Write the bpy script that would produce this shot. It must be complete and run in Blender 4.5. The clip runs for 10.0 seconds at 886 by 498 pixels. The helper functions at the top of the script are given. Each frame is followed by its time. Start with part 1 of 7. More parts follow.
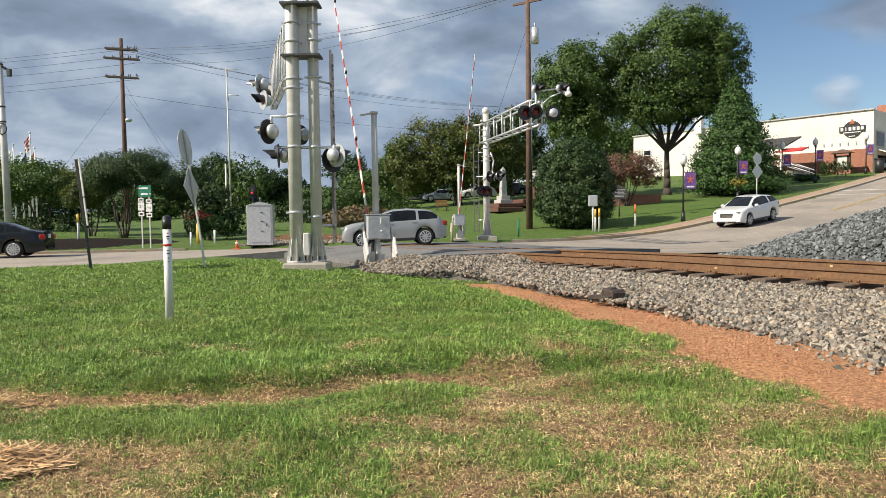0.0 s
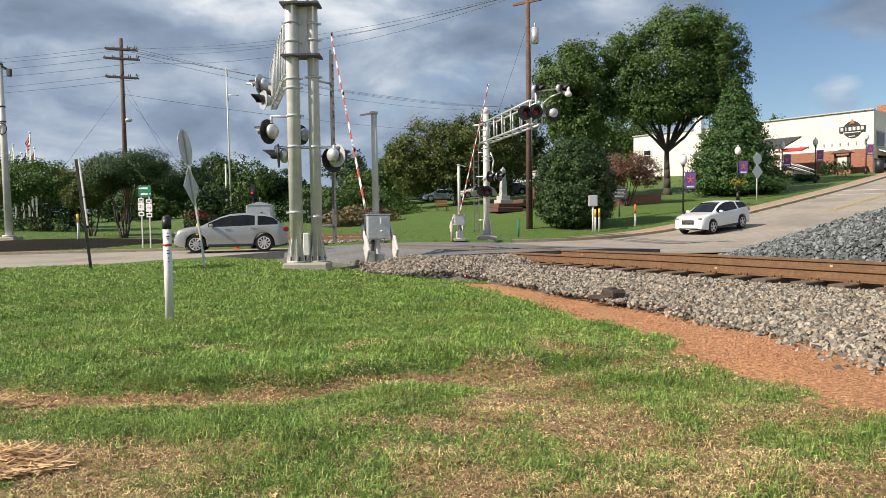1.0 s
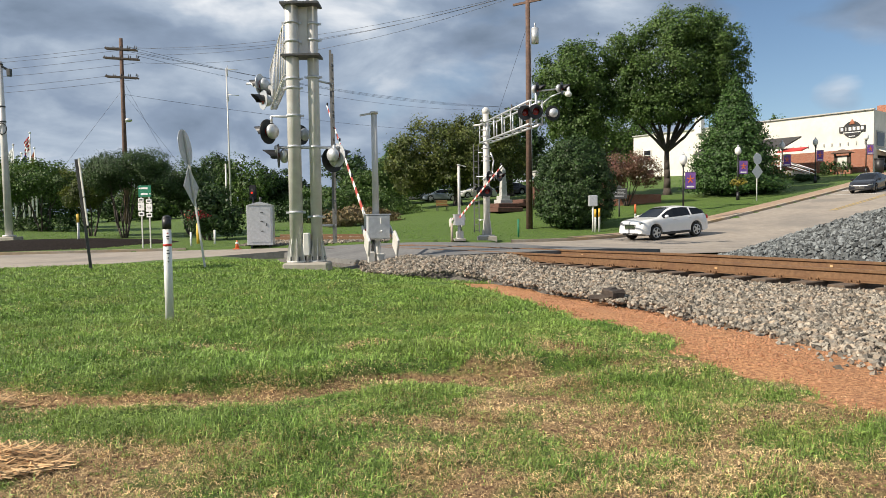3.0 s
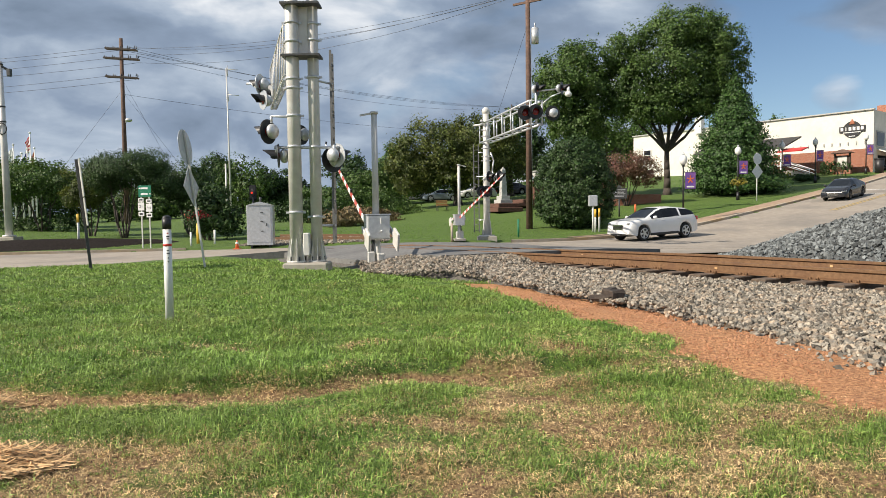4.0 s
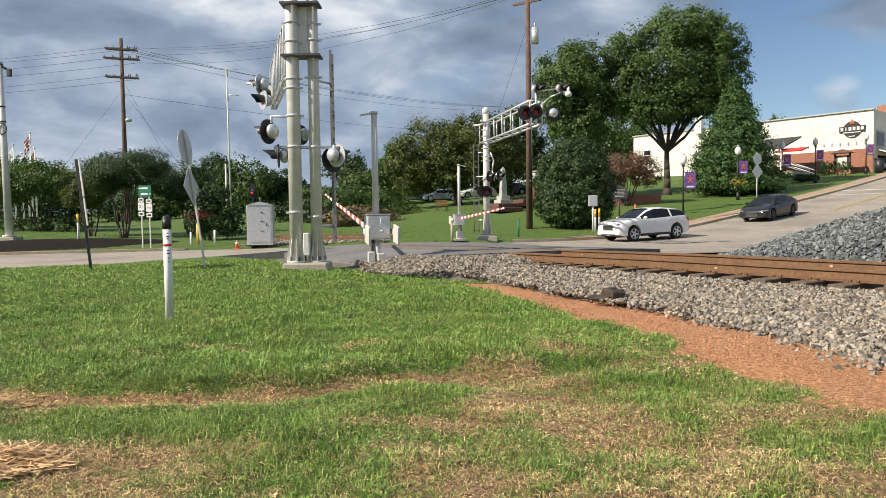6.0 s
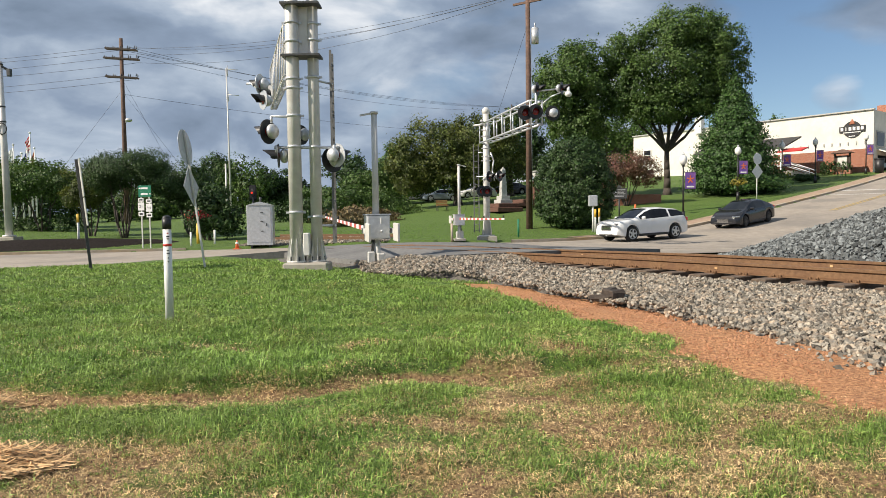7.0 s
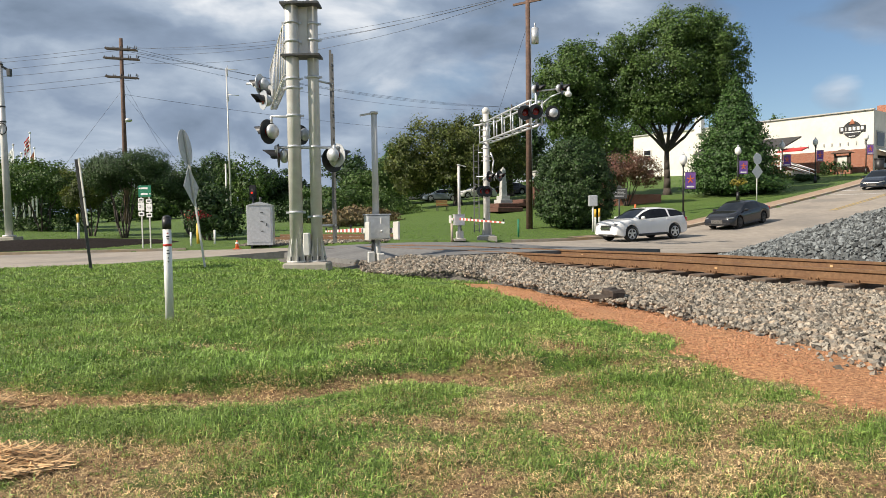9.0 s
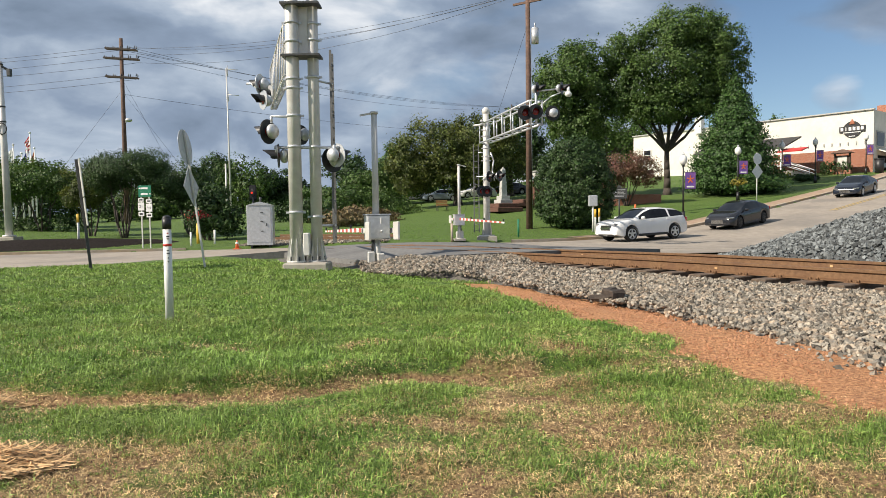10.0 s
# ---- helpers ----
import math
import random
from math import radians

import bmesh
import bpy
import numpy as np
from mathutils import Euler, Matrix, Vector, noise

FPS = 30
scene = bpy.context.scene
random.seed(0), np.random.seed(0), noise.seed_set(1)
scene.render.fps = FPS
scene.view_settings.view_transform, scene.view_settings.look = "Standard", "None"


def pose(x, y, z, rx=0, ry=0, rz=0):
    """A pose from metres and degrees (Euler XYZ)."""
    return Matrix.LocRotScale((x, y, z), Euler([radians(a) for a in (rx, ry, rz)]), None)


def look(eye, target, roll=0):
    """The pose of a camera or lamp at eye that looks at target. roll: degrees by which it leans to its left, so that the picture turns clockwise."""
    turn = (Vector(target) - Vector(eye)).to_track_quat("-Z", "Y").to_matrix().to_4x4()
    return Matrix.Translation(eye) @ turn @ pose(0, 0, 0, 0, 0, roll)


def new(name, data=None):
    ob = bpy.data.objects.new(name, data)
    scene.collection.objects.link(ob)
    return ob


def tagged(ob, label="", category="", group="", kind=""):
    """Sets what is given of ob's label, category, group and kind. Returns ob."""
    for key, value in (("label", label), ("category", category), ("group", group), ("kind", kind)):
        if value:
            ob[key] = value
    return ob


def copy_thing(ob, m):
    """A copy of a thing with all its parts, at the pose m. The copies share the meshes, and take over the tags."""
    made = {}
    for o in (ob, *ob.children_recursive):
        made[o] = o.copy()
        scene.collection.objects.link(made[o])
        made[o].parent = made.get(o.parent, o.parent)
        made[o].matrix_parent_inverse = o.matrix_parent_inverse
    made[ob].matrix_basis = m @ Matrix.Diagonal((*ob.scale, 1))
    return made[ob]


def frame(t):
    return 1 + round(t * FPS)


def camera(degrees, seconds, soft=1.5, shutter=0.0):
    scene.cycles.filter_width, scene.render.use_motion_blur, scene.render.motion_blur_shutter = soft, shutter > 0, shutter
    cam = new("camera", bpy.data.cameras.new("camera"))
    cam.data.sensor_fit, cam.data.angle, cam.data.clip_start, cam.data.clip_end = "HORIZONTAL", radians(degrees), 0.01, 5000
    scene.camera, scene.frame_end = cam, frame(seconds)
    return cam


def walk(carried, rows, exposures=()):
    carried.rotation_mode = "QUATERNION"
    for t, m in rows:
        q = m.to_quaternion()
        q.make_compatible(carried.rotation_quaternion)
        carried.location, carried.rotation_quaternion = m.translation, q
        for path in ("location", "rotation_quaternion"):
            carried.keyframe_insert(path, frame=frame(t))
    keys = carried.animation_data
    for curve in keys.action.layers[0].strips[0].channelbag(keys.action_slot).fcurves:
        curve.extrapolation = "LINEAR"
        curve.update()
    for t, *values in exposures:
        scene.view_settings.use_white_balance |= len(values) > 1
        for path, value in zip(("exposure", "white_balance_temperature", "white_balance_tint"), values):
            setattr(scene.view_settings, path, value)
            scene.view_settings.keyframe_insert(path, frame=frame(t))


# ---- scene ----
EYE = Vector((0.0, 0.0, 1.1))
cam = camera(66, 10.0, soft=0.55)
CAM_POSE = look(EYE, (0.0, 100.0, 1.1 - 100.0 * math.tan(radians(2.7))), -0.8)
walk(cam, [(0.0, CAM_POSE), (10.0, CAM_POSE)])

# ---------------------------------------------------------------- world, sun, exposure
SUN_TO = Vector((-0.93, -0.37, 0.0)).normalized()
SUN_EL = radians(37)
world = bpy.data.worlds.new("sky")
scene.world = world
world.use_nodes = True
sun = new("sun", bpy.data.lights.new("sun", "SUN"))
sun.data.energy, sun.data.angle, sun.data.color = 5.0, radians(0.5), (1.0, 0.90, 0.76)
sd = Vector((SUN_TO.x * math.cos(SUN_EL), SUN_TO.y * math.cos(SUN_EL), math.sin(SUN_EL)))
sun.matrix_world = look(sd * 100, (0, 0, 0))
scene.view_settings.exposure = 0.42


def make_sky():
    nt = world.node_tree
    nt.nodes.clear()
    out = nt.nodes.new("ShaderNodeOutputWorld")
    bg = nt.nodes.new("ShaderNodeBackground")
    sky = nt.nodes.new("ShaderNodeTexSky")
    sky.sky_type, sky.sun_disc = "NISHITA", False
    sky.sun_elevation = SUN_EL
    sky.sun_rotation = math.atan2(SUN_TO.x, SUN_TO.y)
    sky.air_density, sky.dust_density, sky.ozone_density = 1.0, 0.2, 3.0
    geo = nt.nodes.new("ShaderNodeTexCoord")
    dv = nt.nodes.new("ShaderNodeVectorMath")      # clouds lie flat: heights count double
    dv.operation = "MULTIPLY"
    dv.inputs[1].default_value = (1.0, 1.0, 2.1)
    nt.links.new(geo.outputs["Generated"], dv.inputs[0])

    def noise_at(scale, detail, rough, dist, off):
        add = nt.nodes.new("ShaderNodeVectorMath")
        add.operation = "ADD"
        add.inputs[1].default_value = off
        nt.links.new(dv.outputs[0], add.inputs[0])
        n = nt.nodes.new("ShaderNodeTexNoise")
        n.inputs["Scale"].default_value = scale
        n.inputs["Detail"].default_value = detail
        n.inputs["Roughness"].default_value = rough
        n.inputs["Distortion"].default_value = dist
        nt.links.new(add.outputs[0], n.inputs["Vector"])
        return n.outputs["Fac"]

    def ramp(src, stops):
        r = nt.nodes.new("ShaderNodeValToRGB")
        el = r.color_ramp.elements
        while len(el) < len(stops):
            el.new(0.5)
        for e, (p, c) in zip(el, stops):
            e.position, e.color = p, (*c, 1)
        nt.links.new(src, r.inputs[0])
        return r.outputs[0]

    def mix(fac, a, b):
        m = nt.nodes.new("ShaderNodeMix")
        m.data_type = "RGBA"
        nt.links.new(fac, m.inputs[0])
        nt.links.new(a, m.inputs[6])
        nt.links.new(b, m.inputs[7])
        return m.outputs[2]

    def banks(src, lobes):
        """Adds broad cloud banks and gaps, each a bearing, a height, a reach and a weight."""
        for u, v, reach, weight in lobes:
            d = nt.nodes.new("ShaderNodeVectorMath")
            d.operation = "DISTANCE"
            d.inputs[1].default_value = Vector((u, 1.0, v)).normalized()
            nt.links.new(geo.outputs["Generated"], d.inputs[0])
            mr = nt.nodes.new("ShaderNodeMapRange")
            mr.interpolation_type = "SMOOTHSTEP"
            mr.inputs[1].default_value, mr.inputs[2].default_value = 0.0, reach
            mr.inputs[3].default_value, mr.inputs[4].default_value = weight, 0.0
            nt.links.new(d.outputs["Value"], mr.inputs[0])
            ad = nt.nodes.new("ShaderNodeMath")
            ad.operation = "ADD"
            nt.links.new(src, ad.inputs[0])
            nt.links.new(mr.outputs[0], ad.inputs[1])
            src = ad.outputs[0]
        return src

    cover = ramp(banks(noise_at(2.6, 6, 0.5, 0.2, (3.1, 0.4, 1.7)), [(0.50, 0.18, 0.21, -0.60), (0.56, 0.165, 0.07, 0.30), (0.58, 0.29, 0.2, 0.14), (-0.3, 0.22, 0.5, 0.08)]),
                 [(0.38, (0, 0, 0)), (0.50, (1, 1, 1))])
    lit = banks(noise_at(5.2, 7, 0.52, 0.25, (7.3, 2.2, 4.0)),
                [(-0.34, 0.30, 0.22, 0.10), (-0.62, 0.27, 0.18, 0.06), (-0.48, 0.15, 0.22, -0.05), (0.0, 0.31, 0.16, 0.07), (0.20, 0.30, 0.14, -0.04),
                 (0.56, 0.27, 0.27, -0.20), (0.57, 0.17, 0.09, 0.16), (-0.42, 0.08, 0.16, 0.07), (-0.10, 0.16, 0.12, 0.05)])
    shade = ramp(lit, [(0.30, (1.9, 2.5, 3.4)), (0.45, (2.8, 3.55, 4.75)), (0.57, (4.5, 5.3, 6.4)), (0.70, (8.4, 8.7, 9.1))])
    col = mix(cover, sky.outputs[0], shade)
    nt.links.new(col, bg.inputs[0])
    bg.inputs[1].default_value = 0.075
    nt.links.new(bg.outputs[0], out.inputs[0])


make_sky()

# ---------------------------------------------------------------- materials


def mat(name, c1, c2, scale=8.0, rough=0.7, bump=0.2, metal=0.0, detail=6.0, c3=None, scale3=1.2, amount3=0.5, rnd=0.0, emit=None, coat=0.0, bump_dist=0.02, through_light=0.0, spec=0.5):
    """Two colours by fine noise, a third by coarse noise; a shift from piece to piece by rnd."""
    m = bpy.data.materials.new(name)
    m.use_nodes = True
    nt = m.node_tree
    b = nt.nodes["Principled BSDF"]
    b.inputs["Roughness"].default_value = rough
    b.inputs["Metallic"].default_value = metal
    b.inputs["Coat Weight"].default_value = coat
    b.inputs["Specular IOR Level"].default_value = spec
    tc = nt.nodes.new("ShaderNodeTexCoord")
    n = nt.nodes.new("ShaderNodeTexNoise")
    n.inputs["Scale"].default_value, n.inputs["Detail"].default_value, n.inputs["Roughness"].default_value = scale, detail, 0.65
    nt.links.new(tc.outputs["Object"], n.inputs["Vector"])
    r = nt.nodes.new("ShaderNodeValToRGB")
    r.color_ramp.elements[0].position, r.color_ramp.elements[1].position = 0.33, 0.67
    r.color_ramp.elements[0].color, r.color_ramp.elements[1].color = (*c1, 1), (*c2, 1)
    nt.links.new(n.outputs["Fac"], r.inputs[0])
    col = r.outputs[0]
    if c3:
        n3 = nt.nodes.new("ShaderNodeTexNoise")
        n3.inputs["Scale"].default_value, n3.inputs["Detail"].default_value = scale3, 4
        nt.links.new(tc.outputs["Object"], n3.inputs["Vector"])
        r3 = nt.nodes.new("ShaderNodeValToRGB")
        r3.color_ramp.elements[0].position, r3.color_ramp.elements[1].position = 0.45, 0.68
        r3.color_ramp.elements[0].color, r3.color_ramp.elements[1].color = (0, 0, 0, 1), (amount3,) * 3 + (1,)
        nt.links.new(n3.outputs["Fac"], r3.inputs[0])
        mx = nt.nodes.new("ShaderNodeMix")
        mx.data_type = "RGBA"
        mx.inputs[7].default_value = (*c3, 1)
        nt.links.new(r3.outputs[0], mx.inputs[0])
        nt.links.new(col, mx.inputs[6])
        col = mx.outputs[2]
    if rnd:
        oi = nt.nodes.new("ShaderNodeNewGeometry")
        hs = nt.nodes.new("ShaderNodeHueSaturation")
        mr = nt.nodes.new("ShaderNodeMapRange")
        mr.inputs[3].default_value, mr.inputs[4].default_value = 1 - rnd, 1 + rnd
        nt.links.new(oi.outputs["Random Per Island"], mr.inputs[0])
        nt.links.new(mr.outputs[0], hs.inputs["Value"])
        nt.links.new(col, hs.inputs["Color"])
        col = hs.outputs[0]
    nt.links.new(col, b.inputs["Base Color"])
    if bump:
        bp = nt.nodes.new("ShaderNodeBump")
        bp.inputs["Strength"].default_value, bp.inputs["Distance"].default_value = bump, bump_dist
        nt.links.new(n.outputs["Fac"], bp.inputs["Height"])
        nt.links.new(bp.outputs[0], b.inputs["Normal"])
    if emit:
        b.inputs["Emission Color"].default_value = (*emit[:3], 1)
        b.inputs["Emission Strength"].default_value = emit[3]
    if through_light:
        tr = nt.nodes.new("ShaderNodeBsdfTranslucent")
        nt.links.new(col, tr.inputs["Color"])
        ms = nt.nodes.new("ShaderNodeMixShader")
        ms.inputs[0].default_value = through_light
        nt.links.new(b.outputs[0], ms.inputs[1])
        nt.links.new(tr.outputs[0], ms.inputs[2])
        nt.links.new(ms.outputs[0], nt.nodes["Material Output"].inputs[0])
    return m


def grass_soil_mat():
    """Turf: green where the turf is thick, straw and red clay in worn stretches across the lawn."""
    # the darkest flecks of the fine noise paint in shade between the blades
    m = mat("turf", (0.016, 0.034, 0.005), (0.15, 0.25, 0.032), 30.0, 0.9, 0.7, bump_dist=0.06, c3=(0.07, 0.125, 0.018), scale3=0.22, amount3=0.5)
    nt = m.node_tree
    b = nt.nodes["Principled BSDF"]
    src = b.inputs["Base Color"].links[0].from_socket
    at = nt.nodes.new("ShaderNodeAttribute")
    at.attribute_name = "worn"
    n = nt.nodes.new("ShaderNodeTexNoise")
    n.inputs["Scale"].default_value, n.inputs["Detail"].default_value = 3.5, 8
    tc = nt.nodes.new("ShaderNodeTexCoord")
    nt.links.new(tc.outputs["Object"], n.inputs["Vector"])
    ad = nt.nodes.new("ShaderNodeMath")
    ad.operation = "MULTIPLY_ADD"
    ad.inputs[1].default_value, ad.inputs[2].default_value = 1.0, -0.5
    nt.links.new(n.outputs["Fac"], ad.inputs[0])
    sm = nt.nodes.new("ShaderNodeMath")
    sm.operation = "ADD"
    nt.links.new(ad.outputs[0], sm.inputs[0])
    nt.links.new(at.outputs["Fac"], sm.inputs[1])
    r = nt.nodes.new("ShaderNodeValToRGB")
    r.color_ramp.elements[0].position, r.color_ramp.elements[1].position = 0.30, 0.62
    nt.links.new(sm.outputs[0], r.inputs[0])
    dry = nt.nodes.new("ShaderNodeValToRGB")
    dry.color_ramp.elements[0].position, dry.color_ramp.elements[1].position = 0.35, 0.65
    dry.color_ramp.elements[0].color, dry.color_ramp.elements[1].color = (0.12, 0.055, 0.026, 1), (0.36, 0.24, 0.11, 1)
    n2 = nt.nodes.new("ShaderNodeTexNoise")
    n2.inputs["Scale"].default_value, n2.inputs["Detail"].default_value = 34, 8
    nt.links.new(tc.outputs["Object"], n2.inputs["Vector"])
    nt.links.new(n2.outputs["Fac"], dry.inputs[0])
    mx = nt.nodes.new("ShaderNodeMix")
    mx.data_type = "RGBA"
    nt.links.new(r.outputs[0], mx.inputs[0])
    nt.links.new(src, mx.inputs[6])
    nt.links.new(dry.outputs[0], mx.inputs[7])
    ca = nt.nodes.new("ShaderNodeAttribute")
    ca.attribute_name = "clay"
    cs = nt.nodes.new("ShaderNodeMath")
    cs.operation = "ADD"
    nt.links.new(ad.outputs[0], cs.inputs[0])
    nt.links.new(ca.outputs["Fac"], cs.inputs[1])
    cr = nt.nodes.new("ShaderNodeValToRGB")
    cr.color_ramp.elements[0].position, cr.color_ramp.elements[1].position = 0.40, 0.52
    nt.links.new(cs.outputs[0], cr.inputs[0])
    cc = nt.nodes.new("ShaderNodeValToRGB")
    cc.color_ramp.elements[0].position, cc.color_ramp.elements[1].position = 0.3, 0.7
    cc.color_ramp.elements[0].color, cc.color_ramp.elements[1].color = (0.26, 0.10, 0.04, 1), (0.64, 0.335, 0.155, 1)
    nt.links.new(n2.outputs["Fac"], cc.inputs[0])
    mc = nt.nodes.new("ShaderNodeMix")
    mc.data_type = "RGBA"
    nt.links.new(cr.outputs[0], mc.inputs[0])
    nt.links.new(mx.outputs[2], mc.inputs[6])
    nt.links.new(cc.outputs[0], mc.inputs[7])
    nt.links.new(mc.outputs[2], b.inputs["Base Color"])
    return m


M_TURF = grass_soil_mat()
M_ROAD = mat("road_concrete", (0.275, 0.235, 0.19), (0.365, 0.315, 0.26), 3.0, 0.9, 0.15, c3=(0.17, 0.155, 0.14), scale3=0.35, amount3=0.6)
M_ASPHALT = mat("asphalt", (0.13, 0.127, 0.122), (0.20, 0.195, 0.187), 9.0, 0.9, 0.3, c3=(0.075, 0.075, 0.075), scale3=0.8)
M_CLAY = mat("red_clay", (0.36, 0.17, 0.085), (0.50, 0.27, 0.15), 5.0, 0.95, 0.6, c3=(0.26, 0.11, 0.055), scale3=1.5, bump_dist=0.03)
M_STONE = mat("ballast_stone", (0.15, 0.138, 0.118), (0.32, 0.285, 0.23), 30.0, 0.9, 0.3, rnd=0.72, c3=(0.30, 0.20, 0.12), scale3=9.0, amount3=0.55)
M_STONE_GREY = mat("grey_crushed_stone", (0.085, 0.094, 0.094), (0.185, 0.195, 0.195), 14.0, 0.9, 0.3, rnd=0.7)
# darker than M_STONE: its colour paints the gaps as stone in shadow
M_BALLAST_BED = mat("ballast_bed", (0.07, 0.062, 0.053), (0.21, 0.19, 0.165), 16.0, 0.95, 1.0, bump_dist=0.05)
M_GREY_BED = mat("grey_bed", (0.045, 0.048, 0.05), (0.12, 0.124, 0.127), 12.0, 0.95, 1.0, bump_dist=0.05)
M_RUST = mat("rusty_steel", (0.13, 0.068, 0.032), (0.225, 0.125, 0.06), 18.0, 0.7, 0.2, metal=0.2, c3=(0.12, 0.055, 0.03), scale3=3)
M_SLEEPER = mat("weathered_sleeper_wood", (0.065, 0.045, 0.032), (0.17, 0.12, 0.082), 12.0, 0.9, 0.5)
M_TIE = mat("creosoted_wood", (0.03, 0.022, 0.018), (0.085, 0.065, 0.05), 12.0, 0.85, 0.5)
M_GALV = mat("galvanised_paint", (0.58, 0.565, 0.53), (0.68, 0.665, 0.63), 6.0, 0.4, 0.05, metal=0.05, c3=(0.46, 0.43, 0.38), scale3=2.0, amount3=0.45)
M_ALU = mat("dull_aluminium", (0.52, 0.53, 0.54), (0.66, 0.67, 0.68), 9.0, 0.4, 0.05, metal=0.5)
M_WHITE = mat("white_paint", (0.70, 0.70, 0.68), (0.80, 0.80, 0.78), 6.0, 0.5, 0.05, c3=(0.60, 0.58, 0.54), scale3=2.5, amount3=0.4)
M_BLACK = mat("black_paint", (0.012, 0.012, 0.013), (0.03, 0.03, 0.032), 12.0, 0.45, 0.05)
M_LADDER = mat("dull_dark_aluminium", (0.13, 0.13, 0.13), (0.22, 0.22, 0.215), 9.0, 0.5, 0.1, metal=0.3)
M_DARK = mat("dark_metal", (0.05, 0.05, 0.05), (0.10, 0.10, 0.10), 9.0, 0.5, 0.1, metal=0.3)
M_RED = mat("red_paint", (0.50, 0.035, 0.03), (0.62, 0.06, 0.045), 9.0, 0.45, 0.05)
M_ARM_RED = mat("faded_red_sheeting", (0.42, 0.06, 0.045), (0.55, 0.11, 0.08), 9.0, 0.5, 0.05)
M_ORANGE = mat("orange_plastic", (0.55, 0.12, 0.035), (0.68, 0.17, 0.05), 9.0, 0.5, 0.0)
M_YELLOW = mat("yellow_plastic", (0.75, 0.45, 0.05), (0.85, 0.55, 0.08), 9.0, 0.5, 0.0)
M_WOODPOLE = mat("weathered_pole_wood", (0.08, 0.048, 0.036), (0.185, 0.108, 0.077), 7.0, 0.85, 0.4, c3=(0.045, 0.032, 0.026), scale3=1.5)
M_BARK = mat("bark", (0.035, 0.028, 0.022), (0.095, 0.077, 0.062), 9.0, 0.9, 0.8)
M_LEAF = mat("broad_leaf", (0.046, 0.094, 0.018), (0.105, 0.175, 0.036), 0.5, 0.6, 0.0, rnd=0.55, through_light=0.3)
M_LEAF_OLIVE = mat("olive_leaf", (0.052, 0.084, 0.015), (0.125, 0.14, 0.026), 0.5, 0.65, 0.0, rnd=0.6, through_light=0.3)
M_LEAF_DARK = mat("dark_leaf", (0.024, 0.056, 0.012), (0.052, 0.10, 0.022), 0.6, 0.6, 0.0, rnd=0.6, through_light=0.22)
M_CONIFER = mat("conifer_leaf", (0.030, 0.078, 0.017), (0.072, 0.145, 0.030), 0.6, 0.6, 0.0, rnd=0.6, through_light=0.25)
M_LEAF_PINK = mat("pink_blossom_leaf", (0.11, 0.085, 0.035), (0.27, 0.12, 0.10), 1.2, 0.65, 0.0, rnd=0.5, through_light=0.25)
M_BRICK = mat("red_brick", (0.30, 0.11, 0.06), (0.42, 0.17, 0.10), 3.0, 0.9, 0.3)
M_PLASTER = mat("white_painted_brick", (0.66, 0.63, 0.57), (0.76, 0.73, 0.66), 2.0, 0.8, 0.2, c3=(0.58, 0.55, 0.48), scale3=0.4, amount3=0.5)
M_GREYSTONE = mat("granite", (0.36, 0.35, 0.33), (0.48, 0.47, 0.44), 8.0, 0.7, 0.1)
M_KERB = mat("kerb_concrete", (0.36, 0.31, 0.24), (0.50, 0.43, 0.34), 4.0, 0.9, 0.2, c3=(0.50, 0.30, 0.09), scale3=0.5, amount3=0.6)
M_SIDEWALK = mat("pavement_concrete", (0.29, 0.195, 0.135), (0.41, 0.295, 0.205), 3.0, 0.9, 0.15)
M_LINE_W = mat("white_road_paint", (0.52, 0.50, 0.46), (0.68, 0.66, 0.62), 6.0, 0.8, 0.1)
M_LINE_Y = mat("yellow_road_paint", (0.36, 0.26, 0.13), (0.54, 0.38, 0.13), 3.0, 0.8, 0.1)
M_MULCH = mat("dark_mulch", (0.009, 0.007, 0.006), (0.028, 0.021, 0.017), 9.0, 0.95, 0.8, spec=0.1)
M_STRAW = mat("straw", (0.42, 0.24, 0.10), (0.62, 0.42, 0.22), 5.0, 0.8, 0.1, rnd=0.35)
M_BLADE = mat("grass_blade", (0.125, 0.235, 0.034), (0.29, 0.42, 0.088), 2.2, 0.6, 0.0, rnd=0.65, through_light=0.2, c3=(0.26, 0.31, 0.075), scale3=0.9, amount3=0.6)
M_BLADE_DRY = mat("dry_grass_blade", (0.35, 0.245, 0.108), (0.72, 0.53, 0.285), 1.5, 0.8, 0.0, rnd=1.0, through_light=0.08)

# ---------------------------------------------------------------- mesh helpers


def part(name, bm, material, parent=None, label=""):
    me = bpy.data.meshes.new(name)
    bm.normal_update()
    bm.to_mesh(me)
    bm.free()
    for m in (material if isinstance(material, (list, tuple)) else [material]):
        me.materials.append(m)
    ob = new(name, me)
    if parent:
        ob.parent = parent
    if label:
        ob["label"] = label
    return ob


def empty(name, m, label, category, group="", kind=""):
    ob = new(name)
    ob.matrix_basis = m
    return tagged(ob, label, category, group, kind)


def box(bm, c, s, rot=None, bevel=0.0, mi=0):
    m = Matrix.Translation(c) @ (rot or Matrix()) @ Matrix.Diagonal((s[0], s[1], s[2], 1))
    vs = bmesh.ops.create_cube(bm, size=1, matrix=m)["verts"]
    fs = {f for v in vs for f in v.link_faces}
    if mi:
        for f in fs:
            f.material_index = mi
    if bevel:
        es = list({e for v in vs for e in v.link_edges})
        bmesh.ops.bevel(bm, geom=es, offset=bevel, segments=1, affect="EDGES")
    return bm


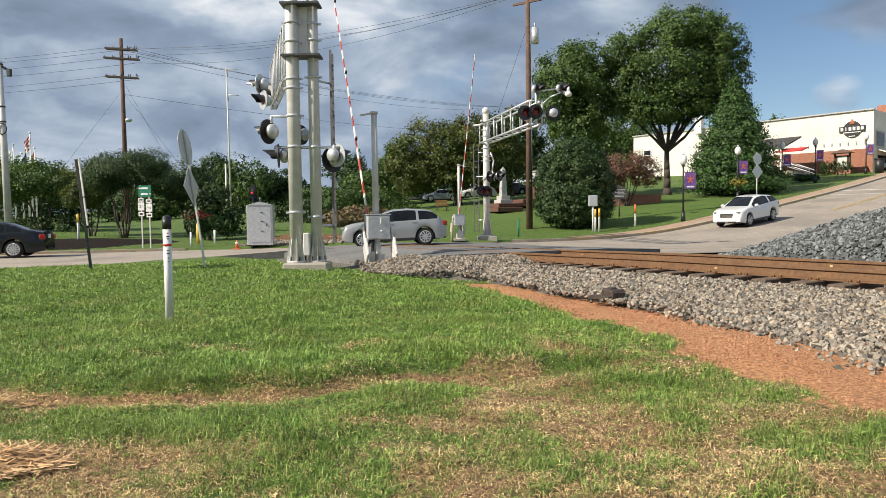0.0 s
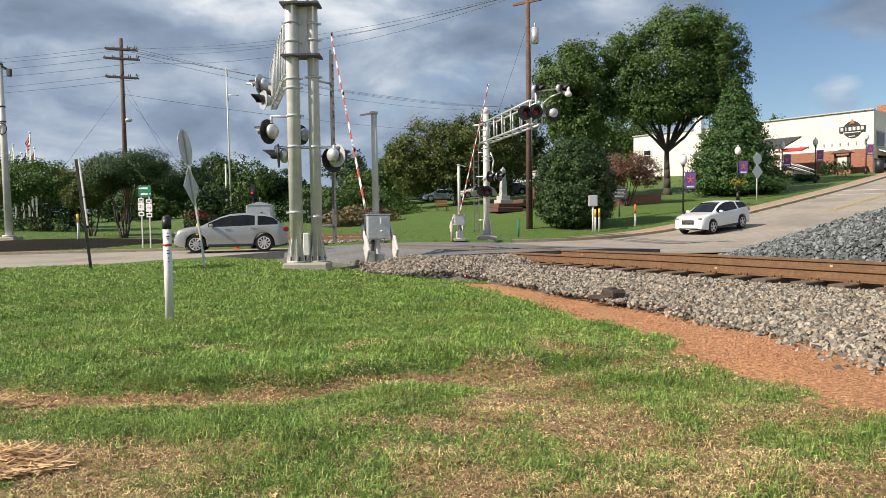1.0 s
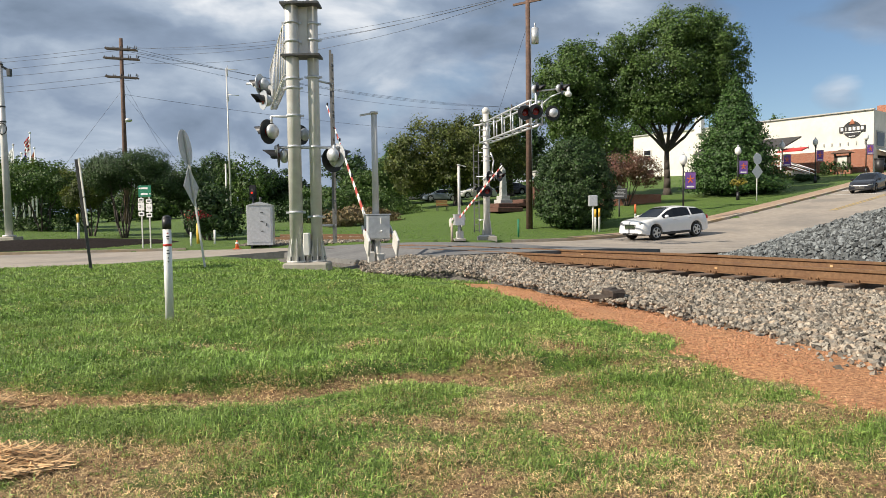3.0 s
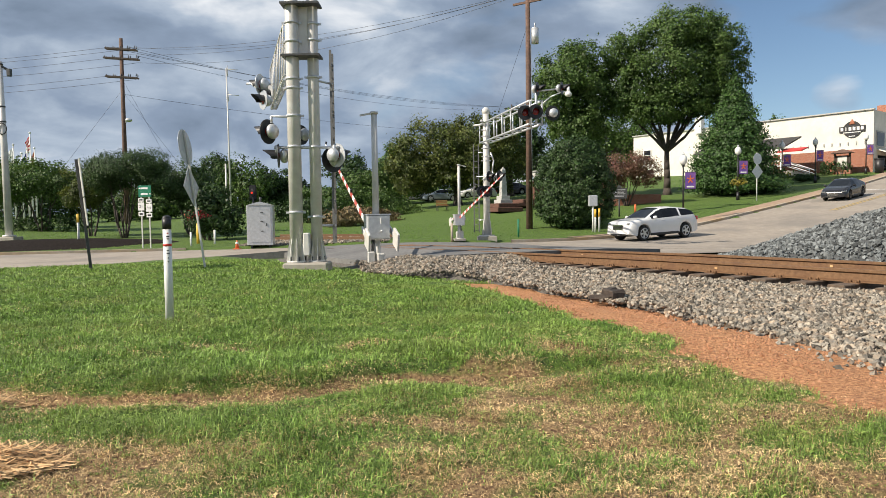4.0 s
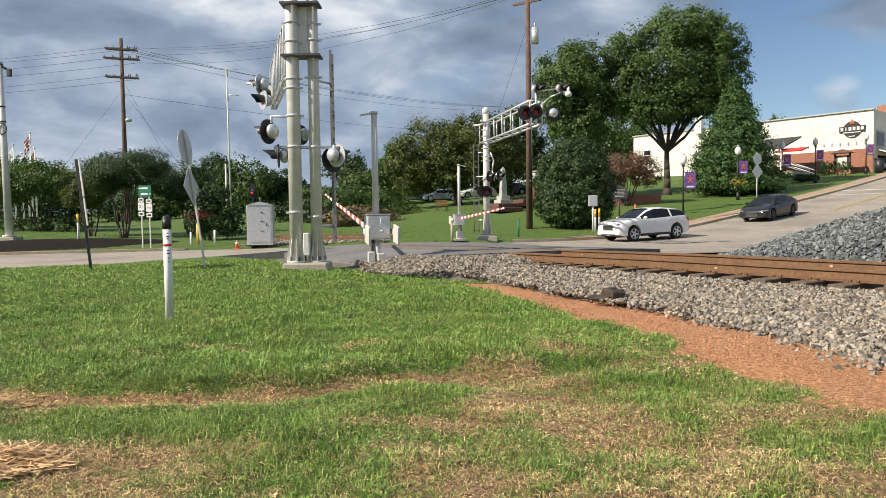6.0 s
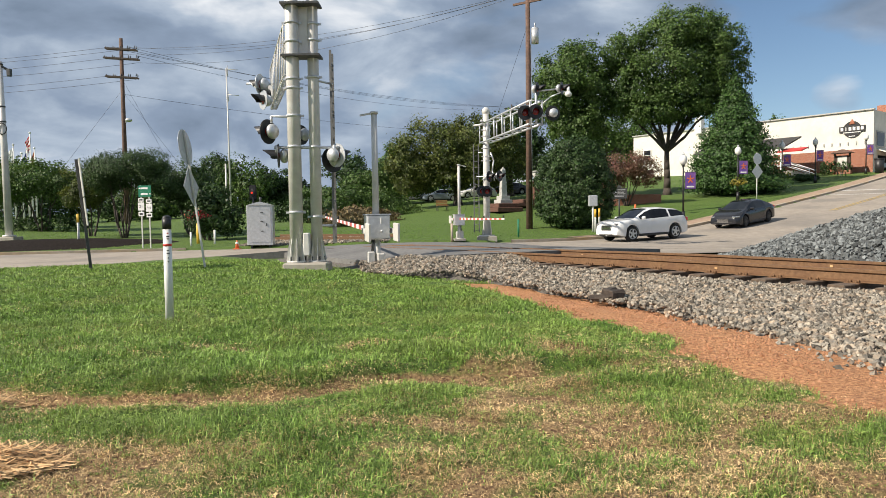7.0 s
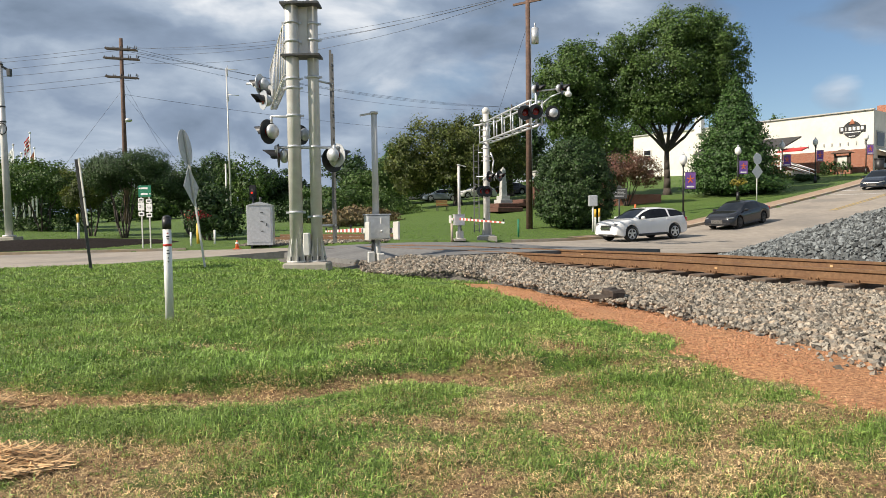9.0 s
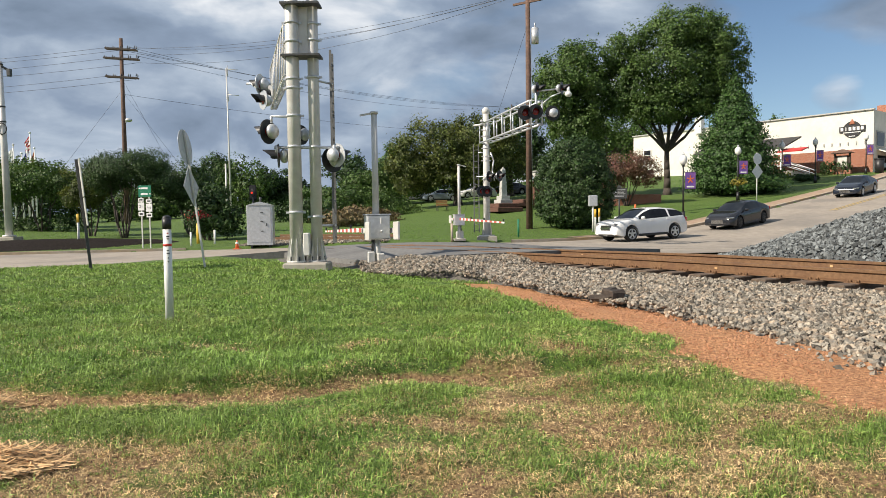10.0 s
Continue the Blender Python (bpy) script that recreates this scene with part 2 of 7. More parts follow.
def rod(bm, a, b, r1, r2=None, n=10, mi=0):
    a, b = Vector(a), Vector(b)
    d = b - a
    m = Matrix.Translation((a + b) / 2) @ d.to_track_quat("Z", "Y").to_matrix().to_4x4()
    vs = bmesh.ops.create_cone(bm, cap_ends=True, segments=n, radius1=r1, radius2=r1 if r2 is None else r2, depth=d.length, matrix=m)["verts"]
    fs = {f for v in vs for f in v.link_faces}
    for f in fs:
        f.material_index = mi
        f.smooth = len(f.verts) == 4
    return bm


def ball(bm, c, r, seg=12, sc=(1, 1, 1)):
    vs = bmesh.ops.create_uvsphere(bm, u_segments=seg, v_segments=max(6, seg // 2), radius=r, matrix=Matrix.Translation(c) @ Matrix.Diagonal((*sc, 1)))["verts"]
    for f in {f for v in vs for f in v.link_faces}:
        f.smooth = True
    return bm


def B():
    return bmesh.new()


def sstep(a, b, x):
    t = np.clip((x - a) / (b - a), 0, 1)
    return t * t * (3 - 2 * t)


# ---------------------------------------------------------------- plan: road, railway, hill
RAIL_P, RAIL_D = Vector((5.10, 9.24)), Vector((-0.545, 0.839)).normalized()   # near rail
RAIL_N = Vector((RAIL_D.y, -RAIL_D.x))                                         # away from the camera's lawn
GAUGE = 1.505


def rail_z(y):
    return 0.35 - 0.012 * np.clip(y - 12, 0, 60) - 0.07 * np.clip(y - 21, 0, 12)


def track_side(x, y):
    """Metres across the railway from the near rail, positive beyond it."""
    return (x - RAIL_P.x) * RAIL_N.x + (y - RAIL_P.y) * RAIL_N.y


# the lane by which the cars come down the hill
LANE = [(-200, -28), (-120, -4), (-75, 9.5), (-45, 18.4), (-21, 25.4), (-15.2, 27.0), (-8.7, 28.7), (-2.1, 29.8), (4, 30.9), (10, 33.3), (15.8, 37.0), (28.5, 48.0), (40, 59), (60, 80), (90, 112)]


def spline(pts, step=1.0):
    out = []
    P = [Vector(p) for p in pts]
    P = [2 * P[0] - P[1]] + P + [2 * P[-1] - P[-2]]
    for i in range(1, len(P) - 2):
        n = max(2, int((P[i + 1] - P[i]).length / step))
        for k in range(n):
            t = k / n
            a, b, c, d = P[i - 1:i + 3]
            out.append(0.5 * ((2 * b) + (c - a) * t + (2 * a - 5 * b + 4 * c - d) * t * t + (3 * b - a - 3 * c + d) * t ** 3))
    out.append(P[-2])
    return out


LANE_PTS = spline(LANE, 1.0)
LX = np.array([p.x for p in LANE_PTS])
LY = np.array([p.y for p in LANE_PTS])
LTX, LTY = np.gradient(LX), np.gradient(LY)
_l = np.hypot(LTX, LTY)
LTX, LTY = LTX / _l, LTY / _l
LS = np.concatenate([[0], np.cumsum(np.hypot(np.diff(LX), np.diff(LY)))])
FAR_EDGE, NEAR_EDGE = 2.3, -7.6


def hill(x, y):
    """Height of the land: level by the railway, a steady rise beyond it along the road to the east."""
    u = 0.75 * x + 0.66 * y
    return -0.24 + 0.02 * sstep(12, 27, u) + 0.14 * np.exp(-((u - 20) / 3.2) ** 2) + 0.105 * np.where(u > 30, np.log1p(np.exp(np.clip((u - 31) / 2.0, -30, 30))) * 2.0, np.log1p(np.exp(np.clip((u - 31) / 2.0, -30, 30))) * 2.0)


def to_lane(x, y):
    """Signed metres from the lane's middle (positive on its far side) and the index along it."""
    x, y = np.asarray(x, float), np.asarray(y, float)
    d2 = (x[..., None] - LX) ** 2 + (y[..., None] - LY) ** 2
    i = np.argmin(d2, axis=-1)
    s = -(x - LX[i]) * LTY[i] + (y - LY[i]) * LTX[i]
    return s, i


def road_z(x, y):
    t = track_side(x, y)
    hump = np.exp(-((t - 0.7) / 5.0) ** 2)
    h = hill(x, y)
    return h + hump * (np.maximum(rail_z(y) - 0.02 - h, 0))


def land_z(x, y):
    x, y = np.asarray(x, float), np.asarray(y, float)
    s, i = to_lane(x, y)
    t = track_side(x, y)
    h = hill(x, y)
    far = h + 0.035 * np.clip(s - FAR_EDGE - 1.5, 0, 25) + 0.10
    # the lawn rolls down to the road behind the signals
    k = sstep(-5.0, -0.1, s - NEAR_EDGE)
    rz = road_z(x, y) + 0.015
    near = rz * k
    # east of the railway the land lies at road height
    e = sstep(2.0, 5.0, t)
    near = near * (1 - e) + (h - 0.15) * e
    w = sstep(FAR_EDGE - 0.3, FAR_EDGE + 0.2, s)
    z = near * (1 - w) + far * w
    onroad = (s > NEAR_EDGE + 0.25) & (s < FAR_EDGE + 0.1)
    z = np.where(onroad, np.minimum(z, road_z(x, y) - 0.12), z)
    # under the ballast
    b = (1 - sstep(3.2, 4.6, np.abs(t - 0.75))) * (1 - sstep(20, 24, y))
    z = z * (1 - b) + np.minimum(z, rail_z(y) - 0.45) * b
    return z


def lz(x, y):
    return float(land_z(np.array([x]), np.array([y]))[0])


def rz(x, y):
    return float(road_z(np.array([x]), np.array([y]))[0])


def grid_mesh(name, X, Y, Z, material, smooth=True):
    n, m = X.shape
    verts = np.stack([X, Y, Z], -1).reshape(-1, 3)
    idx = np.arange(n * m).reshape(n, m)
    f = np.stack([idx[:-1, :-1], idx[1:, :-1], idx[1:, 1:], idx[:-1, 1:]], -1).reshape(-1, 4)
    me = bpy.data.meshes.new(name)
    me.from_pydata(verts.tolist(), [], f.tolist())
    me.update()
    if me.polygons[0].normal.z < 0:
        me.flip_normals()
    if smooth:
        me.polygons.foreach_set("use_smooth", [True] * len(me.polygons))
    me.materials.append(material)
    return new(name, me)


def vnoise(x, y, s, seed=0):
    """Smooth value noise on numpy arrays."""
    x, y = np.asarray(x) / s + seed * 17.3, np.asarray(y) / s + seed * 9.1
    xi, yi = np.floor(x).astype(int), np.floor(y).astype(int)
    fx, fy = x - xi, y - yi
    fx, fy = fx * fx * (3 - 2 * fx), fy * fy * (3 - 2 * fy)

    def h(a, b):
        v = np.sin(a * 127.1 + b * 311.7 + seed * 74.7) * 43758.5453
        return v - np.floor(v)
    return (h(xi, yi) * (1 - fx) + h(xi + 1, yi) * fx) * (1 - fy) + (h(xi, yi + 1) * (1 - fx) + h(xi + 1, yi + 1) * fx) * fy


def ledge(x, y):
    """Metres beyond the worn rut that crosses the lawn, following its bends."""
    return y - 4.22 - 0.36 * np.clip(x + 1.0, 0, 2.2) - 0.35 * (vnoise(x, y, 0.9, 1) - 0.5) - 0.16 * (vnoise(x, y, 0.25, 9) - 0.5)


def worn(x, y):
    """How far the turf is worn, 0 to 1: a rut, thin lines and dry patches near the lawn's end."""
    x, y = np.asarray(x, float), np.asarray(y, float)
    d = ledge(x, y)
    w = (0.30 + 1.0 * vnoise(x, y, 0.28, 17)) * np.exp(-(np.where(d > 0, d / 0.09, d / 0.20)) ** 2)
    wob = 0.4 * (vnoise(x, y, 1.1, 21) - 0.5)
    # dry ground to the right of the rut
    w = np.maximum(w, 0.72 * sstep(-0.3, 0.5, x + wob) * (1 - sstep(1.0, 1.6, x + wob)) * sstep(3.1, 3.6, y + wob) * (1 - sstep(4.6, 5.2, y + wob)))
    # thin pale line further out
    w = np.maximum(w, 0.62 * np.exp(-((y - 5.82 + 0.5 * wob) / 0.13) ** 2) * sstep(-1.7, -0.5, x) * (1 - sstep(0.5, 1.3, x)))
    w = np.maximum(w, 0.30 * np.exp(-((y - 5.70 + 0.3 * wob) / 0.07) ** 2) * (x < -1.0))
    # thin, olive turf on the near right and at the very end
    w = np.maximum(w, 0.38 * sstep(0.2, 1.0, x) * (1 - sstep(5.4, 6.8, y)))
    w = np.maximum(w, 0.50 * (1 - sstep(2.95, 3.35, y + 0.10 * x + wob)))
    w = np.maximum(w, 0.42 * (1 - sstep(3.7, 4.1, y + wob)) * sstep(-1.5, -0.8, x))
    # a band of thick grass keeps green between the two
    w = w * (1 - 0.75 * np.exp(-((y - 3.72 + 0.5 * wob) / 0.13) ** 2) * (1 - sstep(-0.1, 0.25, x)) * sstep(-0.75, -0.4, x))
    return w + 0.55 * (vnoise(x, y, 0.42, 3) - 0.5) + 0.45 * (vnoise(x, y, 0.13, 4) - 0.5)


def relief(x, y):
    """Unevenness of the lawn, with a shallow rut along its worn band and tussocks beyond."""
    d = ledge(x, y)
    r = 0.06 * (vnoise(x, y, 1.7, 5) - 0.5) + 0.05 * (vnoise(x, y, 0.45, 8) - 0.5) + 0.022 * (vnoise(x, y, 0.14, 12) - 0.5)
    r = r + (0.055 * sstep(0.0, 0.22, d) * (1 - sstep(0.5, 1.5, d)) - 0.045 * np.exp(-((d + 0.06) / 0.16) ** 2)) * (1 - sstep(0.8, 1.7, x))
    return r * (1 - sstep(14, 18, y)) * (1 - sstep(-0.9, 0.1, track_side(x, y) - foot(y))) * (np.abs(x) < 30)


def foot(y):
    """Where the ballast ends on the camera's side, across the railway."""
    d = np.clip(9.9 - y, -2.0, 9)
    return -2.5 - 0.19 * d - 0.025 * d * np.abs(d)


def clay(x, y):
    """Bare red clay along the foot of the ballast, 0 to 1."""
    t = track_side(x, y)
    d = np.clip(10.5 - y, -0.6, 9)
    edge = -2.86 - 0.40 * d + 0.006 * d * d + 0.40 * (vnoise(x, y, 0.7, 7) - 0.5) + 0.16 * (vnoise(x, y, 0.2, 13) - 0.5)
    return sstep(-0.14, 0.10, t - edge) * (1 - sstep(0.6, 1.6, t - foot(y))) * (y < 12)


def build_ground():
    # one sheet, fine near the camera and coarse to the horizon
    a = np.concatenate([[-2500, -1200, -600, -300, -180, -130], np.arange(-100, -24, 2.0), np.arange(-24, -6, 0.5), np.arange(-6, -3, 0.2), np.arange(-3, 4, 0.1), np.arange(4, 30, 0.5), np.arange(30, 100, 2.0), [130, 180, 300, 600, 1200, 2500]])
    b = np.concatenate([[-1500, -500, -150, -60, -30, -15, -8, -4], np.arange(-2, 2, 0.5), np.arange(2, 9, 0.08), np.arange(9, 16, 0.2), np.arange(16, 40, 0.5), np.arange(40, 130, 2.0), [160, 220, 300, 500, 900, 1500, 3000]])
    X, Y = np.meshgrid(a, b, indexing="ij")
    Z = land_z(X, Y)
    Z = np.where(np.hypot(X, Y) > 130, np.minimum(Z, 6.0), Z) + relief(X, Y)
    g = grid_mesh("ground", X, Y, Z, M_TURF)
    at = g.data.attributes.new("worn", "FLOAT", "POINT")
    at.data.foreach_set("value", np.where((Y < 12), worn(X, Y), 0).astype(np.float32).ravel())
    ac = g.data.attributes.new("clay", "FLOAT", "POINT")
    ac.data.foreach_set("value", clay(X, Y).astype(np.float32).ravel())
    tagged(g, "mown green lawn with worn straw-coloured stretches", "ground", kind="structure")


def strip(name, s0, s1, lift, material, i0=0, i1=None, n=6, zf=road_z, label="", category="road", thick=0.0):
    sl = slice(i0, i1)
    S = np.linspace(s0, s1, n)
    X = LX[sl, None] - LTY[sl, None] * S
    Y = LY[sl, None] + LTX[sl, None] * S
    Z = zf(X, Y) + lift
    if thick:
        X = np.concatenate([X[:, :1], X, X[:, -1:]], 1)
        Y = np.concatenate([Y[:, :1], Y, Y[:, -1:]], 1)
        Z = np.concatenate([Z[:, :1] - thick, Z, Z[:, -1:] - thick], 1)
    o = grid_mesh(name, X, Y, Z, material, smooth=not thick)
    return tagged(o, label, category, kind="structure")


def lane_index(x):
    return int(np.argmin(np.abs(LX - x)))


def cross_line(x, s0, s1, w):
    """White line painted across the road."""
    i = lane_index(x)
    S, U = np.linspace(s0, s1, 8), np.array([-w / 2, w / 2])
    X = LX[i] - LTY[i] * S[:, None] + LTX[i] * U
    Y = LY[i] + LTX[i] * S[:, None] + LTY[i] * U
    tagged(grid_mesh("trim_white_line", X, Y, road_z(X, Y) + 0.014, M_LINE_W), "worn white line painted across the road", "road marking", kind="structure")


def build_road():
    a, b = lane_index(-7.0), lane_index(3.5)
    strip("road", NEAR_EDGE, FAR_EDGE, 0.0, M_ROAD, n=14, label="pale worn concrete two-lane road climbing a hill")
    strip("road_asphalt_patch", NEAR_EDGE + 0.02, FAR_EDGE - 0.02, 0.006, M_ASPHALT, a, b, n=14, label="dark asphalt patch over the railway crossing")
    strip("road_edge", NEAR_EDGE - 0.01, NEAR_EDGE + 0.05, -0.004, M_ASPHALT, lane_index(-14), lane_index(24), n=2, label="broken grey edge of the asphalt road", thick=0.8)
    strip("road_apron", -11.4, NEAR_EDGE, -0.004, M_ROAD, lane_index(3.0), lane_index(16), n=6, label="pale concrete apron between road and railway")
    strip("kerb", FAR_EDGE, FAR_EDGE + 0.2, 0.14, M_KERB, lane_index(4), None, n=2, label="low concrete kerb with faded yellow paint", category="kerb", thick=0.35)
    strip("kerb_west", FAR_EDGE, FAR_EDGE + 0.2, 0.11, M_KERB, 0, lane_index(-9.5), n=2, label="low pale concrete kerb", category="kerb", thick=0.35)
    strip("pavement", FAR_EDGE + 0.2, FAR_EDGE + 1.5, 0.13, M_SIDEWALK, lane_index(8), None, n=3, label="narrow buff concrete pavement beside the road", category="pavement", thick=0.3)
    cross_line(33.0, -7.4, 2.2, 0.45)
    cross_line(30.0, -7.4, 2.2, 0.25)
    strip("trim_yellow_line", -1.95, -1.83, 0.012, M_LINE_Y, lane_index(22), None, n=2, label="yellow centre line painted on the road", category="road marking")
    strip("trim_yellow_line_double", -2.2, -2.08, 0.012, M_LINE_Y, lane_index(22), None, n=2, label="yellow centre line painted on the road", category="road marking")


build_ground()
build_road()


def track_pt(along, across, z):
    p = RAIL_P + RAIL_D * along + RAIL_N * across
    return Vector((p.x, p.y, z))


def bank(x, y):
    """How far the stones are heaped against the crossing's edge, 0 to 1."""
    a = (x - RAIL_P.x) * RAIL_D.x + (y - RAIL_P.y) * RAIL_D.y
    return sstep(4.8, 6.6, a) * (1 - sstep(7.9, 9.4, a))


def ballast_z(t, y, x):
    f = foot(y)
    z = np.where(t < -0.85, (rail_z(y) - 0.19) * np.clip((t - f) / (-0.85 - f), 0, 1) ** 0.85, rail_z(y) - 0.19 - 0.085 * sstep(-0.95, -0.62, t))
    z = np.maximum(z, bank(x, y) * (rail_z(y) - 0.06) * np.clip((t + 2.95) / 1.1, 0, 1) ** 0.8 * (t < 0))
    return np.where(t > 2.0, rail_z(y) - 0.165 - 0.2 * (t - 2.0), z)


def build_track():
    # ballast bed
    al = np.arange(-30, 17, 0.5)
    AC = np.concatenate([np.linspace(-4.8, -0.9, 14), [-0.62, 0.75, 1.95, 2.5, 3.6, 4.6]])
    X = RAIL_P.x + RAIL_D.x * al[:, None] + RAIL_N.x * AC
    Y = RAIL_P.y + RAIL_D.y * al[:, None] + RAIL_N.y * AC
    T = np.broadcast_to(AC, X.shape)
    Z = np.where(T < 2.2, ballast_z(T, Y, X) - 0.03 - 0.07 * bank(X, Y), rail_z(Y) - 0.21 - 0.2 * (T - 2.5))
    Z = np.where(Z < 0.0, Z - 0.10, Z) - 0.14 * ((T < -2.25) & (al[:, None] > 3.0))
    s, _ = to_lane(X, Y)
    Z = np.where((s > NEAR_EDGE - 0.2) & (s < FAR_EDGE + 0.2), Z - 0.5, Z)
    tagged(grid_mesh("ballast_bed", X, Y, Z, M_BALLAST_BED), "grey crushed stone bed under the railway track", "ballast", kind="structure")
    for side, ac in (("near", 0.0), ("far", GAUGE)):
        prof = [(-0.07, -0.168), (0.07, -0.168), (0.07, -0.157), (0.012, -0.142), (0.009, -0.05), (0.036, -0.038), (0.036, -0.006), (0.028, 0), (-0.028, 0), (-0.036, -0.006), (-0.036, -0.038), (-0.009, -0.05), (-0.012, -0.142), (-0.07, -0.157)]
        bm = B()
        rings = []
        for a in np.arange(-30, 18, 1.5):
            y = RAIL_P.y + RAIL_D.y * a
            rings.append([bm.verts.new(track_pt(a, ac + q[0] - 0.036 * (1 if ac == 0 else 0), float(rail_z(y)) + q[1])) for q in prof])
        for r0, r1 in zip(rings, rings[1:]):
            for k in range(len(prof)):
                bm.faces.new((r0[k], r0[(k + 1) % len(prof)], r1[(k + 1) % len(prof)], r1[k]))
        bmesh.ops.recalc_face_normals(bm, faces=bm.faces[:])
        rail = part("rail", bm, M_RUST)
        for a_ in (1.55, -0.9) if ac == 0 else (0.6, 6.0):
            bm = B()
            q = track_pt(a_, ac - (0.036 + 0.012 if ac == 0 else 0.014), 0)
            box(bm, (q.x, q.y, float(rail_z(q.y)) - 0.10), (0.012, 0.05, 0.035), rot=Matrix.Rotation(math.atan2(RAIL_N.y, RAIL_N.x), 4, "Z"), bevel=0.003)
            part("paint_mark", bm, M_STRAW, rail, "pale paint mark on the rail's web")
        tagged(rail, "rusty brown steel railway rail on wooden sleepers", "rail", group="rails of the track")




def build_crossing():
    """Asphalt laid up to the rails, its near edge a step above the stones."""
    al, ac = np.arange(6.7, 17.0, 0.35), np.array([-1.76, -1.75, -1.5, -0.11, 0.03, GAUGE - 0.12, GAUGE + 0.12, 3.0, 5.0])
    A, T = np.meshgrid(al, ac, indexing="ij")
    A = A + (A < 6.8) * 0.10 * (vnoise(T, T * 0, 0.6, 31) - 0.5)
    X, Y = RAIL_P.x + RAIL_D.x * A + RAIL_N.x * T, RAIL_P.y + RAIL_D.y * A + RAIL_N.y * T
    k = np.exp(-(np.clip(np.abs(T - 0.75) - 2.6, 0, 9) / 2.6) ** 2)
    Z = (rail_z(Y) - 0.012) * k + (road_z(X, Y) + 0.01) * (1 - k)
    fall = sstep(7.2, 9.6, A) * np.clip((-0.11 - T) / 1.64, 0, 1)
    Z = Z * (1 - fall) + np.minimum(Z, 0.03) * fall
    X, Y, Z = (np.concatenate([q[:1], q], 0) for q in (X, Y, Z))
    Z[0] -= 0.6
    Z[:, 0] -= 0.5
    o = grid_mesh("road_crossing", X, Y, Z, M_ASPHALT, smooth=False)
    tagged(o, "dark asphalt of the railway crossing, its edge broken", "road", kind="structure")


build_track()
build_crossing()


# ---------------------------------------------------------------- sleepers, ballast stones
def build_sleepers():
    me = None
    top = empty("railway_sleepers", Matrix(), "dark creosoted wooden sleepers half sunk in stone", "sleepers")
    for k in range(-16, 13):
        a = k * 0.52
        p = track_pt(a, GAUGE / 2, 0)
        s, _ = to_lane(np.array([p.x]), np.array([p.y]))
        if NEAR_EDGE - 0.4 < s[0] < FAR_EDGE + 0.4:
            continue
        if me is None:
            bm = B()
            box(bm, (0, 0, -0.085), (2.6, 0.22, 0.17), bevel=0.012)
            o = part("sleeper", bm, M_SLEEPER, top)
            me = o.data
        else:
            o = new("sleeper", me)
            o.parent = top
        r = random.Random(k)
        o.matrix_basis = Matrix.Translation((p.x, p.y, float(rail_z(p.y)) - 0.172)) @ Matrix.Rotation(math.atan2(RAIL_N.y, RAIL_N.x) + r.uniform(-.02, .02), 4, "Z")
    # plates and spikes, one set a sleeper, outside the near rail
    pl = sp = None
    for k in range(-16, 13):
        a = k * 0.52
        q = track_pt(a, -0.036, 0)
        s, _ = to_lane(np.array([q.x]), np.array([q.y]))
        if NEAR_EDGE - 0.4 < s[0] < FAR_EDGE + 0.4:
            continue
        if pl is None:
            bm = B()
            box(bm, (0, 0, 0), (0.34, 0.19, 0.02), bevel=0.004)
            for yy in (-0.05, 0.05):
                box(bm, (-0.085, yy, 0.025), (0.03, 0.03, 0.035), bevel=0.006)
                box(bm, (-0.14, yy, 0.02), (0.025, 0.025, 0.03), bevel=0.006)
            o = part("tie_plate", bm, M_RUST, top, "rusty tie plate with spikes")
            pl = o.data
        else:
            o = new("tie_plate", pl)
            o.parent = top
        o.matrix_basis = Matrix.Translation((q.x, q.y, float(rail_z(q.y)) - 0.175)) @ Matrix.Rotation(math.atan2(RAIL_N.y, RAIL_N.x), 4, "Z")


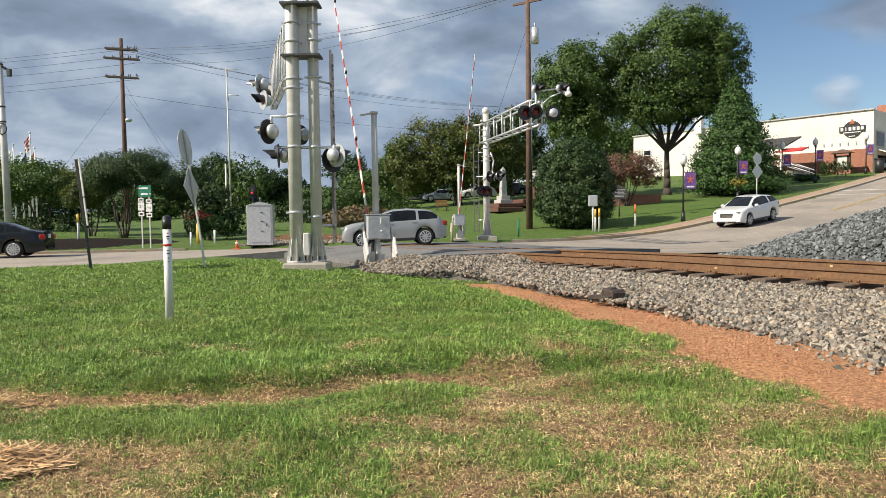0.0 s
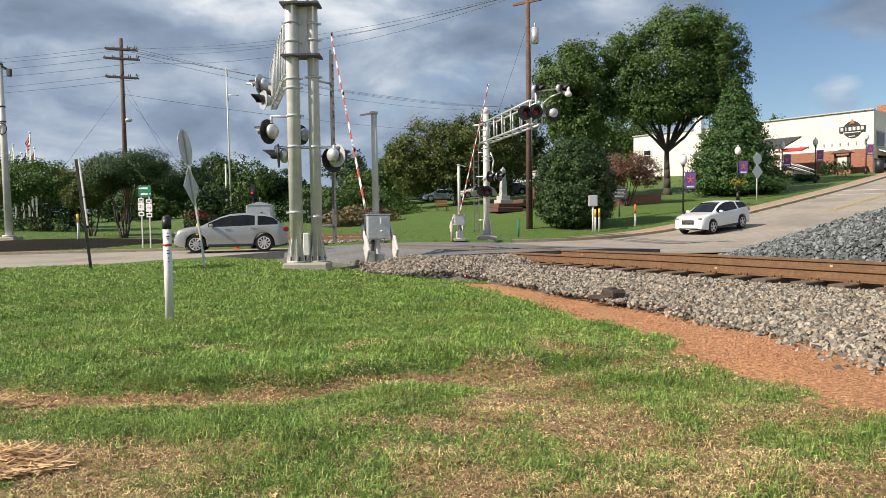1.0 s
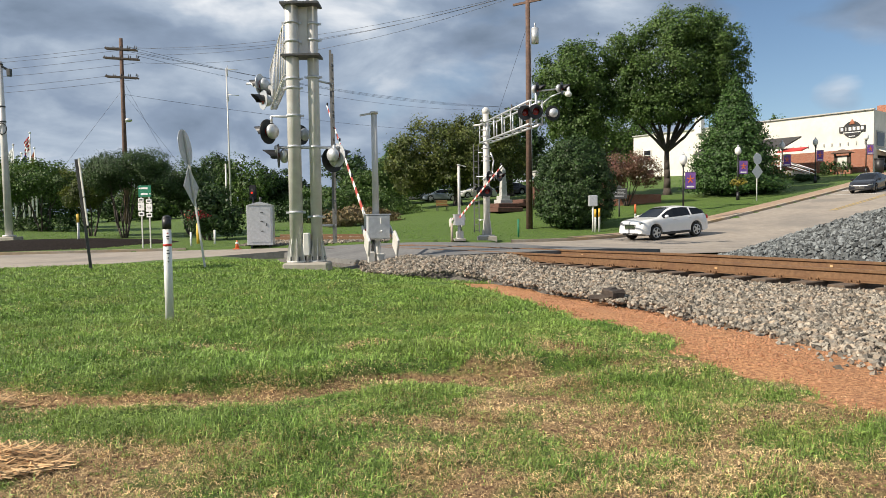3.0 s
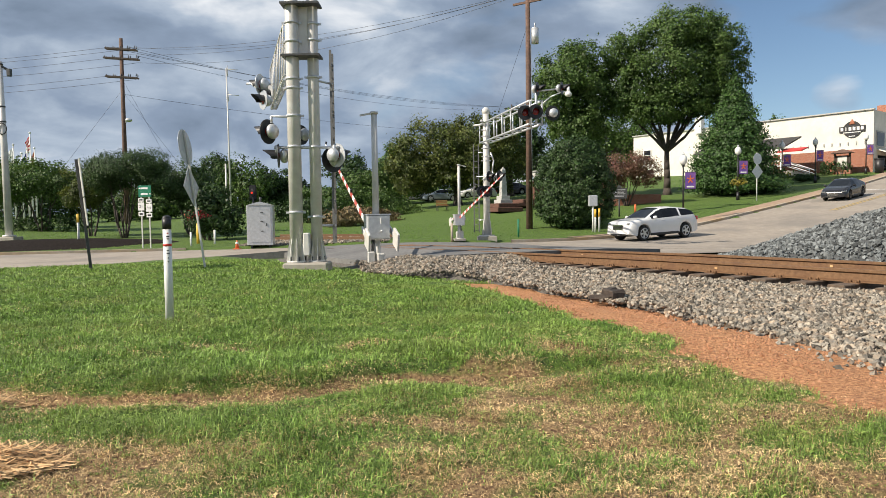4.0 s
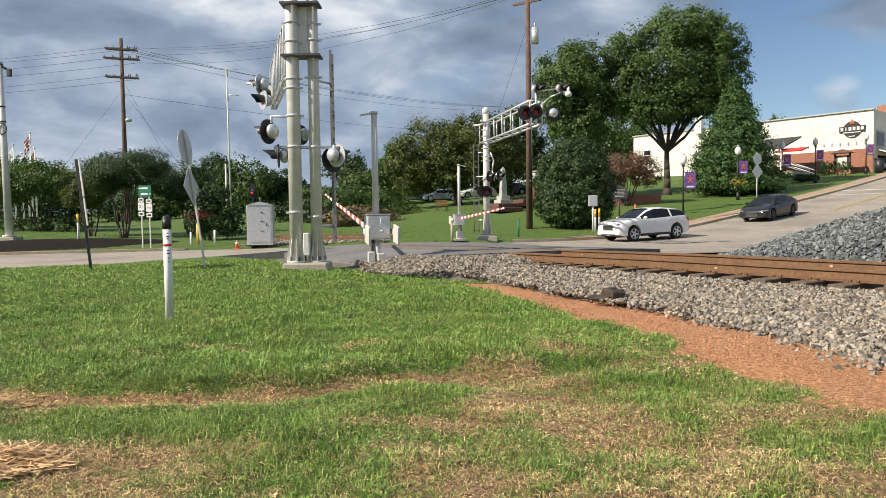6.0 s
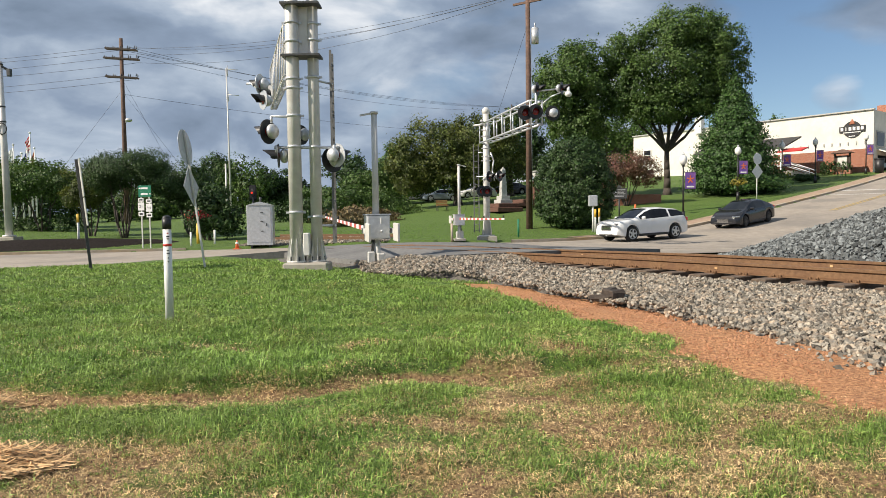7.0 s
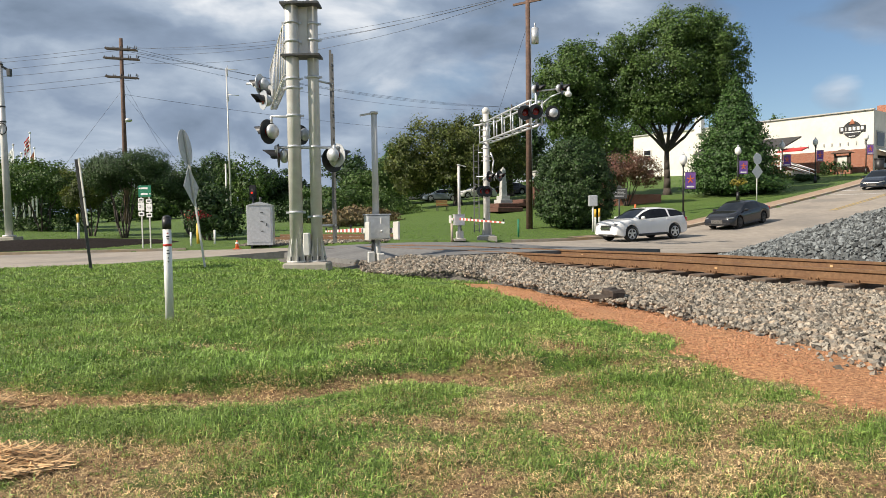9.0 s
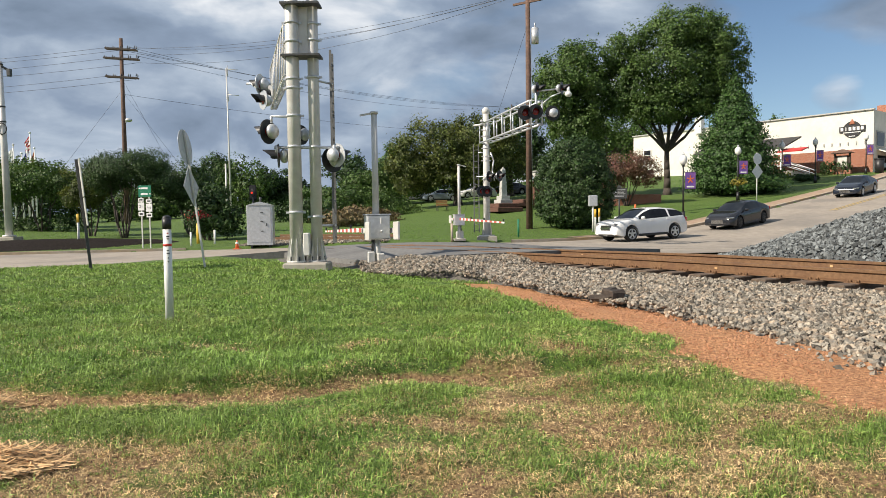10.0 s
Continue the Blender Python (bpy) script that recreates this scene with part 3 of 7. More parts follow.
def stones(name, P, size, material, label, seed=1):
    """Crushed stones as one mesh: squashed, sheared eight-sided lumps at the points P."""
    rng = np.random.default_rng(seed)
    n = len(P)
    base = np.array([(1, 0, 0), (-1, 0, 0), (0, 1, 0), (0, -1, 0), (0, 0, 1), (0, 0, -1), (.7, .7, .55), (-.7, .6, -.5)], float)
    tri = np.array([(0, 6, 4), (6, 2, 4), (2, 1, 4), (1, 3, 4), (3, 0, 4), (0, 2, 6), (0, 5, 2), (2, 5, 7), (7, 5, 1), (2, 7, 1), (1, 5, 3), (3, 5, 0)])
    V = base[None] * (1 + 0.35 * rng.uniform(-1, 1, (n, 8, 1))) * size * rng.uniform(0.55, 1.35, (n, 1, 1)) * rng.uniform(0.6, 1.2, (n, 1, 3))
    a = rng.uniform(0, 2 * np.pi, n)
    b = rng.uniform(-0.9, 0.9, n)
    ca, sa, cb, sb = np.cos(a), np.sin(a), np.cos(b), np.sin(b)
    R = np.zeros((n, 3, 3))
    R[:, 0, 0], R[:, 0, 1], R[:, 0, 2] = ca, -sa * cb, sa * sb
    R[:, 1, 0], R[:, 1, 1], R[:, 1, 2] = sa, ca * cb, -ca * sb
    R[:, 2, 1], R[:, 2, 2] = sb, cb
    V = np.einsum("nij,nkj->nki", R, V) + P[:, None]
    F = (tri[None] + 8 * np.arange(n)[:, None, None]).reshape(-1, 3)
    me = bpy.data.meshes.new(name)
    me.vertices.add(n * 8)
    me.vertices.foreach_set("co", V.astype(np.float32).ravel())
    me.loops.add(len(F) * 3)
    me.loops.foreach_set("vertex_index", F.astype(np.int32).ravel())
    me.polygons.add(len(F))
    me.polygons.foreach_set("loop_start", np.arange(0, len(F) * 3, 3, dtype=np.int32))
    me.update(calc_edges=True)
    me.validate()
    me.shade_flat()
    me.materials.append(material)
    return tagged(new(name, me), label, "stones", kind="stuff")


def mound_top(x, y):
    """Heap of fresh grey stone between the railway and the road."""
    t = track_side(x, y)
    a = (x - RAIL_P.x) * RAIL_D.x + (y - RAIL_P.y) * RAIL_D.y
    prof = np.clip((t - 2.3) / 2.2, 0, 1) * np.clip((9.5 - t) / 3.0, 0, 1)
    run = 1 - sstep(-1.0, 7.6, a)
    return prof * run * 1.62 + 0.22 * np.clip(prof * 3, 0, 1) * run


def build_ballast():
    rng = np.random.default_rng(5)

    def spread(n, a0, a1, t0, t1):
        a, t = rng.uniform(a0, a1, n), rng.uniform(t0, t1, n)
        return RAIL_P.x + RAIL_D.x * a + RAIL_N.x * t, RAIL_P.y + RAIL_D.y * a + RAIL_N.y * t, t

    # the shoulder beside the lawn closely strewn, the rest thinly
    for n, a0, a1, t0, t1, size, seed in ((66000, -6.5, 4.0, -4.6, -0.05, 0.026, 3), (17000, 4.0, 10.5, -3.5, -0.05, 0.030, 13), (4000, -5.0, 6.6, 0.1, 2.3, 0.040, 23)):
        x, y, t = spread(n, a0, a1, t0, t1)
        f = foot(y) + 0.22 * (vnoise(x, y, 0.5, 2) - 0.5) - np.abs(rng.normal(0, 0.13, n)) + 0.14
        f = f * (1 - bank(x, y)) - 2.95 * bank(x, y)
        s, _ = to_lane(x, y)
        along = (x - RAIL_P.x) * RAIL_D.x + (y - RAIL_P.y) * RAIL_D.y
        ok = (t > f) & (y > 3.6) & (s < NEAR_EDGE + 0.25) & ((along < 6.7) | (t < -1.78)) & (np.abs(t) > 0.09) & (np.abs(t - GAUGE) > 0.09)
        x, y, t = x[ok], y[ok], t[ok]
        z = ballast_z(t, y, x) + rng.uniform(-0.014, 0.016, len(x))
        z = np.maximum(z, land_z(x, y) + 0.004)
        stones("ballast_stones", np.stack([x, y, z], -1), size, M_STONE, "loose grey and buff crushed stones beside the track", seed)
    # clods on the clay
    n = 14000
    a = rng.uniform(-6.5, 4.0, n)
    t = rng.uniform(-5.6, -2.6, n)
    x = RAIL_P.x + RAIL_D.x * a + RAIL_N.x * t
    y = RAIL_P.y + RAIL_D.y * a + RAIL_N.y * t
    ok = (clay(x, y) > 0.6) & (y > 2.5) & (vnoise(x, y, 0.35, 6) > 0.35)
    x, y = x[ok], y[ok]
    stones("clay_clods", np.stack([x, y, land_z(x, y) + relief(x, y) + 0.001], -1), 0.011, M_CLAY, "small clods of dry red clay", 9)
    # beyond the road, beside the cabinet
    n = 4500
    x, y = rng.uniform(-9.6, -2.6, n), rng.uniform(31.6, 36.5, n)
    ok = to_lane(x, y)[0] > FAR_EDGE + 0.25
    x, y = x[ok], y[ok]
    stones("ballast_stones", np.stack([x, y, land_z(x, y) + 0.02], -1), 0.06, M_STONE, "grey crushed stones along the far track", 8)
    # the heap
    aa, tt = np.meshgrid(np.arange(-24, 8, 0.4), np.arange(2.2, 10, 0.3), indexing="ij")
    X = RAIL_P.x + RAIL_D.x * aa + RAIL_N.x * tt
    Y = RAIL_P.y + RAIL_D.y * aa + RAIL_N.y * tt
    s, _ = to_lane(X, Y)
    cut = sstep(0.2, 2.2, NEAR_EDGE - s)
    base = np.minimum(land_z(X, Y), rail_z(Y) - 0.2)
    H = mound_top(X, Y) * cut
    Z = base - 0.06 + H
    tagged(grid_mesh("stone_heap_bed", X, Y, Z, M_GREY_BED), "long heap of fresh grey crushed stone", "stone heap", kind="structure")
    n = 17000
    a = rng.uniform(-2.5, 7.5, n)
    t = rng.uniform(2.3, 6.0, n)
    x = RAIL_P.x + RAIL_D.x * a + RAIL_N.x * t
    y = RAIL_P.y + RAIL_D.y * a + RAIL_N.y * t
    s, _ = to_lane(x, y)
    cut = sstep(0.2, 2.2, NEAR_EDGE - s)
    H = mound_top(x, y) * cut
    ok = H > 0.05
    x, y, H = x[ok], y[ok], H[ok]
    z = np.minimum(land_z(x, y), rail_z(y) - 0.2) - 0.05 + H
    stones("heap_stones", np.stack([x, y, z], -1), 0.041, M_STONE_GREY, "fresh grey crushed stones lying on the heap", 4)


def build_far_track():
    """The line goes on beyond the road, seen nearly along the ground."""
    for off in (0.0, 1.5):
        bm = B()
        p, q = Vector((-2.9 + 0.35 * off, 33.1 + off)), Vector((-9.3 + 0.35 * off, 35.3 + off))
        m = (p + q) / 2
        box(bm, (m.x, m.y, lz(m.x, m.y) + 0.10), ((q - p).length, 0.07, 0.16), rot=Matrix.Rotation(math.atan2(q.y - p.y, q.x - p.x), 4, "Z"), bevel=0.01)
        tagged(part("rail", bm, M_RUST), "rusty brown rail beyond the road", "rail", group="rails of the track")


build_sleepers()
build_ballast()
build_far_track()


# ---------------------------------------------------------------- railway signals
def flasher(parent, m, name="flasher", r=0.26, glow=None, disc_mat=None):
    """Warning lamp: black background disc, grey housing behind, hood and red lens in front. It faces local +x."""
    bm = B()
    rod(bm, (0, 0, 0), (0.02, 0, 0), r, n=24)
    f = part(name, bm, disc_mat or M_BLACK, parent)
    f.matrix_basis = m
    bm = B()
    ball(bm, (-0.115, 0, 0), r * 0.62, 16, (0.70, 1, 1))
    part("housing", bm, M_ALU, f, "domed aluminium lamp housing")
    bm = B()
    n = 14
    L = 0.34
    for rr in (r * 0.52, r * 0.49):
        ring = []
        for i in range(n + 1):
            an = radians(-25 + 230 * i / n)
            ring.append((bm.verts.new((0.02, rr * math.cos(an), rr * math.sin(an))), bm.verts.new((0.02 + L * (0.45 + 0.55 * max(0, math.sin(an))), rr * math.cos(an), rr * math.sin(an)))))
        for (a, b), (c, d) in zip(ring, ring[1:]):
            bm.faces.new((a, b, d, c))
    part("hood", bm, M_BLACK, f, "black lamp hood")
    bm = B()
    ball(bm, (0.015, 0, 0), r * 0.47, 14, (0.25, 1, 1))
    part("lens", bm, glow or M_LENS, f, "dark red glass lens")
    return f


M_LENS = mat("red_lens", (0.20, 0.008, 0.008), (0.28, 0.012, 0.01), 20, 0.15, 0.0, coat=0.5)


def face_dir(x, y, z, ax, ay, az=0.0):
    """Pose at a place whose local x looks along (ax, ay, az)."""
    d = Vector((ax, ay, az)).normalized()
    side = Vector((0, 0, 1)).cross(d).normalized()
    up = d.cross(side)
    m = Matrix((d, side, up)).transposed().to_4x4()
    return Matrix.Translation((x, y, z)) @ m


def band(bm, x, y, z, r, h=0.05, lug=0.07):
    rod(bm, (x, y, z - h / 2), (x, y, z + h / 2), r + 0.012, n=20)
    box(bm, (x + r + lug / 2, y, z), (lug, 0.03, h * 0.9))
    box(bm, (x - r - lug / 2, y, z), (lug, 0.03, h * 0.9))


def truss(parent, a, b, z0, z1, depth, bays, side, mat_=None, chord=0.035):
    """Box truss from a to b (plan points) between two heights."""
    a, b = Vector((*a, 0)), Vector((*b, 0))
    n = Vector((*side, 0)).normalized() * depth / 2
    out = []
    for sgn in (-1, 1):
        for z in (z0, z1):
            bm = B()
            rod(bm, a + n * sgn + Vector((0, 0, z)), b + n * sgn + Vector((0, 0, z)), chord, n=10)
            out.append(part("chord", bm, mat_ or M_GALV, parent))
    for k in range(bays + 1):
        p = a.lerp(b, k / bays)
        for sgn in (-1, 1):
            bm = B()
            rod(bm, p + n * sgn + Vector((0, 0, z0)), p + n * sgn + Vector((0, 0, z1)), chord * 0.7, n=8)
            part("upright", bm, mat_ or M_GALV, parent)
        for z in (z0, z1):
            bm = B()
            rod(bm, p - n + Vector((0, 0, z)), p + n + Vector((0, 0, z)), chord * 0.6, n=6)
            part("cross_bar", bm, mat_ or M_GALV, parent)
        if k < bays:
            q = a.lerp(b, (k + 1) / bays)
            bm = B()
            rod(bm, p - n + Vector((0, 0, z0)), q + n + Vector((0, 0, z0)), chord * 0.5, n=6)
            part("brace", bm, mat_ or M_GALV, parent)


def build_tower():
    X, Y = -2.98, 15.0
    Z = lz(X, Y)
    t = empty("cantilever_signal", pose(X, Y, Z), "grey twin-pole railway cantilever signal with flashing lamps", "railway signal")
    bm = B()
    box(bm, (0, 0, -0.03), (0.96, 0.74, 0.36), bevel=0.03)
    part("foundation", bm, M_SIDEWALK2, t, "pale concrete foundation block")
    for px, r, ydep in ((-0.235, 0.147, 0.0), (0.19, 0.125, 0.12)):
        bm = B()
        rod(bm, (px, ydep, 0.15), (px, ydep, 8.6), r, r * 0.93, n=28)
        rod(bm, (px, ydep, 0.15), (px, ydep, 0.19), r + 0.07, n=24)
        part("pole", bm, M_GALV, t)
        bm = B()
        for k in range(8):
            an = radians(45 * k + 12)
            c, s_ = math.cos(an), math.sin(an)
            vs = [(r * c, r * s_, 0.19), ((r + 0.085) * c, (r + 0.085) * s_, 0.19), (r * c, r * s_, 0.68)]
            w = Vector((-s_, c, 0)) * 0.008
            tri = [bm.verts.new(Vector(v) + Vector((px, ydep, 0)) + w) for v in vs] + [bm.verts.new(Vector(v) + Vector((px, ydep, 0)) - w) for v in vs]
            bm.faces.new(tri[:3]); bm.faces.new(tri[5:2:-1])
            for i in range(3):
                j = (i + 1) % 3
                bm.faces.new((tri[i], tri[i + 3], tri[j + 3], tri[j]))
        part("gusset", bm, M_GALV, t, "flared stiffening plates at the pole's foot")
        for z in (1.25, 2.68, 3.35, 3.95, 4.15, 4.95, 5.35) if px < 0 else (1.15, 2.68, 4.2, 5.0, 5.35):
            bm = B()
            band(bm, px, ydep, z, r)
            part("clamp_band", bm, M_ALU, t)
        for i in range(6):
            bm = B()
            an = radians(60 * i)
            rod(bm, (px + (r + 0.04) * math.cos(an), ydep + (r + 0.04) * math.sin(an), 0.14), (px + (r + 0.04) * math.cos(an), ydep + (r + 0.04) * math.sin(an), 0.28), 0.014, n=6)
            part("anchor_bolt", bm, M_DARK, t)
    for z in (4.62, 5.72):
        bm = B()
        box(bm, (-0.02, -0.02, z), (0.83, 0.46, 0.04))
        part("flange_plate", bm, M_DARK, t, "dark steel flange plate between the poles")
    for z, h in ((5.2, 1.1), (7.2, 2.6)):
        bm = B()
        box(bm, (-0.02, 0.05, z), (0.24, 0.04, h))
        part("web_plate", bm, M_GALV, t, "grey plate that ties the two poles")
    bm = B()
    box(bm, (0.0, -0.05, 0.55), (0.14, 0.18, 0.5), bevel=0.02)
    part("terminal_box", bm, M_GALV, t, "small terminal box between the poles")
    # arm over the road
    h = Vector((-0.30, 0.954)).normalized()
    a0 = Vector((-0.40, 0.25))
    truss(t, a0, a0 + h * 4.75, 4.28 - Z, 5.36 - Z, 0.16, 9, (h.y, -h.x), M_GALV, 0.018)
    bm = B()
    L = 4.75
    for k in range(40):
        p = a0 + h * (L * k / 39)
        rod(bm, (p.x - 0.08 * h.y, p.y + 0.08 * h.x, 4.25 - Z), (p.x + 0.08 * h.y, p.y - 0.08 * h.x, 4.25 - Z), 0.008, n=4)
    part("walkway_grating", bm, M_ALU, t, "open steel walkway grating")
    e = a0 + h * 4.6
    bm = B()
    rod(bm, (e.x, e.y, 4.4 - Z), (e.x - 0.6, e.y - 0.1, 4.95 - Z), 0.03, n=8)
    rod(bm, (e.x, e.y, 4.95 - Z), (e.x - 0.75, e.y - 0.1, 4.95 - Z), 0.03, n=8)
    part("lamp_bracket", bm, M_ALU, t)
    flasher(t, face_dir(e.x - 0.35, e.y - 0.05, 4.92 - Z, -0.97, 0.25), r=0.30, disc_mat=M_ALU)
    flasher(t, face_dir(e.x - 0.05, e.y - 0.25, 4.62 - Z, -0.75, -0.55), r=0.24, disc_mat=M_ALU)
    flasher(t, face_dir(e.x - 0.18, e.y - 0.45, 4.42 - Z, -0.75, -0.60), r=0.27, disc_mat=M_ALU)
    # lamps on the poles
    bm = B()
    rod(bm, (-0.235, 0, 3.33), (-0.72, -0.02, 3.35), 0.025, n=8)
    rod(bm, (-0.68, 0, 2.67), (0.72, 0.1, 2.67), 0.032, n=8)
    rod(bm, (-0.62, 0, 2.55), (-0.62, 0, 2.72), 0.035, n=8)
    rod(bm, (0.62, 0.08, 2.55), (0.62, 0.08, 2.72), 0.035, n=8)
    rod(bm, (-0.72, -0.02, 3.2), (-0.72, -0.02, 3.36), 0.03, n=8)
    part("lamp_bracket", bm, M_ALU, t)
    flasher(t, face_dir(-0.80, 0.02, 3.02, -0.90, 0.43), r=0.27)
    flasher(t, face_dir(-0.60, 0.10, 2.50, -0.985, -0.15), r=0.26, disc_mat=M_DARK)
    flasher(t, face_dir(-0.15, 0.35, 2.98, -0.8, 0.6), r=0.22)
    flasher(t, face_dir(0.66, 0.16, 2.50, 0.62, 0.78), r=0.26, disc_mat=M_ALU)
    flasher(t, face_dir(0.54, 0.36, 2.42, -0.70, 0.72), r=0.28, disc_mat=M_BLACK)
    # ladder, seen nearly edge on
    lx, ly = 0.50, 0.55
    for o in ((0, 0), (-0.012, 0.36)):
        bm = B()
        box(bm, (lx + o[0], ly + o[1], 2.72), (0.05, 0.03, 4.35))
        part("ladder_rail", bm, M_LADDER, t, "grey aluminium ladder rail")
    for k in range(15):
        bm = B()
        z = 0.68 + k * 0.28
        rod(bm, (lx, ly, z), (lx - 0.012, ly + 0.36, z), 0.014, n=6)
        part("rung", bm, M_DARK, t)
    for z in (0.95, 4.15):
        bm = B()
        rod(bm, (0.19, 0.12, z), (lx + 0.03, ly + 0.1, z), 0.025, n=8)
        part("ladder_bracket", bm, M_ALU, t)


M_SIDEWALK2 = mat("old_concrete", (0.34, 0.31, 0.26), (0.46, 0.43, 0.37), 5.0, 0.9, 0.25, c3=(0.24, 0.21, 0.17), scale3=2.0)


def arm_stripes(L, y0, w0, w1, n):
    """Gate arm along local y, banded red and white, tapering."""
    bm = B()
    for k in range(n):
        a, b = y0 + (L - y0) * k / n, y0 + (L - y0) * (k + 1) / n
        wa = w0 + (w1 - w0) * (k + 0.5) / n
        box(bm, (0, (a + b) / 2, 0), (0.026, b - a, wa), mi=k % 2)
    return bm


GATES = []


def build_gate(base, az, L, post_h, xo, scale=1.0):
    X, Y = base
    Z = lz(X, Y)
    g = empty("crossing_gate", pose(X, Y, Z, 0, 0, -az), "railway crossing gate with red and white striped arm", "crossing gate", group="crossing gates")
    c = scale
    bm = B()
    box(bm, (0, 0, 0.02), (0.62 * c, 0.5 * c, 0.12), bevel=0.02)
    part("base", bm, M_SIDEWALK2, g, "concrete footing")
    bm = B()
    rod(bm, (0, 0, 0.05), (0, 0, 0.78 * c), 0.075 * c, n=18)
    rod(bm, (0, 0, 0.07), (0, 0, 0.10), 0.16 * c, n=18)
    part("stand", bm, M_GALV, g)
    for dx, dy, hh in ((-0.16, -0.08, 0.40), (0.05, -0.14, 0.36)):
        bm = B()
        box(bm, (dx * c, dy * c, 0.08 + hh * c / 2), (0.16 * c, 0.12 * c, hh * c), bevel=0.02)
        box(bm, (dx * c, (dy - 0.065) * c, 0.08 + hh * c / 2), (0.13 * c, 0.012, hh * c * 0.85))
        part("junction_box", bm, M_GALV, g)
    for dx in (-0.14, -0.10, -0.02):
        bm = B()
        rod(bm, (dx * c, -0.05, 0.4 * c), (dx * c * 0.8, -0.05, 0.78 * c), 0.018, n=6)
        part("conduit", bm, M_DARK, g)
    bm = B()
    box(bm, (0, 0, 1.03 * c), (0.52 * c, 0.44 * c, 0.55 * c), bevel=0.02)
    body = part("machine_box", bm, M_ALU, g, "light grey metal gate machine box")
    bm = B()
    box(bm, (0, -0.232 * c, 1.03 * c), (0.46 * c, 0.016, 0.49 * c), bevel=0.004)
    part("door", bm, M_ALU, body)
    bm = B()
    box(bm, (0.05 * c, -0.25 * c, 1.17 * c), (0.03, 0.02, 0.14 * c), bevel=0.005)
    part("latch", bm, M_GALV, body)
    bm = B()
    ball(bm, (0.06 * c, -0.25 * c, 0.94 * c), 0.025, 8)
    part("knob", bm, M_GALV, body)
    bm = B()
    box(bm, (0.0, 0.0, 1.315 * c), (0.56 * c, 0.48 * c, 0.025), bevel=0.006)
    part("cap_plate", bm, M_ALU, g)
    bm = B()
    rod(bm, (0, 0.10, 1.3 * c), (0, 0.10, post_h), 0.078 * c, 0.066 * c, n=18)
    rod(bm, (0, 0.10, post_h - 0.02), (0, 0.10, post_h + 0.03), 0.09 * c, n=18)
    part("post", bm, M_GALV, g, "pale grey steel post above the machine")
    bm = B()
    box(bm, (-0.16 * c if az < 90 else -0.18, 0.08, post_h - 0.03), (0.34, 0.07, 0.04), rot=Matrix.Rotation(radians(-12), 4, "Y"))
    part("bracket", bm, M_GALV, g)
    # the moving arm with its two counterweights
    bm = arm_stripes(L, 0.30, 0.115, 0.055, 22)
    bmesh.ops.translate(bm, verts=bm.verts[:], vec=(xo, 0, 0))
    rod(bm, (-0.33 * c, 0, 0), (0.33 * c, 0, 0), 0.03, n=8)
    arm = part("gate_arm", bm, [M_ARM_RED, M_WHITE], g, "red and white striped gate arm")
    for sx in (-0.31, 0.33):
        bm = B()
        box(bm, (sx * c, -0.28 * c, -0.02), (0.04, 0.85 * c, 0.12 * c), bevel=0.008)
        box(bm, (sx * c, -0.56 * c, -0.03), (0.055, 0.46 * c, 0.40 * c), bevel=0.012)
        part("counterweight", bm, M_GALV, arm, "pale grey counterweight plate")
    for q in (0.33, 0.62, 0.985):
        bm = B()
        box(bm, (xo, L * q, 0.09), (0.05, 0.07, 0.09), bevel=0.01)
        part("arm_lamp", bm, M_BLACK, arm, "small dark lamp on the gate arm")
    GATES.append(arm)
    return g


build_tower()
build_gate((-1.50, 15.55), -16.5, 8.3, 3.62, -0.17)
build_gate((0.787, 32.9), 169.0, 7.9, 3.60, 0.02, 0.95)


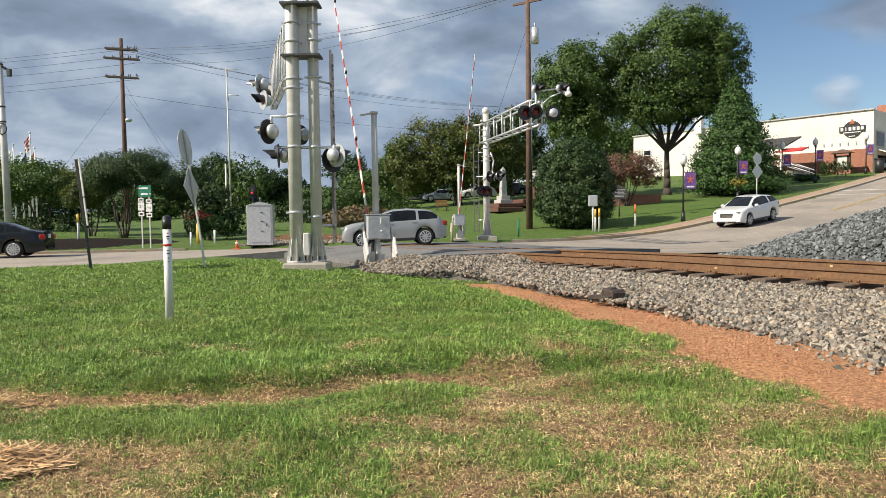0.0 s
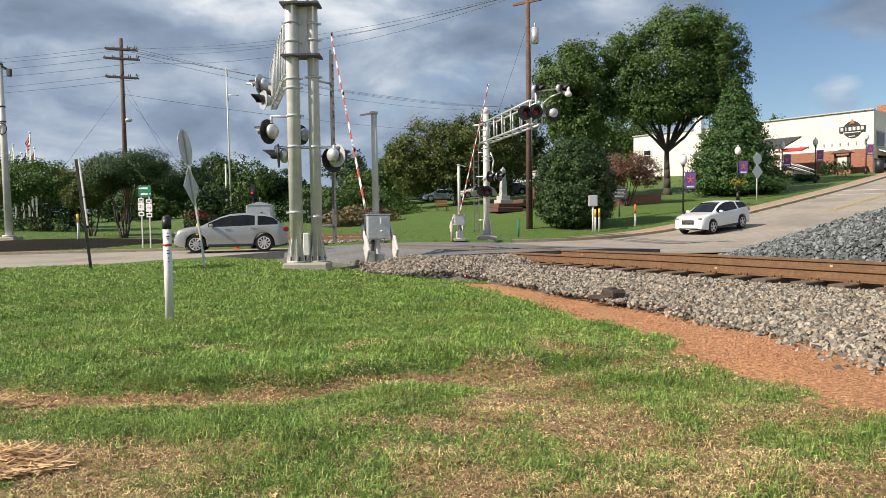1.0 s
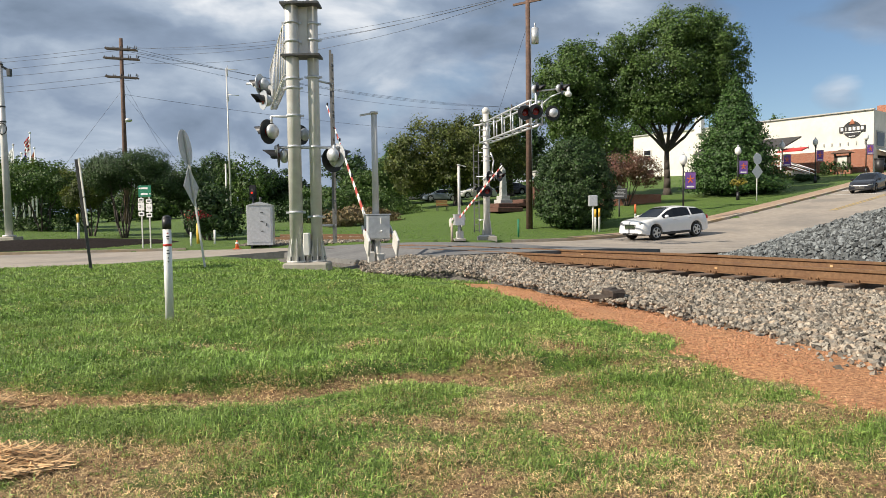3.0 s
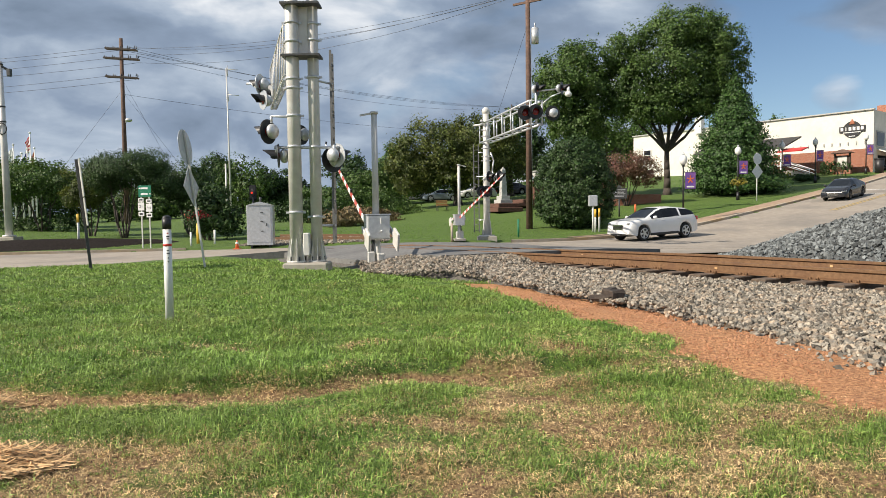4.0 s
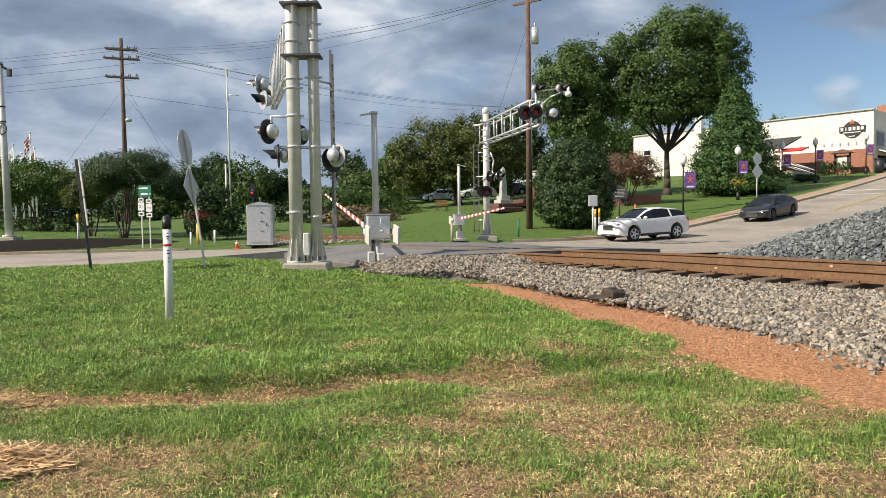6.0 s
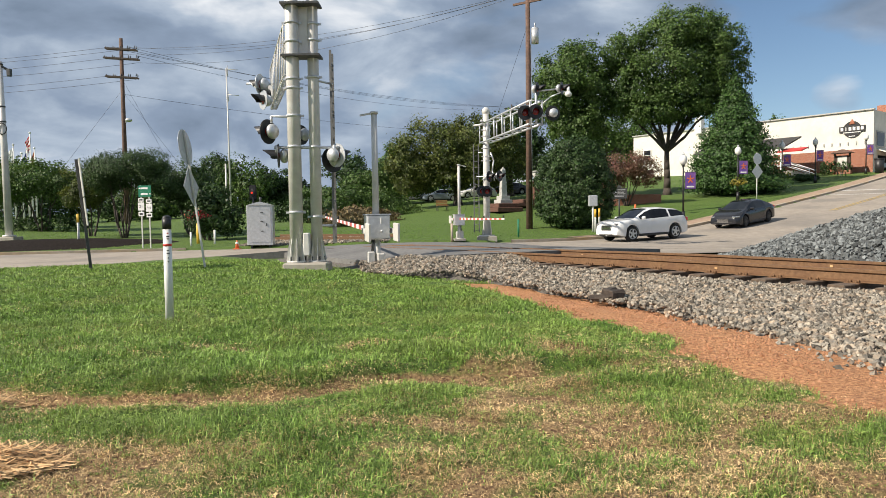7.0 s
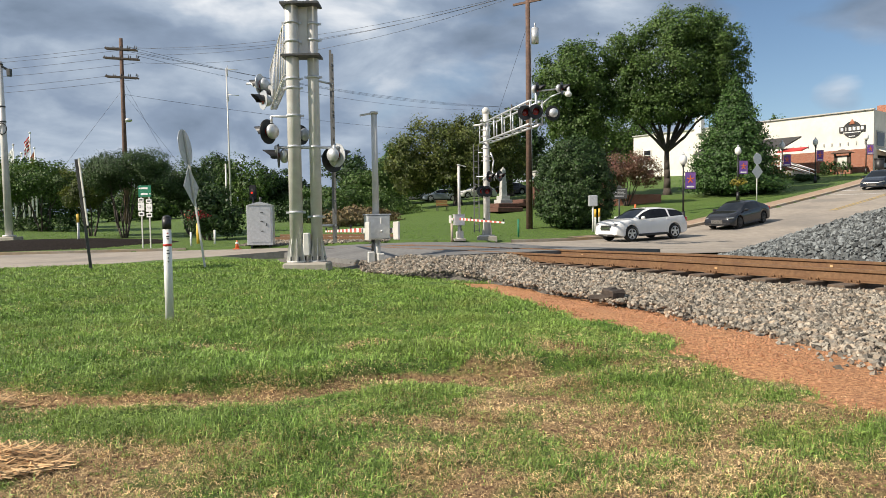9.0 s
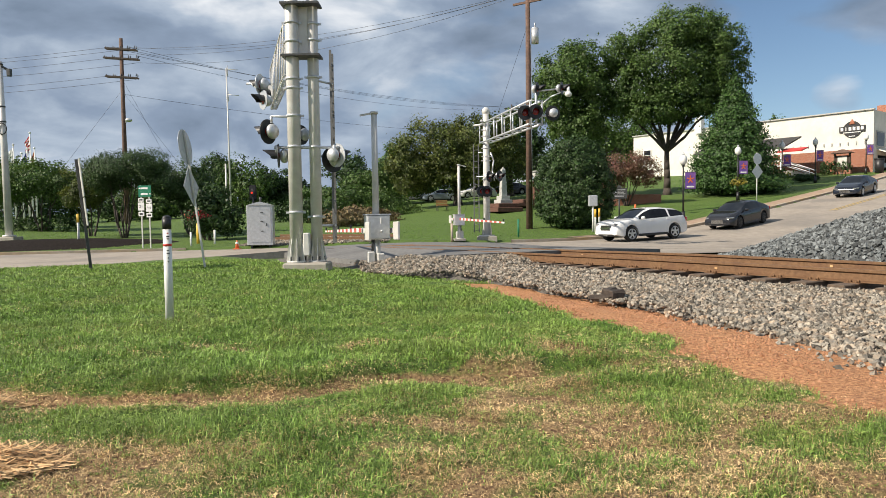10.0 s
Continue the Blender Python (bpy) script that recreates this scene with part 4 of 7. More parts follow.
def build_far_tower():
    X, Y = 2.18, 33.6
    Z = lz(X, Y)
    t = empty("cantilever_signal", pose(X, Y, Z), "grey single-pole railway cantilever signal over the road", "railway signal")
    bm = B()
    box(bm, (0, 0, 0.05), (0.95, 0.8, 0.3), bevel=0.03)
    part("foundation", bm, M_SIDEWALK2, t, "pale concrete foundation block")
    bm = B()
    rod(bm, (0, 0, 0.2), (0, 0, 6.3), 0.17, 0.15, n=22)
    ball(bm, (0, 0, 6.3), 0.2, 14)
    part("pole", bm, M_GALV, t)
    bm = B()
    for k in range(4):
        an = radians(45 + 90 * k)
        rod(bm, (0.30 * math.cos(an), 0.30 * math.sin(an), 0.2), (0.15 * math.cos(an), 0.15 * math.sin(an), 1.3), 0.035, 0.02, n=6)
    rod(bm, (0, 0, 0.2), (0, 0, 0.26), 0.4, n=16)
    part("gusset", bm, M_GALV, t)
    for z in (3.9, 4.1, 4.5, 5.1, 5.4, 2.6, 3.0):
        bm = B()
        band(bm, 0, 0, z, 0.165)
        part("clamp_band", bm, M_ALU, t)
    h = Vector((0.225, -0.974)).normalized()
    a0 = Vector((-0.05, 0.3))
    truss(t, a0, a0 + h * 7.1, 4.70 - Z, 5.60 - Z, 0.5, 6, (h.y, -h.x), M_ALU, 0.045)
    bm = B()
    rod(bm, (-0.6, 0.1, 5.55 - Z), (0.2, 0.0, 5.6 - Z), 0.05, n=8)
    rod(bm, (-0.3, -1.1, 5.62 - Z), (0.1, 0.5, 5.62 - Z), 0.05, n=8)
    part("stub_arm", bm, M_GALV, t)
    e = a0 + h * 7.1
    bm = B()
    rod(bm, (e.x, e.y, 4.7 - Z), (e.x, e.y, 6.2 - Z), 0.05, n=8)
    rod(bm, (e.x - 0.15, e.y, 5.95 - Z), (e.x + 1.0, e.y, 6.05 - Z), 0.03, n=8)
    rod(bm, (e.x - 0.6, e.y, 5.0 - Z), (e.x + 0.8, e.y, 5.0 - Z), 0.03, n=8)
    part("lamp_bracket", bm, M_ALU, t)
    flasher(t, face_dir(e.x - 0.45, e.y - 0.1, 5.12 - Z, 0.10, -0.99), r=0.29)
    flasher(t, face_dir(e.x - 0.05, e.y - 0.2, 5.14 - Z, 0.10, -0.99), r=0.29)
    flasher(t, face_dir(e.x + 0.05, e.y, 6.05 - Z, 0.9, -0.4), r=0.27)
    flasher(t, face_dir(e.x + 1.0, e.y, 6.07 - Z, 0.9, -0.4), r=0.25)
    flasher(t, face_dir(e.x + 0.65, e.y, 5.10 - Z, -0.15, 0.98), r=0.29)
    for px, pz, fx in ((0.12, 2.36, 0.8), (0.62, 2.38, 0.8), (-0.25, 1.66, 0.1), (0.0, 1.64, 0.1)):
        flasher(t, face_dir(px, -0.3, pz + 0.75, fx, -0.6), r=0.27)
    bm = B()
    rod(bm, (-0.5, -0.2, 3.12), (0.8, -0.2, 3.12), 0.03, n=8)
    rod(bm, (-0.5, -0.2, 2.40), (0.3, -0.2, 2.40), 0.03, n=8)
    part("lamp_bracket", bm, M_ALU, t)
    for o in (-0.62, -0.38):
        bm = B()
        box(bm, (o, 0.0, 2.55), (0.05, 0.04, 4.3))
        part("ladder_rail", bm, M_LADDER, t, "grey aluminium ladder rail")
    for k in range(15):
        bm = B()
        rod(bm, (-0.62, 0, 0.5 + 0.28 * k), (-0.38, 0, 0.5 + 0.28 * k), 0.014, n=6)
        part("rung", bm, M_LADDER, t)
    for z in (1.0, 2.6, 4.3):
        bm = B()
        rod(bm, (-0.4, 0, z), (0, 0, z), 0.025, n=6)
        part("ladder_bracket", bm, M_ALU, t)
    bm = B()
    pts = [(0.2, -0.1, 4.3), (0.35, -0.15, 3.9), (0.28, -0.15, 3.4), (0.38, -0.2, 2.9)]
    for p, q in zip(pts, pts[1:]):
        rod(bm, p, q, 0.035, n=8)
    part("cable_loop", bm, M_ALU, t, "looped grey cable conduit")


build_far_tower()


# ---------------------------------------------------------------- poles, wires, signs
def wire(name, pts, r, label, parent=None, material=None):
    cu = bpy.data.curves.new(name, "CURVE")
    cu.dimensions, cu.bevel_depth, cu.bevel_resolution, cu.use_fill_caps = "3D", r, 1, True
    sp = cu.splines.new("POLY")
    sp.points.add(len(pts) - 1)
    for p, q in zip(sp.points, pts):
        p.co = (*q, 1)
    cu.materials.append(material or M_BLACK)
    o = new(name, cu)
    if parent:
        o.parent = parent
        return o
    return tagged(o, label, "cable")


def sagging(a, b, sag, n=16):
    a, b = Vector(a), Vector(b)
    return [a.lerp(b, k / n) - Vector((0, 0, sag * 4 * (k / n) * (1 - k / n))) for k in range(n + 1)]


def insulator(bm, p):
    rod(bm, p, Vector(p) + Vector((0, 0, 0.22)), 0.05, 0.035, n=8)


def build_utility_poles():
    # the pole by the park
    X, Y = 5.34, 42.0
    Z = lz(X, Y)
    t = empty("utility_pole", pose(X, Y, Z), "tall brown wooden utility pole with transformer and street light", "utility pole")
    bm = B()
    rod(bm, (0, 0, -0.3), (0, 0, 14.8), 0.20, 0.13, n=16)
    part("pole", bm, M_WOODPOLE, t)
    for z, a in ((13.75, 20), (14.15, 20)):
        bm = B()
        box(bm, (0, 0, z), (2.0, 0.11, 0.13), rot=Matrix.Rotation(radians(-35), 4, "Z"))
        part("crossarm", bm, M_WOODPOLE, t)
    bm = B()
    for k in (-0.75, -0.35, 0.35, 0.75):
        insulator(bm, (k * 0.82, -k * 0.57, 14.2))
    part("insulators", bm, M_DARK, t)
    bm = B()
    rod(bm, (0.42, -0.05, 11.25), (0.42, -0.05, 12.15), 0.22, n=18)
    ball(bm, (0.42, -0.05, 12.15), 0.22, 14, (1, 1, 0.4))
    rod(bm, (0.42, -0.05, 12.2), (0.42, -0.05, 12.5), 0.04, n=8)
    part("transformer", bm, M_ALU, t, "grey cylindrical transformer")
    bm = B()
    rod(bm, (0.18, -0.02, 0), (0.16, -0.02, 11.2), 0.035, n=8)
    part("conduit", bm, M_ALU, t)
    pts = [(0.1, 0, 6.6), (0.7, -0.1, 7.5), (1.3, -0.15, 8.0), (1.9, -0.2, 8.25), (2.35, -0.2, 8.3)]
    bm = B()
    for p, q in zip(pts, pts[1:]):
        rod(bm, p, q, 0.04, n=8)
    lamp = part("street_light_arm", bm, M_ALU, t, "curved metal street light arm")
    bm = B()
    ball(bm, (2.4, -0.2, 8.15), 0.22, 14, (1, 1, 0.8))
    rod(bm, (2.4, -0.2, 8.25), (2.4, -0.2, 8.6), 0.12, 0.07, n=12)
    part("globe", bm, M_WHITE, lamp, "pale street light globe")
    # the pole beyond the myrtles
    X, Y = -27.7, 60.0
    Z = lz(X, Y)
    t2 = empty("utility_pole", pose(X, Y, Z), "weathered wooden utility pole with several dark crossarms", "utility pole")
    top = 1.1 + (391 - 72) * 60 / 1207.0 - Z
    bm = B()
    rod(bm, (0, 0, -0.3), (0, 0, top), 0.22, 0.15, n=14)
    part("pole", bm, M_WOODPOLE, t2)
    for dz, w in ((0.95, 2.7), (1.75, 3.0), (3.35, 2.8)):
        for dy in (-0.16, 0.16):
            bm = B()
            box(bm, (0, dy, top - dz), (w, 0.1, 0.14), rot=Matrix.Rotation(radians(4), 4, "Y"))
            part("crossarm", bm, M_TIE, t2)
        bm = B()
        for k in range(5):
            insulator(bm, (-w / 2 + 0.1 + k * (w - 0.2) / 4, 0.16, top - dz + 0.05))
            insulator(bm, (-w / 2 + 0.1 + k * (w - 0.2) / 4, -0.16, top - dz + 0.05))
        part("insulators", bm, M_DARK, t2)
    bm = B()
    rod(bm, (0.1, 0, top - 7.3), (0.5, -0.3, top - 7.1), 0.05, n=8)
    ball(bm, (0.62, -0.4, top - 7.1), 0.25, 10, (1.2, 1, 0.7))
    part("street_light", bm, M_ALU, t2, "grey street light head")
    # small far pole
    X3, Y3 = 11.5, 112.0
    Z3 = lz(X3, Y3)
    t3 = empty("utility_pole", pose(X3, Y3, Z3), "dark wooden utility pole far behind the trees", "utility pole")
    bm = B()
    rod(bm, (0, 0, 0), (0, 0, 19.2 - Z3), 0.17, 0.13, n=10)
    part("pole", bm, M_TIE, t3)
    bm = B()
    box(bm, (0, 0, 18.6 - Z3), (2.4, 0.12, 0.15))
    part("crossarm", bm, M_TIE, t3)
    zt = Z + top
    a = Vector((-27.7, 60, 0))
    g = "overhead wires"
    for k, (dz, dx) in enumerate(((0.75, -1.2), (0.75, -0.4), (0.75, 0.6), (1.5, 1.3))):
        tagged(wire("overhead_wire", sagging((5.34 + (-0.6 + 0.4 * k), 42.0 + (0.4 - 0.28 * k), lz(5.34, 42.0) + 14.4), (-27.7 + dx, 60, zt - dz - 0.6 * (k % 2)), 1.1 + 0.12 * k), 0.011, "thin black overhead wire between utility poles"), group=g)
        tagged(wire("overhead_wire", sagging((-27.7 + dx, 60, zt - dz), (11.5 - 0.9 + 0.6 * k, 112, 18.8 - 0.35 * (k == 3)), 0.9 + 0.25 * k), 0.014, "thin black overhead wire between utility poles"), group=g)
    for k, (dz, dx) in enumerate(((0.75, -1.0), (0.95, 0.6), (1.7, -1.2), (2.15, 1.2), (3.2, -1.0), (3.55, 1.2))):
        tagged(wire("overhead_wire", sagging((-27.7 + dx, 60, zt - dz), (-75 + dx, 62, zt - dz - 0.9), 0.9), 0.013, "thin black overhead wire between utility poles"), group=g)
    tagged(wire("overhead_wire", sagging((-27.7, 60, zt - 4.8), (11.5, 112, 14.5), 0.8), 0.014, "thin black overhead wire between utility poles"), group=g)
    tagged(wire("overhead_wire", sagging((5.34, 42, lz(5.34, 42) + 14.4), (60, 30, 20), 0.5), 0.011, "thin black overhead wire between utility poles"), group=g)
    for dx, dz in ((-9, 4.4), (7, 3.5), (9, 4.6)):
        tagged(wire("guy_wire", [(-27.7, 60, zt - dz), (-27.7 + dx, 59, lz(-27.7 + dx, 59))], 0.009, "thin steel guy wire staying a pole"), group="guy wires")
    tagged(wire("guy_wire", [(5.34, 42, lz(5.34, 42) + 12.4), (1.2, 47, lz(1.2, 47))], 0.009, "thin steel guy wire staying a pole"), group="guy wires")


def post(name, x, y, h, r, material, label, lean=(0, 0), cap=None, cat="post", n=12, group=""):
    Z = lz(x, y)
    bm = B()
    rod(bm, (0, 0, -0.1), (lean[0], lean[1], h), r, r, n=n)
    o = part(name, bm, material)
    o.matrix_basis = pose(x, y, Z)
    tagged(o, label, cat, group)
    if cap:
        bm = B()
        c0 = Vector((lean[0], lean[1], h))
        rod(bm, c0 * (1 - cap[1] / h), c0 + Vector((0, 0, 0.012)), r * 1.06, n=n)
        part("cap", bm, cap[0], o, cap[2])
    return o


def build_marker():
    X, Y = -2.97, 7.35
    Z = lz(X, Y) - 0.02
    t = empty("pipeline_marker", pose(X, Y, Z), "white plastic marker post with black cap", "marker post")
    bm = B()
    rod(bm, (0, 0, -0.05), (0.0, 0, 1.04), 0.044, n=24)
    part("tube", bm, M_WHITE, t)
    bm = B()
    rod(bm, (0, 0, 1.03), (0, 0, 1.15), 0.047, n=24)
    ball(bm, (0, 0, 1.15), 0.047, 16, (1, 1, 0.6))
    part("cap", bm, M_BLACK, t, "black plastic cap")
    bm = B()
    rod(bm, (0, 0, 0.845), (0, 0, 0.872), 0.0455, n=24)
    part("band", bm, M_RED, t, "faded red band")
    for z, w, m in ((0.985, 0.016, M_RED), (0.95, 0.03, M_DARK), (0.925, 0.02, M_DARK), (0.80, 0.022, M_DARK), (0.77, 0.03, M_DARK), (0.72, 0.012, M_DARK), (0.68, 0.012, M_DARK)):
        bm = B()
        box(bm, (0.022, -0.0395, z), (w, 0.006, 0.012), rot=Matrix.Rotation(radians(28), 4, "Z"))
        part("printed_bar", bm, m, t)


def sign_plate(bm, kind, w, th=0.006):
    if kind == "round":
        rod(bm, (0, -th / 2, 0), (0, th / 2, 0), w / 2, n=36)
    elif kind == "diamond":
        box(bm, (0, 0, 0), (w, th, w), rot=Matrix.Rotation(radians(45), 4, "Y"), bevel=0.0)
    return bm


def build_signs():
    # back of a warning sign by the road, leaning
    X, Y = -5.42, 15.5
    Z = lz(X, Y)
    t = empty("railway_warning_sign", pose(X, Y, Z, -7.0, 0, 90), "grey back of a round and diamond sign, post leaning", "road sign")
    bm = B()
    box(bm, (0, 0, 1.55), (0.055, 0.035, 3.2))
    part("post", bm, M_GALV, t)
    bm = B()
    sign_plate(bm, "round", 0.80)
    o = part("round_plate", bm, M_ALU, t)
    o.matrix_basis = pose(0, 0.03, 2.78)
    bm = B()
    sign_plate(bm, "diamond", 0.66)
    o = part("diamond_plate", bm, M_ALU, t)
    o.matrix_basis = pose(0, 0.03, 1.88)
    # sign seen on edge
    X, Y = -7.65, 14.8
    t = empty("road_sign", pose(X, Y, lz(X, Y), -5.0, 0, 119.5), "grey road sign on a leaning post, seen on edge", "road sign")
    bm = B()
    box(bm, (0, 0, 1.2), (0.05, 0.06, 2.5))
    part("post", bm, M_DARK, t)
    for z, w, h in ((2.05, 0.75, 0.8), (1.32, 0.6, 0.6)):
        bm = B()
        box(bm, (0, -0.05, z), (w, 0.02, h), bevel=0.004)
        part("plate", bm, M_GALV, t)
    # the same pair of plates up the hill
    X, Y = 22.99, 50.0
    Z = lz(X, Y)
    t = empty("railway_warning_sign", pose(X, Y, Z, 0, 0, 25), "pale back of a round and diamond road sign", "road sign")
    bm = B()
    rod(bm, (0, 0, 0), (0, 0, 3.5), 0.04, n=8)
    part("post", bm, M_WHITE, t)
    bm = B()
    sign_plate(bm, "round", 0.84)
    part("round_plate", bm, M_ALU, t).matrix_basis = pose(0, -0.05, 3.05)
    bm = B()
    sign_plate(bm, "diamond", 0.80)
    part("diamond_plate", bm, M_ALU, t).matrix_basis = pose(0, -0.05, 2.12)
    # route signs on two posts
    X, Y = -13.55, 31.0
    Z = lz(X, Y)
    t = empty("route_sign", pose(X, Y, Z, 0, 0, -8), "green destination sign with two white route shields below", "road sign")
    for dx in (-0.12, 0.27):
        bm = B()
        box(bm, (dx, 0.03, 1.4), (0.05, 0.04, 2.9))
        part("post", bm, M_GALV, t)
    for z in (2.72, 2.46):
        bm = B()
        box(bm, (0.08, 0, z), (0.62, 0.012, 0.25), bevel=0.003)
        p = part("destination_plate", bm, M_SIGN_GREEN, t, "green sign plate")
        bm = B()
        box(bm, (0.06, -0.009, z), (0.34, 0.006, 0.08))
        part("lettering_bar", bm, M_WHITE, p)
        bm = B()
        box(bm, (-0.17 if z > 2.6 else 0.33, -0.009, z), (0.07, 0.006, 0.05))
        part("arrow_bar", bm, M_WHITE, p)
    for dx, num in ((-0.12, "21"), (0.27, "160")):
        for z, w, h in ((2.20, 0.26, 0.16), (1.90, 0.30, 0.36), (1.56, 0.28, 0.20)):
            bm = B()
            box(bm, (dx, 0, z - (0.06 if dx > 0 else 0)), (w, 0.012, h), bevel=0.003)
            pl = part("shield_plate", bm, M_WHITE, t, "white route plate")
            if h > 0.3:
                cu = bpy.data.curves.new("route_number", "FONT")
                cu.body, cu.size, cu.align_x, cu.align_y, cu.extrude = num, 0.19 if len(num) == 2 else 0.13, "CENTER", "CENTER", 0.002
                cu.materials.append(M_BLACK)
                o = new("route_number", cu)
                o.parent = pl
                o.matrix_basis = pose(dx, -0.009, z - (0.06 if dx > 0 else 0), 90, 0, 0)
            else:
                bm = B()
                box(bm, (dx, -0.009, z - (0.06 if dx > 0 else 0)), (w * 0.6, 0.006, h * 0.35))
                part("lettering_bar", bm, M_BLACK, pl)


M_SIGN_GREEN = mat("sign_green", (0.01, 0.15, 0.085), (0.015, 0.18, 0.10), 6, 0.4, 0.0)
M_FLAG_RED = mat("flag_red", (0.5, 0.04, 0.05), (0.6, 0.06, 0.07), 6, 0.8, 0.0)
M_FLAG_BLUE = mat("flag_blue", (0.02, 0.035, 0.16), (0.03, 0.05, 0.22), 6, 0.8, 0.0)


FLAGS = []


def build_posts():
    # steel pole at the far kerb with a stay
    X, Y = -23.5, 37.0
    Z = lz(X, Y)
    t = empty("steel_pole", pose(X, Y, Z, 0, -0.8, 0), "tall tapered grey steel pole on a concrete base", "pole")
    bm = B()
    rod(bm, (0, 0, 0.1), (0, 0, 9.6), 0.20, 0.13, n=18)
    part("pole", bm, M_GALV, t)
    bm = B()
    box(bm, (0, 0, 0.05), (1.0, 0.9, 0.3), bevel=0.03)
    part("base", bm, M_SIDEWALK2, t, "concrete base")
    bm = B()
    rod(bm, (0, 0, 0.2), (0, 0, 0.3), 0.33, n=12)
    part("flange", bm, M_GALV, t)
    for z in (9.45, 7.2, 6.4):
        bm = B()
        rod(bm, (0, 0, z - 0.04), (0, 0, z + 0.04), 0.17, n=16)
        part("band", bm, M_DARK, t)
    bm = B()
    rod(bm, (0, 0, 9.4), (0.45, 0, 9.15), 0.06, n=8)
    box(bm, (0.5, 0, 9.0), (0.22, 0.2, 0.4), bevel=0.03)
    part("camera_box", bm, M_DARK, t)
    bm = B()
    for k in range(12):
        a, b = 2 * math.pi * k / 12, 2 * math.pi * (k + 1) / 12
        rod(bm, (0.05 + 0.26 * math.cos(a), -0.2, 6.0 + 0.3 * math.sin(a)), (0.05 + 0.26 * math.cos(b), -0.2, 6.0 + 0.3 * math.sin(b)), 0.03, n=5)
    part("cable_coil", bm, M_BLACK, t, "coil of black cable")
    # thin aerial mast
    X, Y = -18.54, 60.0
    Z = lz(X, Y)
    t = empty("aerial_mast", pose(X, Y, Z, 0, -0.4, 0), "thin grey aerial mast with small antennas", "mast")
    bm = B()
    rod(bm, (0, 0, 0), (0, 0, 14.3 - Z), 0.09, 0.05, n=8)
    rod(bm, (-0.35, 0, 0), (-0.35, 0, 6.0 - Z), 0.08, 0.07, n=8)
    part("mast", bm, M_GALV, t)
    for z in (14.2, 12.0):
        bm = B()
        rod(bm, (0, 0, z - Z), (1.0, 0, z - 0.1 - Z), 0.03, n=6)
        rod(bm, (0.1, 0, z - 0.6 - Z), (0.1, 0, z + 0.3 - Z), 0.03, n=6)
        part("antenna", bm, M_GALV, t)
    # relay cabinet
    X, Y = -8.42, 30.75 + 0.9
    Z = lz(X, Y)
    t = empty("relay_cabinet", pose(X, Y, Z - 0.06, 0, 0, 8), "pale grey metal railway relay cabinet with shut door", "cabinet")
    bm = B()
    box(bm, (0, 0, 1.03), (1.16, 0.9, 1.84), bevel=0.015)
    body = part("body", bm, M_ALU, t)
    bm = B()
    vs = [bm.verts.new(v) for v in ((-0.58, -0.5, 1.94), (0.58, -0.5, 1.94), (0.58, 0.5, 1.94), (-0.58, 0.5, 1.94), (0, -0.5, 2.10), (0, 0.5, 2.10))]
    for f in ((0, 1, 4), (2, 3, 5), (1, 2, 5, 4), (3, 0, 4, 5), (3, 2, 1, 0)):
        bm.faces.new([vs[i] for i in f])
    part("roof", bm, M_ALU, t, "low pitched metal roof")
    bm = B()
    box(bm, (0.05, -0.46, 1.05), (0.88, 0.02, 1.6), bevel=0.006)
    d = part("door", bm, M_ALU, t)
    bm = B()
    for z in (1.6, 1.2, 0.75):
        box(bm, (0.1, -0.48, z), (0.12, 0.03, 0.03))
    box(bm, (0.3, -0.48, 1.05), (0.04, 0.04, 0.12))
    part("latch", bm, M_DARK, d)
    for dx in (-0.4, 0.4):
        for dy in (-0.3, 0.3):
            bm = B()
            box(bm, (dx, dy, 0.06), (0.08, 0.08, 0.24))
            part("foot", bm, M_DARK, t)
    bm = B()
    rod(bm, (0, 0, 2.1), (0, 0, 2.32), 0.05, n=8)
    rod(bm, (-0.6, 0.1, 0.1), (-0.6, 0.1, 1.9), 0.04, n=8)
    part("conduit", bm, M_DARK, t)
    # bollards, small posts, cone
    post("white_post", -12.0, 32.5, 0.65, 0.05, M_WHITE, "short white plastic marker post on the grass", group="marker posts")
    post("white_post", -11.2, 33.5, 0.7, 0.05, M_WHITE, "short white plastic marker post by the track", group="marker posts")
    post("marker_post", -18.15, 34.0, 1.5, 0.055, M_WHITE, "white marker post with yellow top on mulch", cap=(M_YELLOW, 0.42, "yellow top"), group="marker posts")
    post("marker_post", -12.2, 34.0, 1.0, 0.07, M_YELLOW, "flat yellow marker post on the grass", group="marker posts")
    post("marker_post", 11.35, 40.2, 1.3, 0.055, M_WHITE, "white marker post with orange top on the verge", cap=(M_ORANGE, 0.55, "orange top"), group="marker posts")
    post("marker_post", 4.04, 36.4, 0.95, 0.05, M_SIGN_GREEN, "dark green marker post on the grass", group="marker posts")
    for dx, dy in ((0.05, -0.2), (0.32, 0)):
        post("marker_post", 8.52 + dx, 38.5 + dy, 1.3, 0.05, M_WHITE, "white marker post with yellow top", cap=(M_YELLOW, 0.45, "yellow top"), group="marker posts")
    post("marker_post", 0.44, 32.75, 0.8, 0.06, M_KERB, "faded yellow post beside the crossing gate", group="marker posts")
    X, Y = 8.52, 38.7
    t = empty("meter_box", pose(X, Y, lz(X, Y)), "pale grey utility box on a post", "utility box")
    bm = B()
    rod(bm, (0, 0, 0), (0, 0, 1.5), 0.05, n=8)
    part("post", bm, M_WHITE, t)
    bm = B()
    box(bm, (0, 0, 1.75), (0.5, 0.22, 0.62), bevel=0.03)
    part("box", bm, M_ALU, t)
    X, Y = -9.3, 30.8
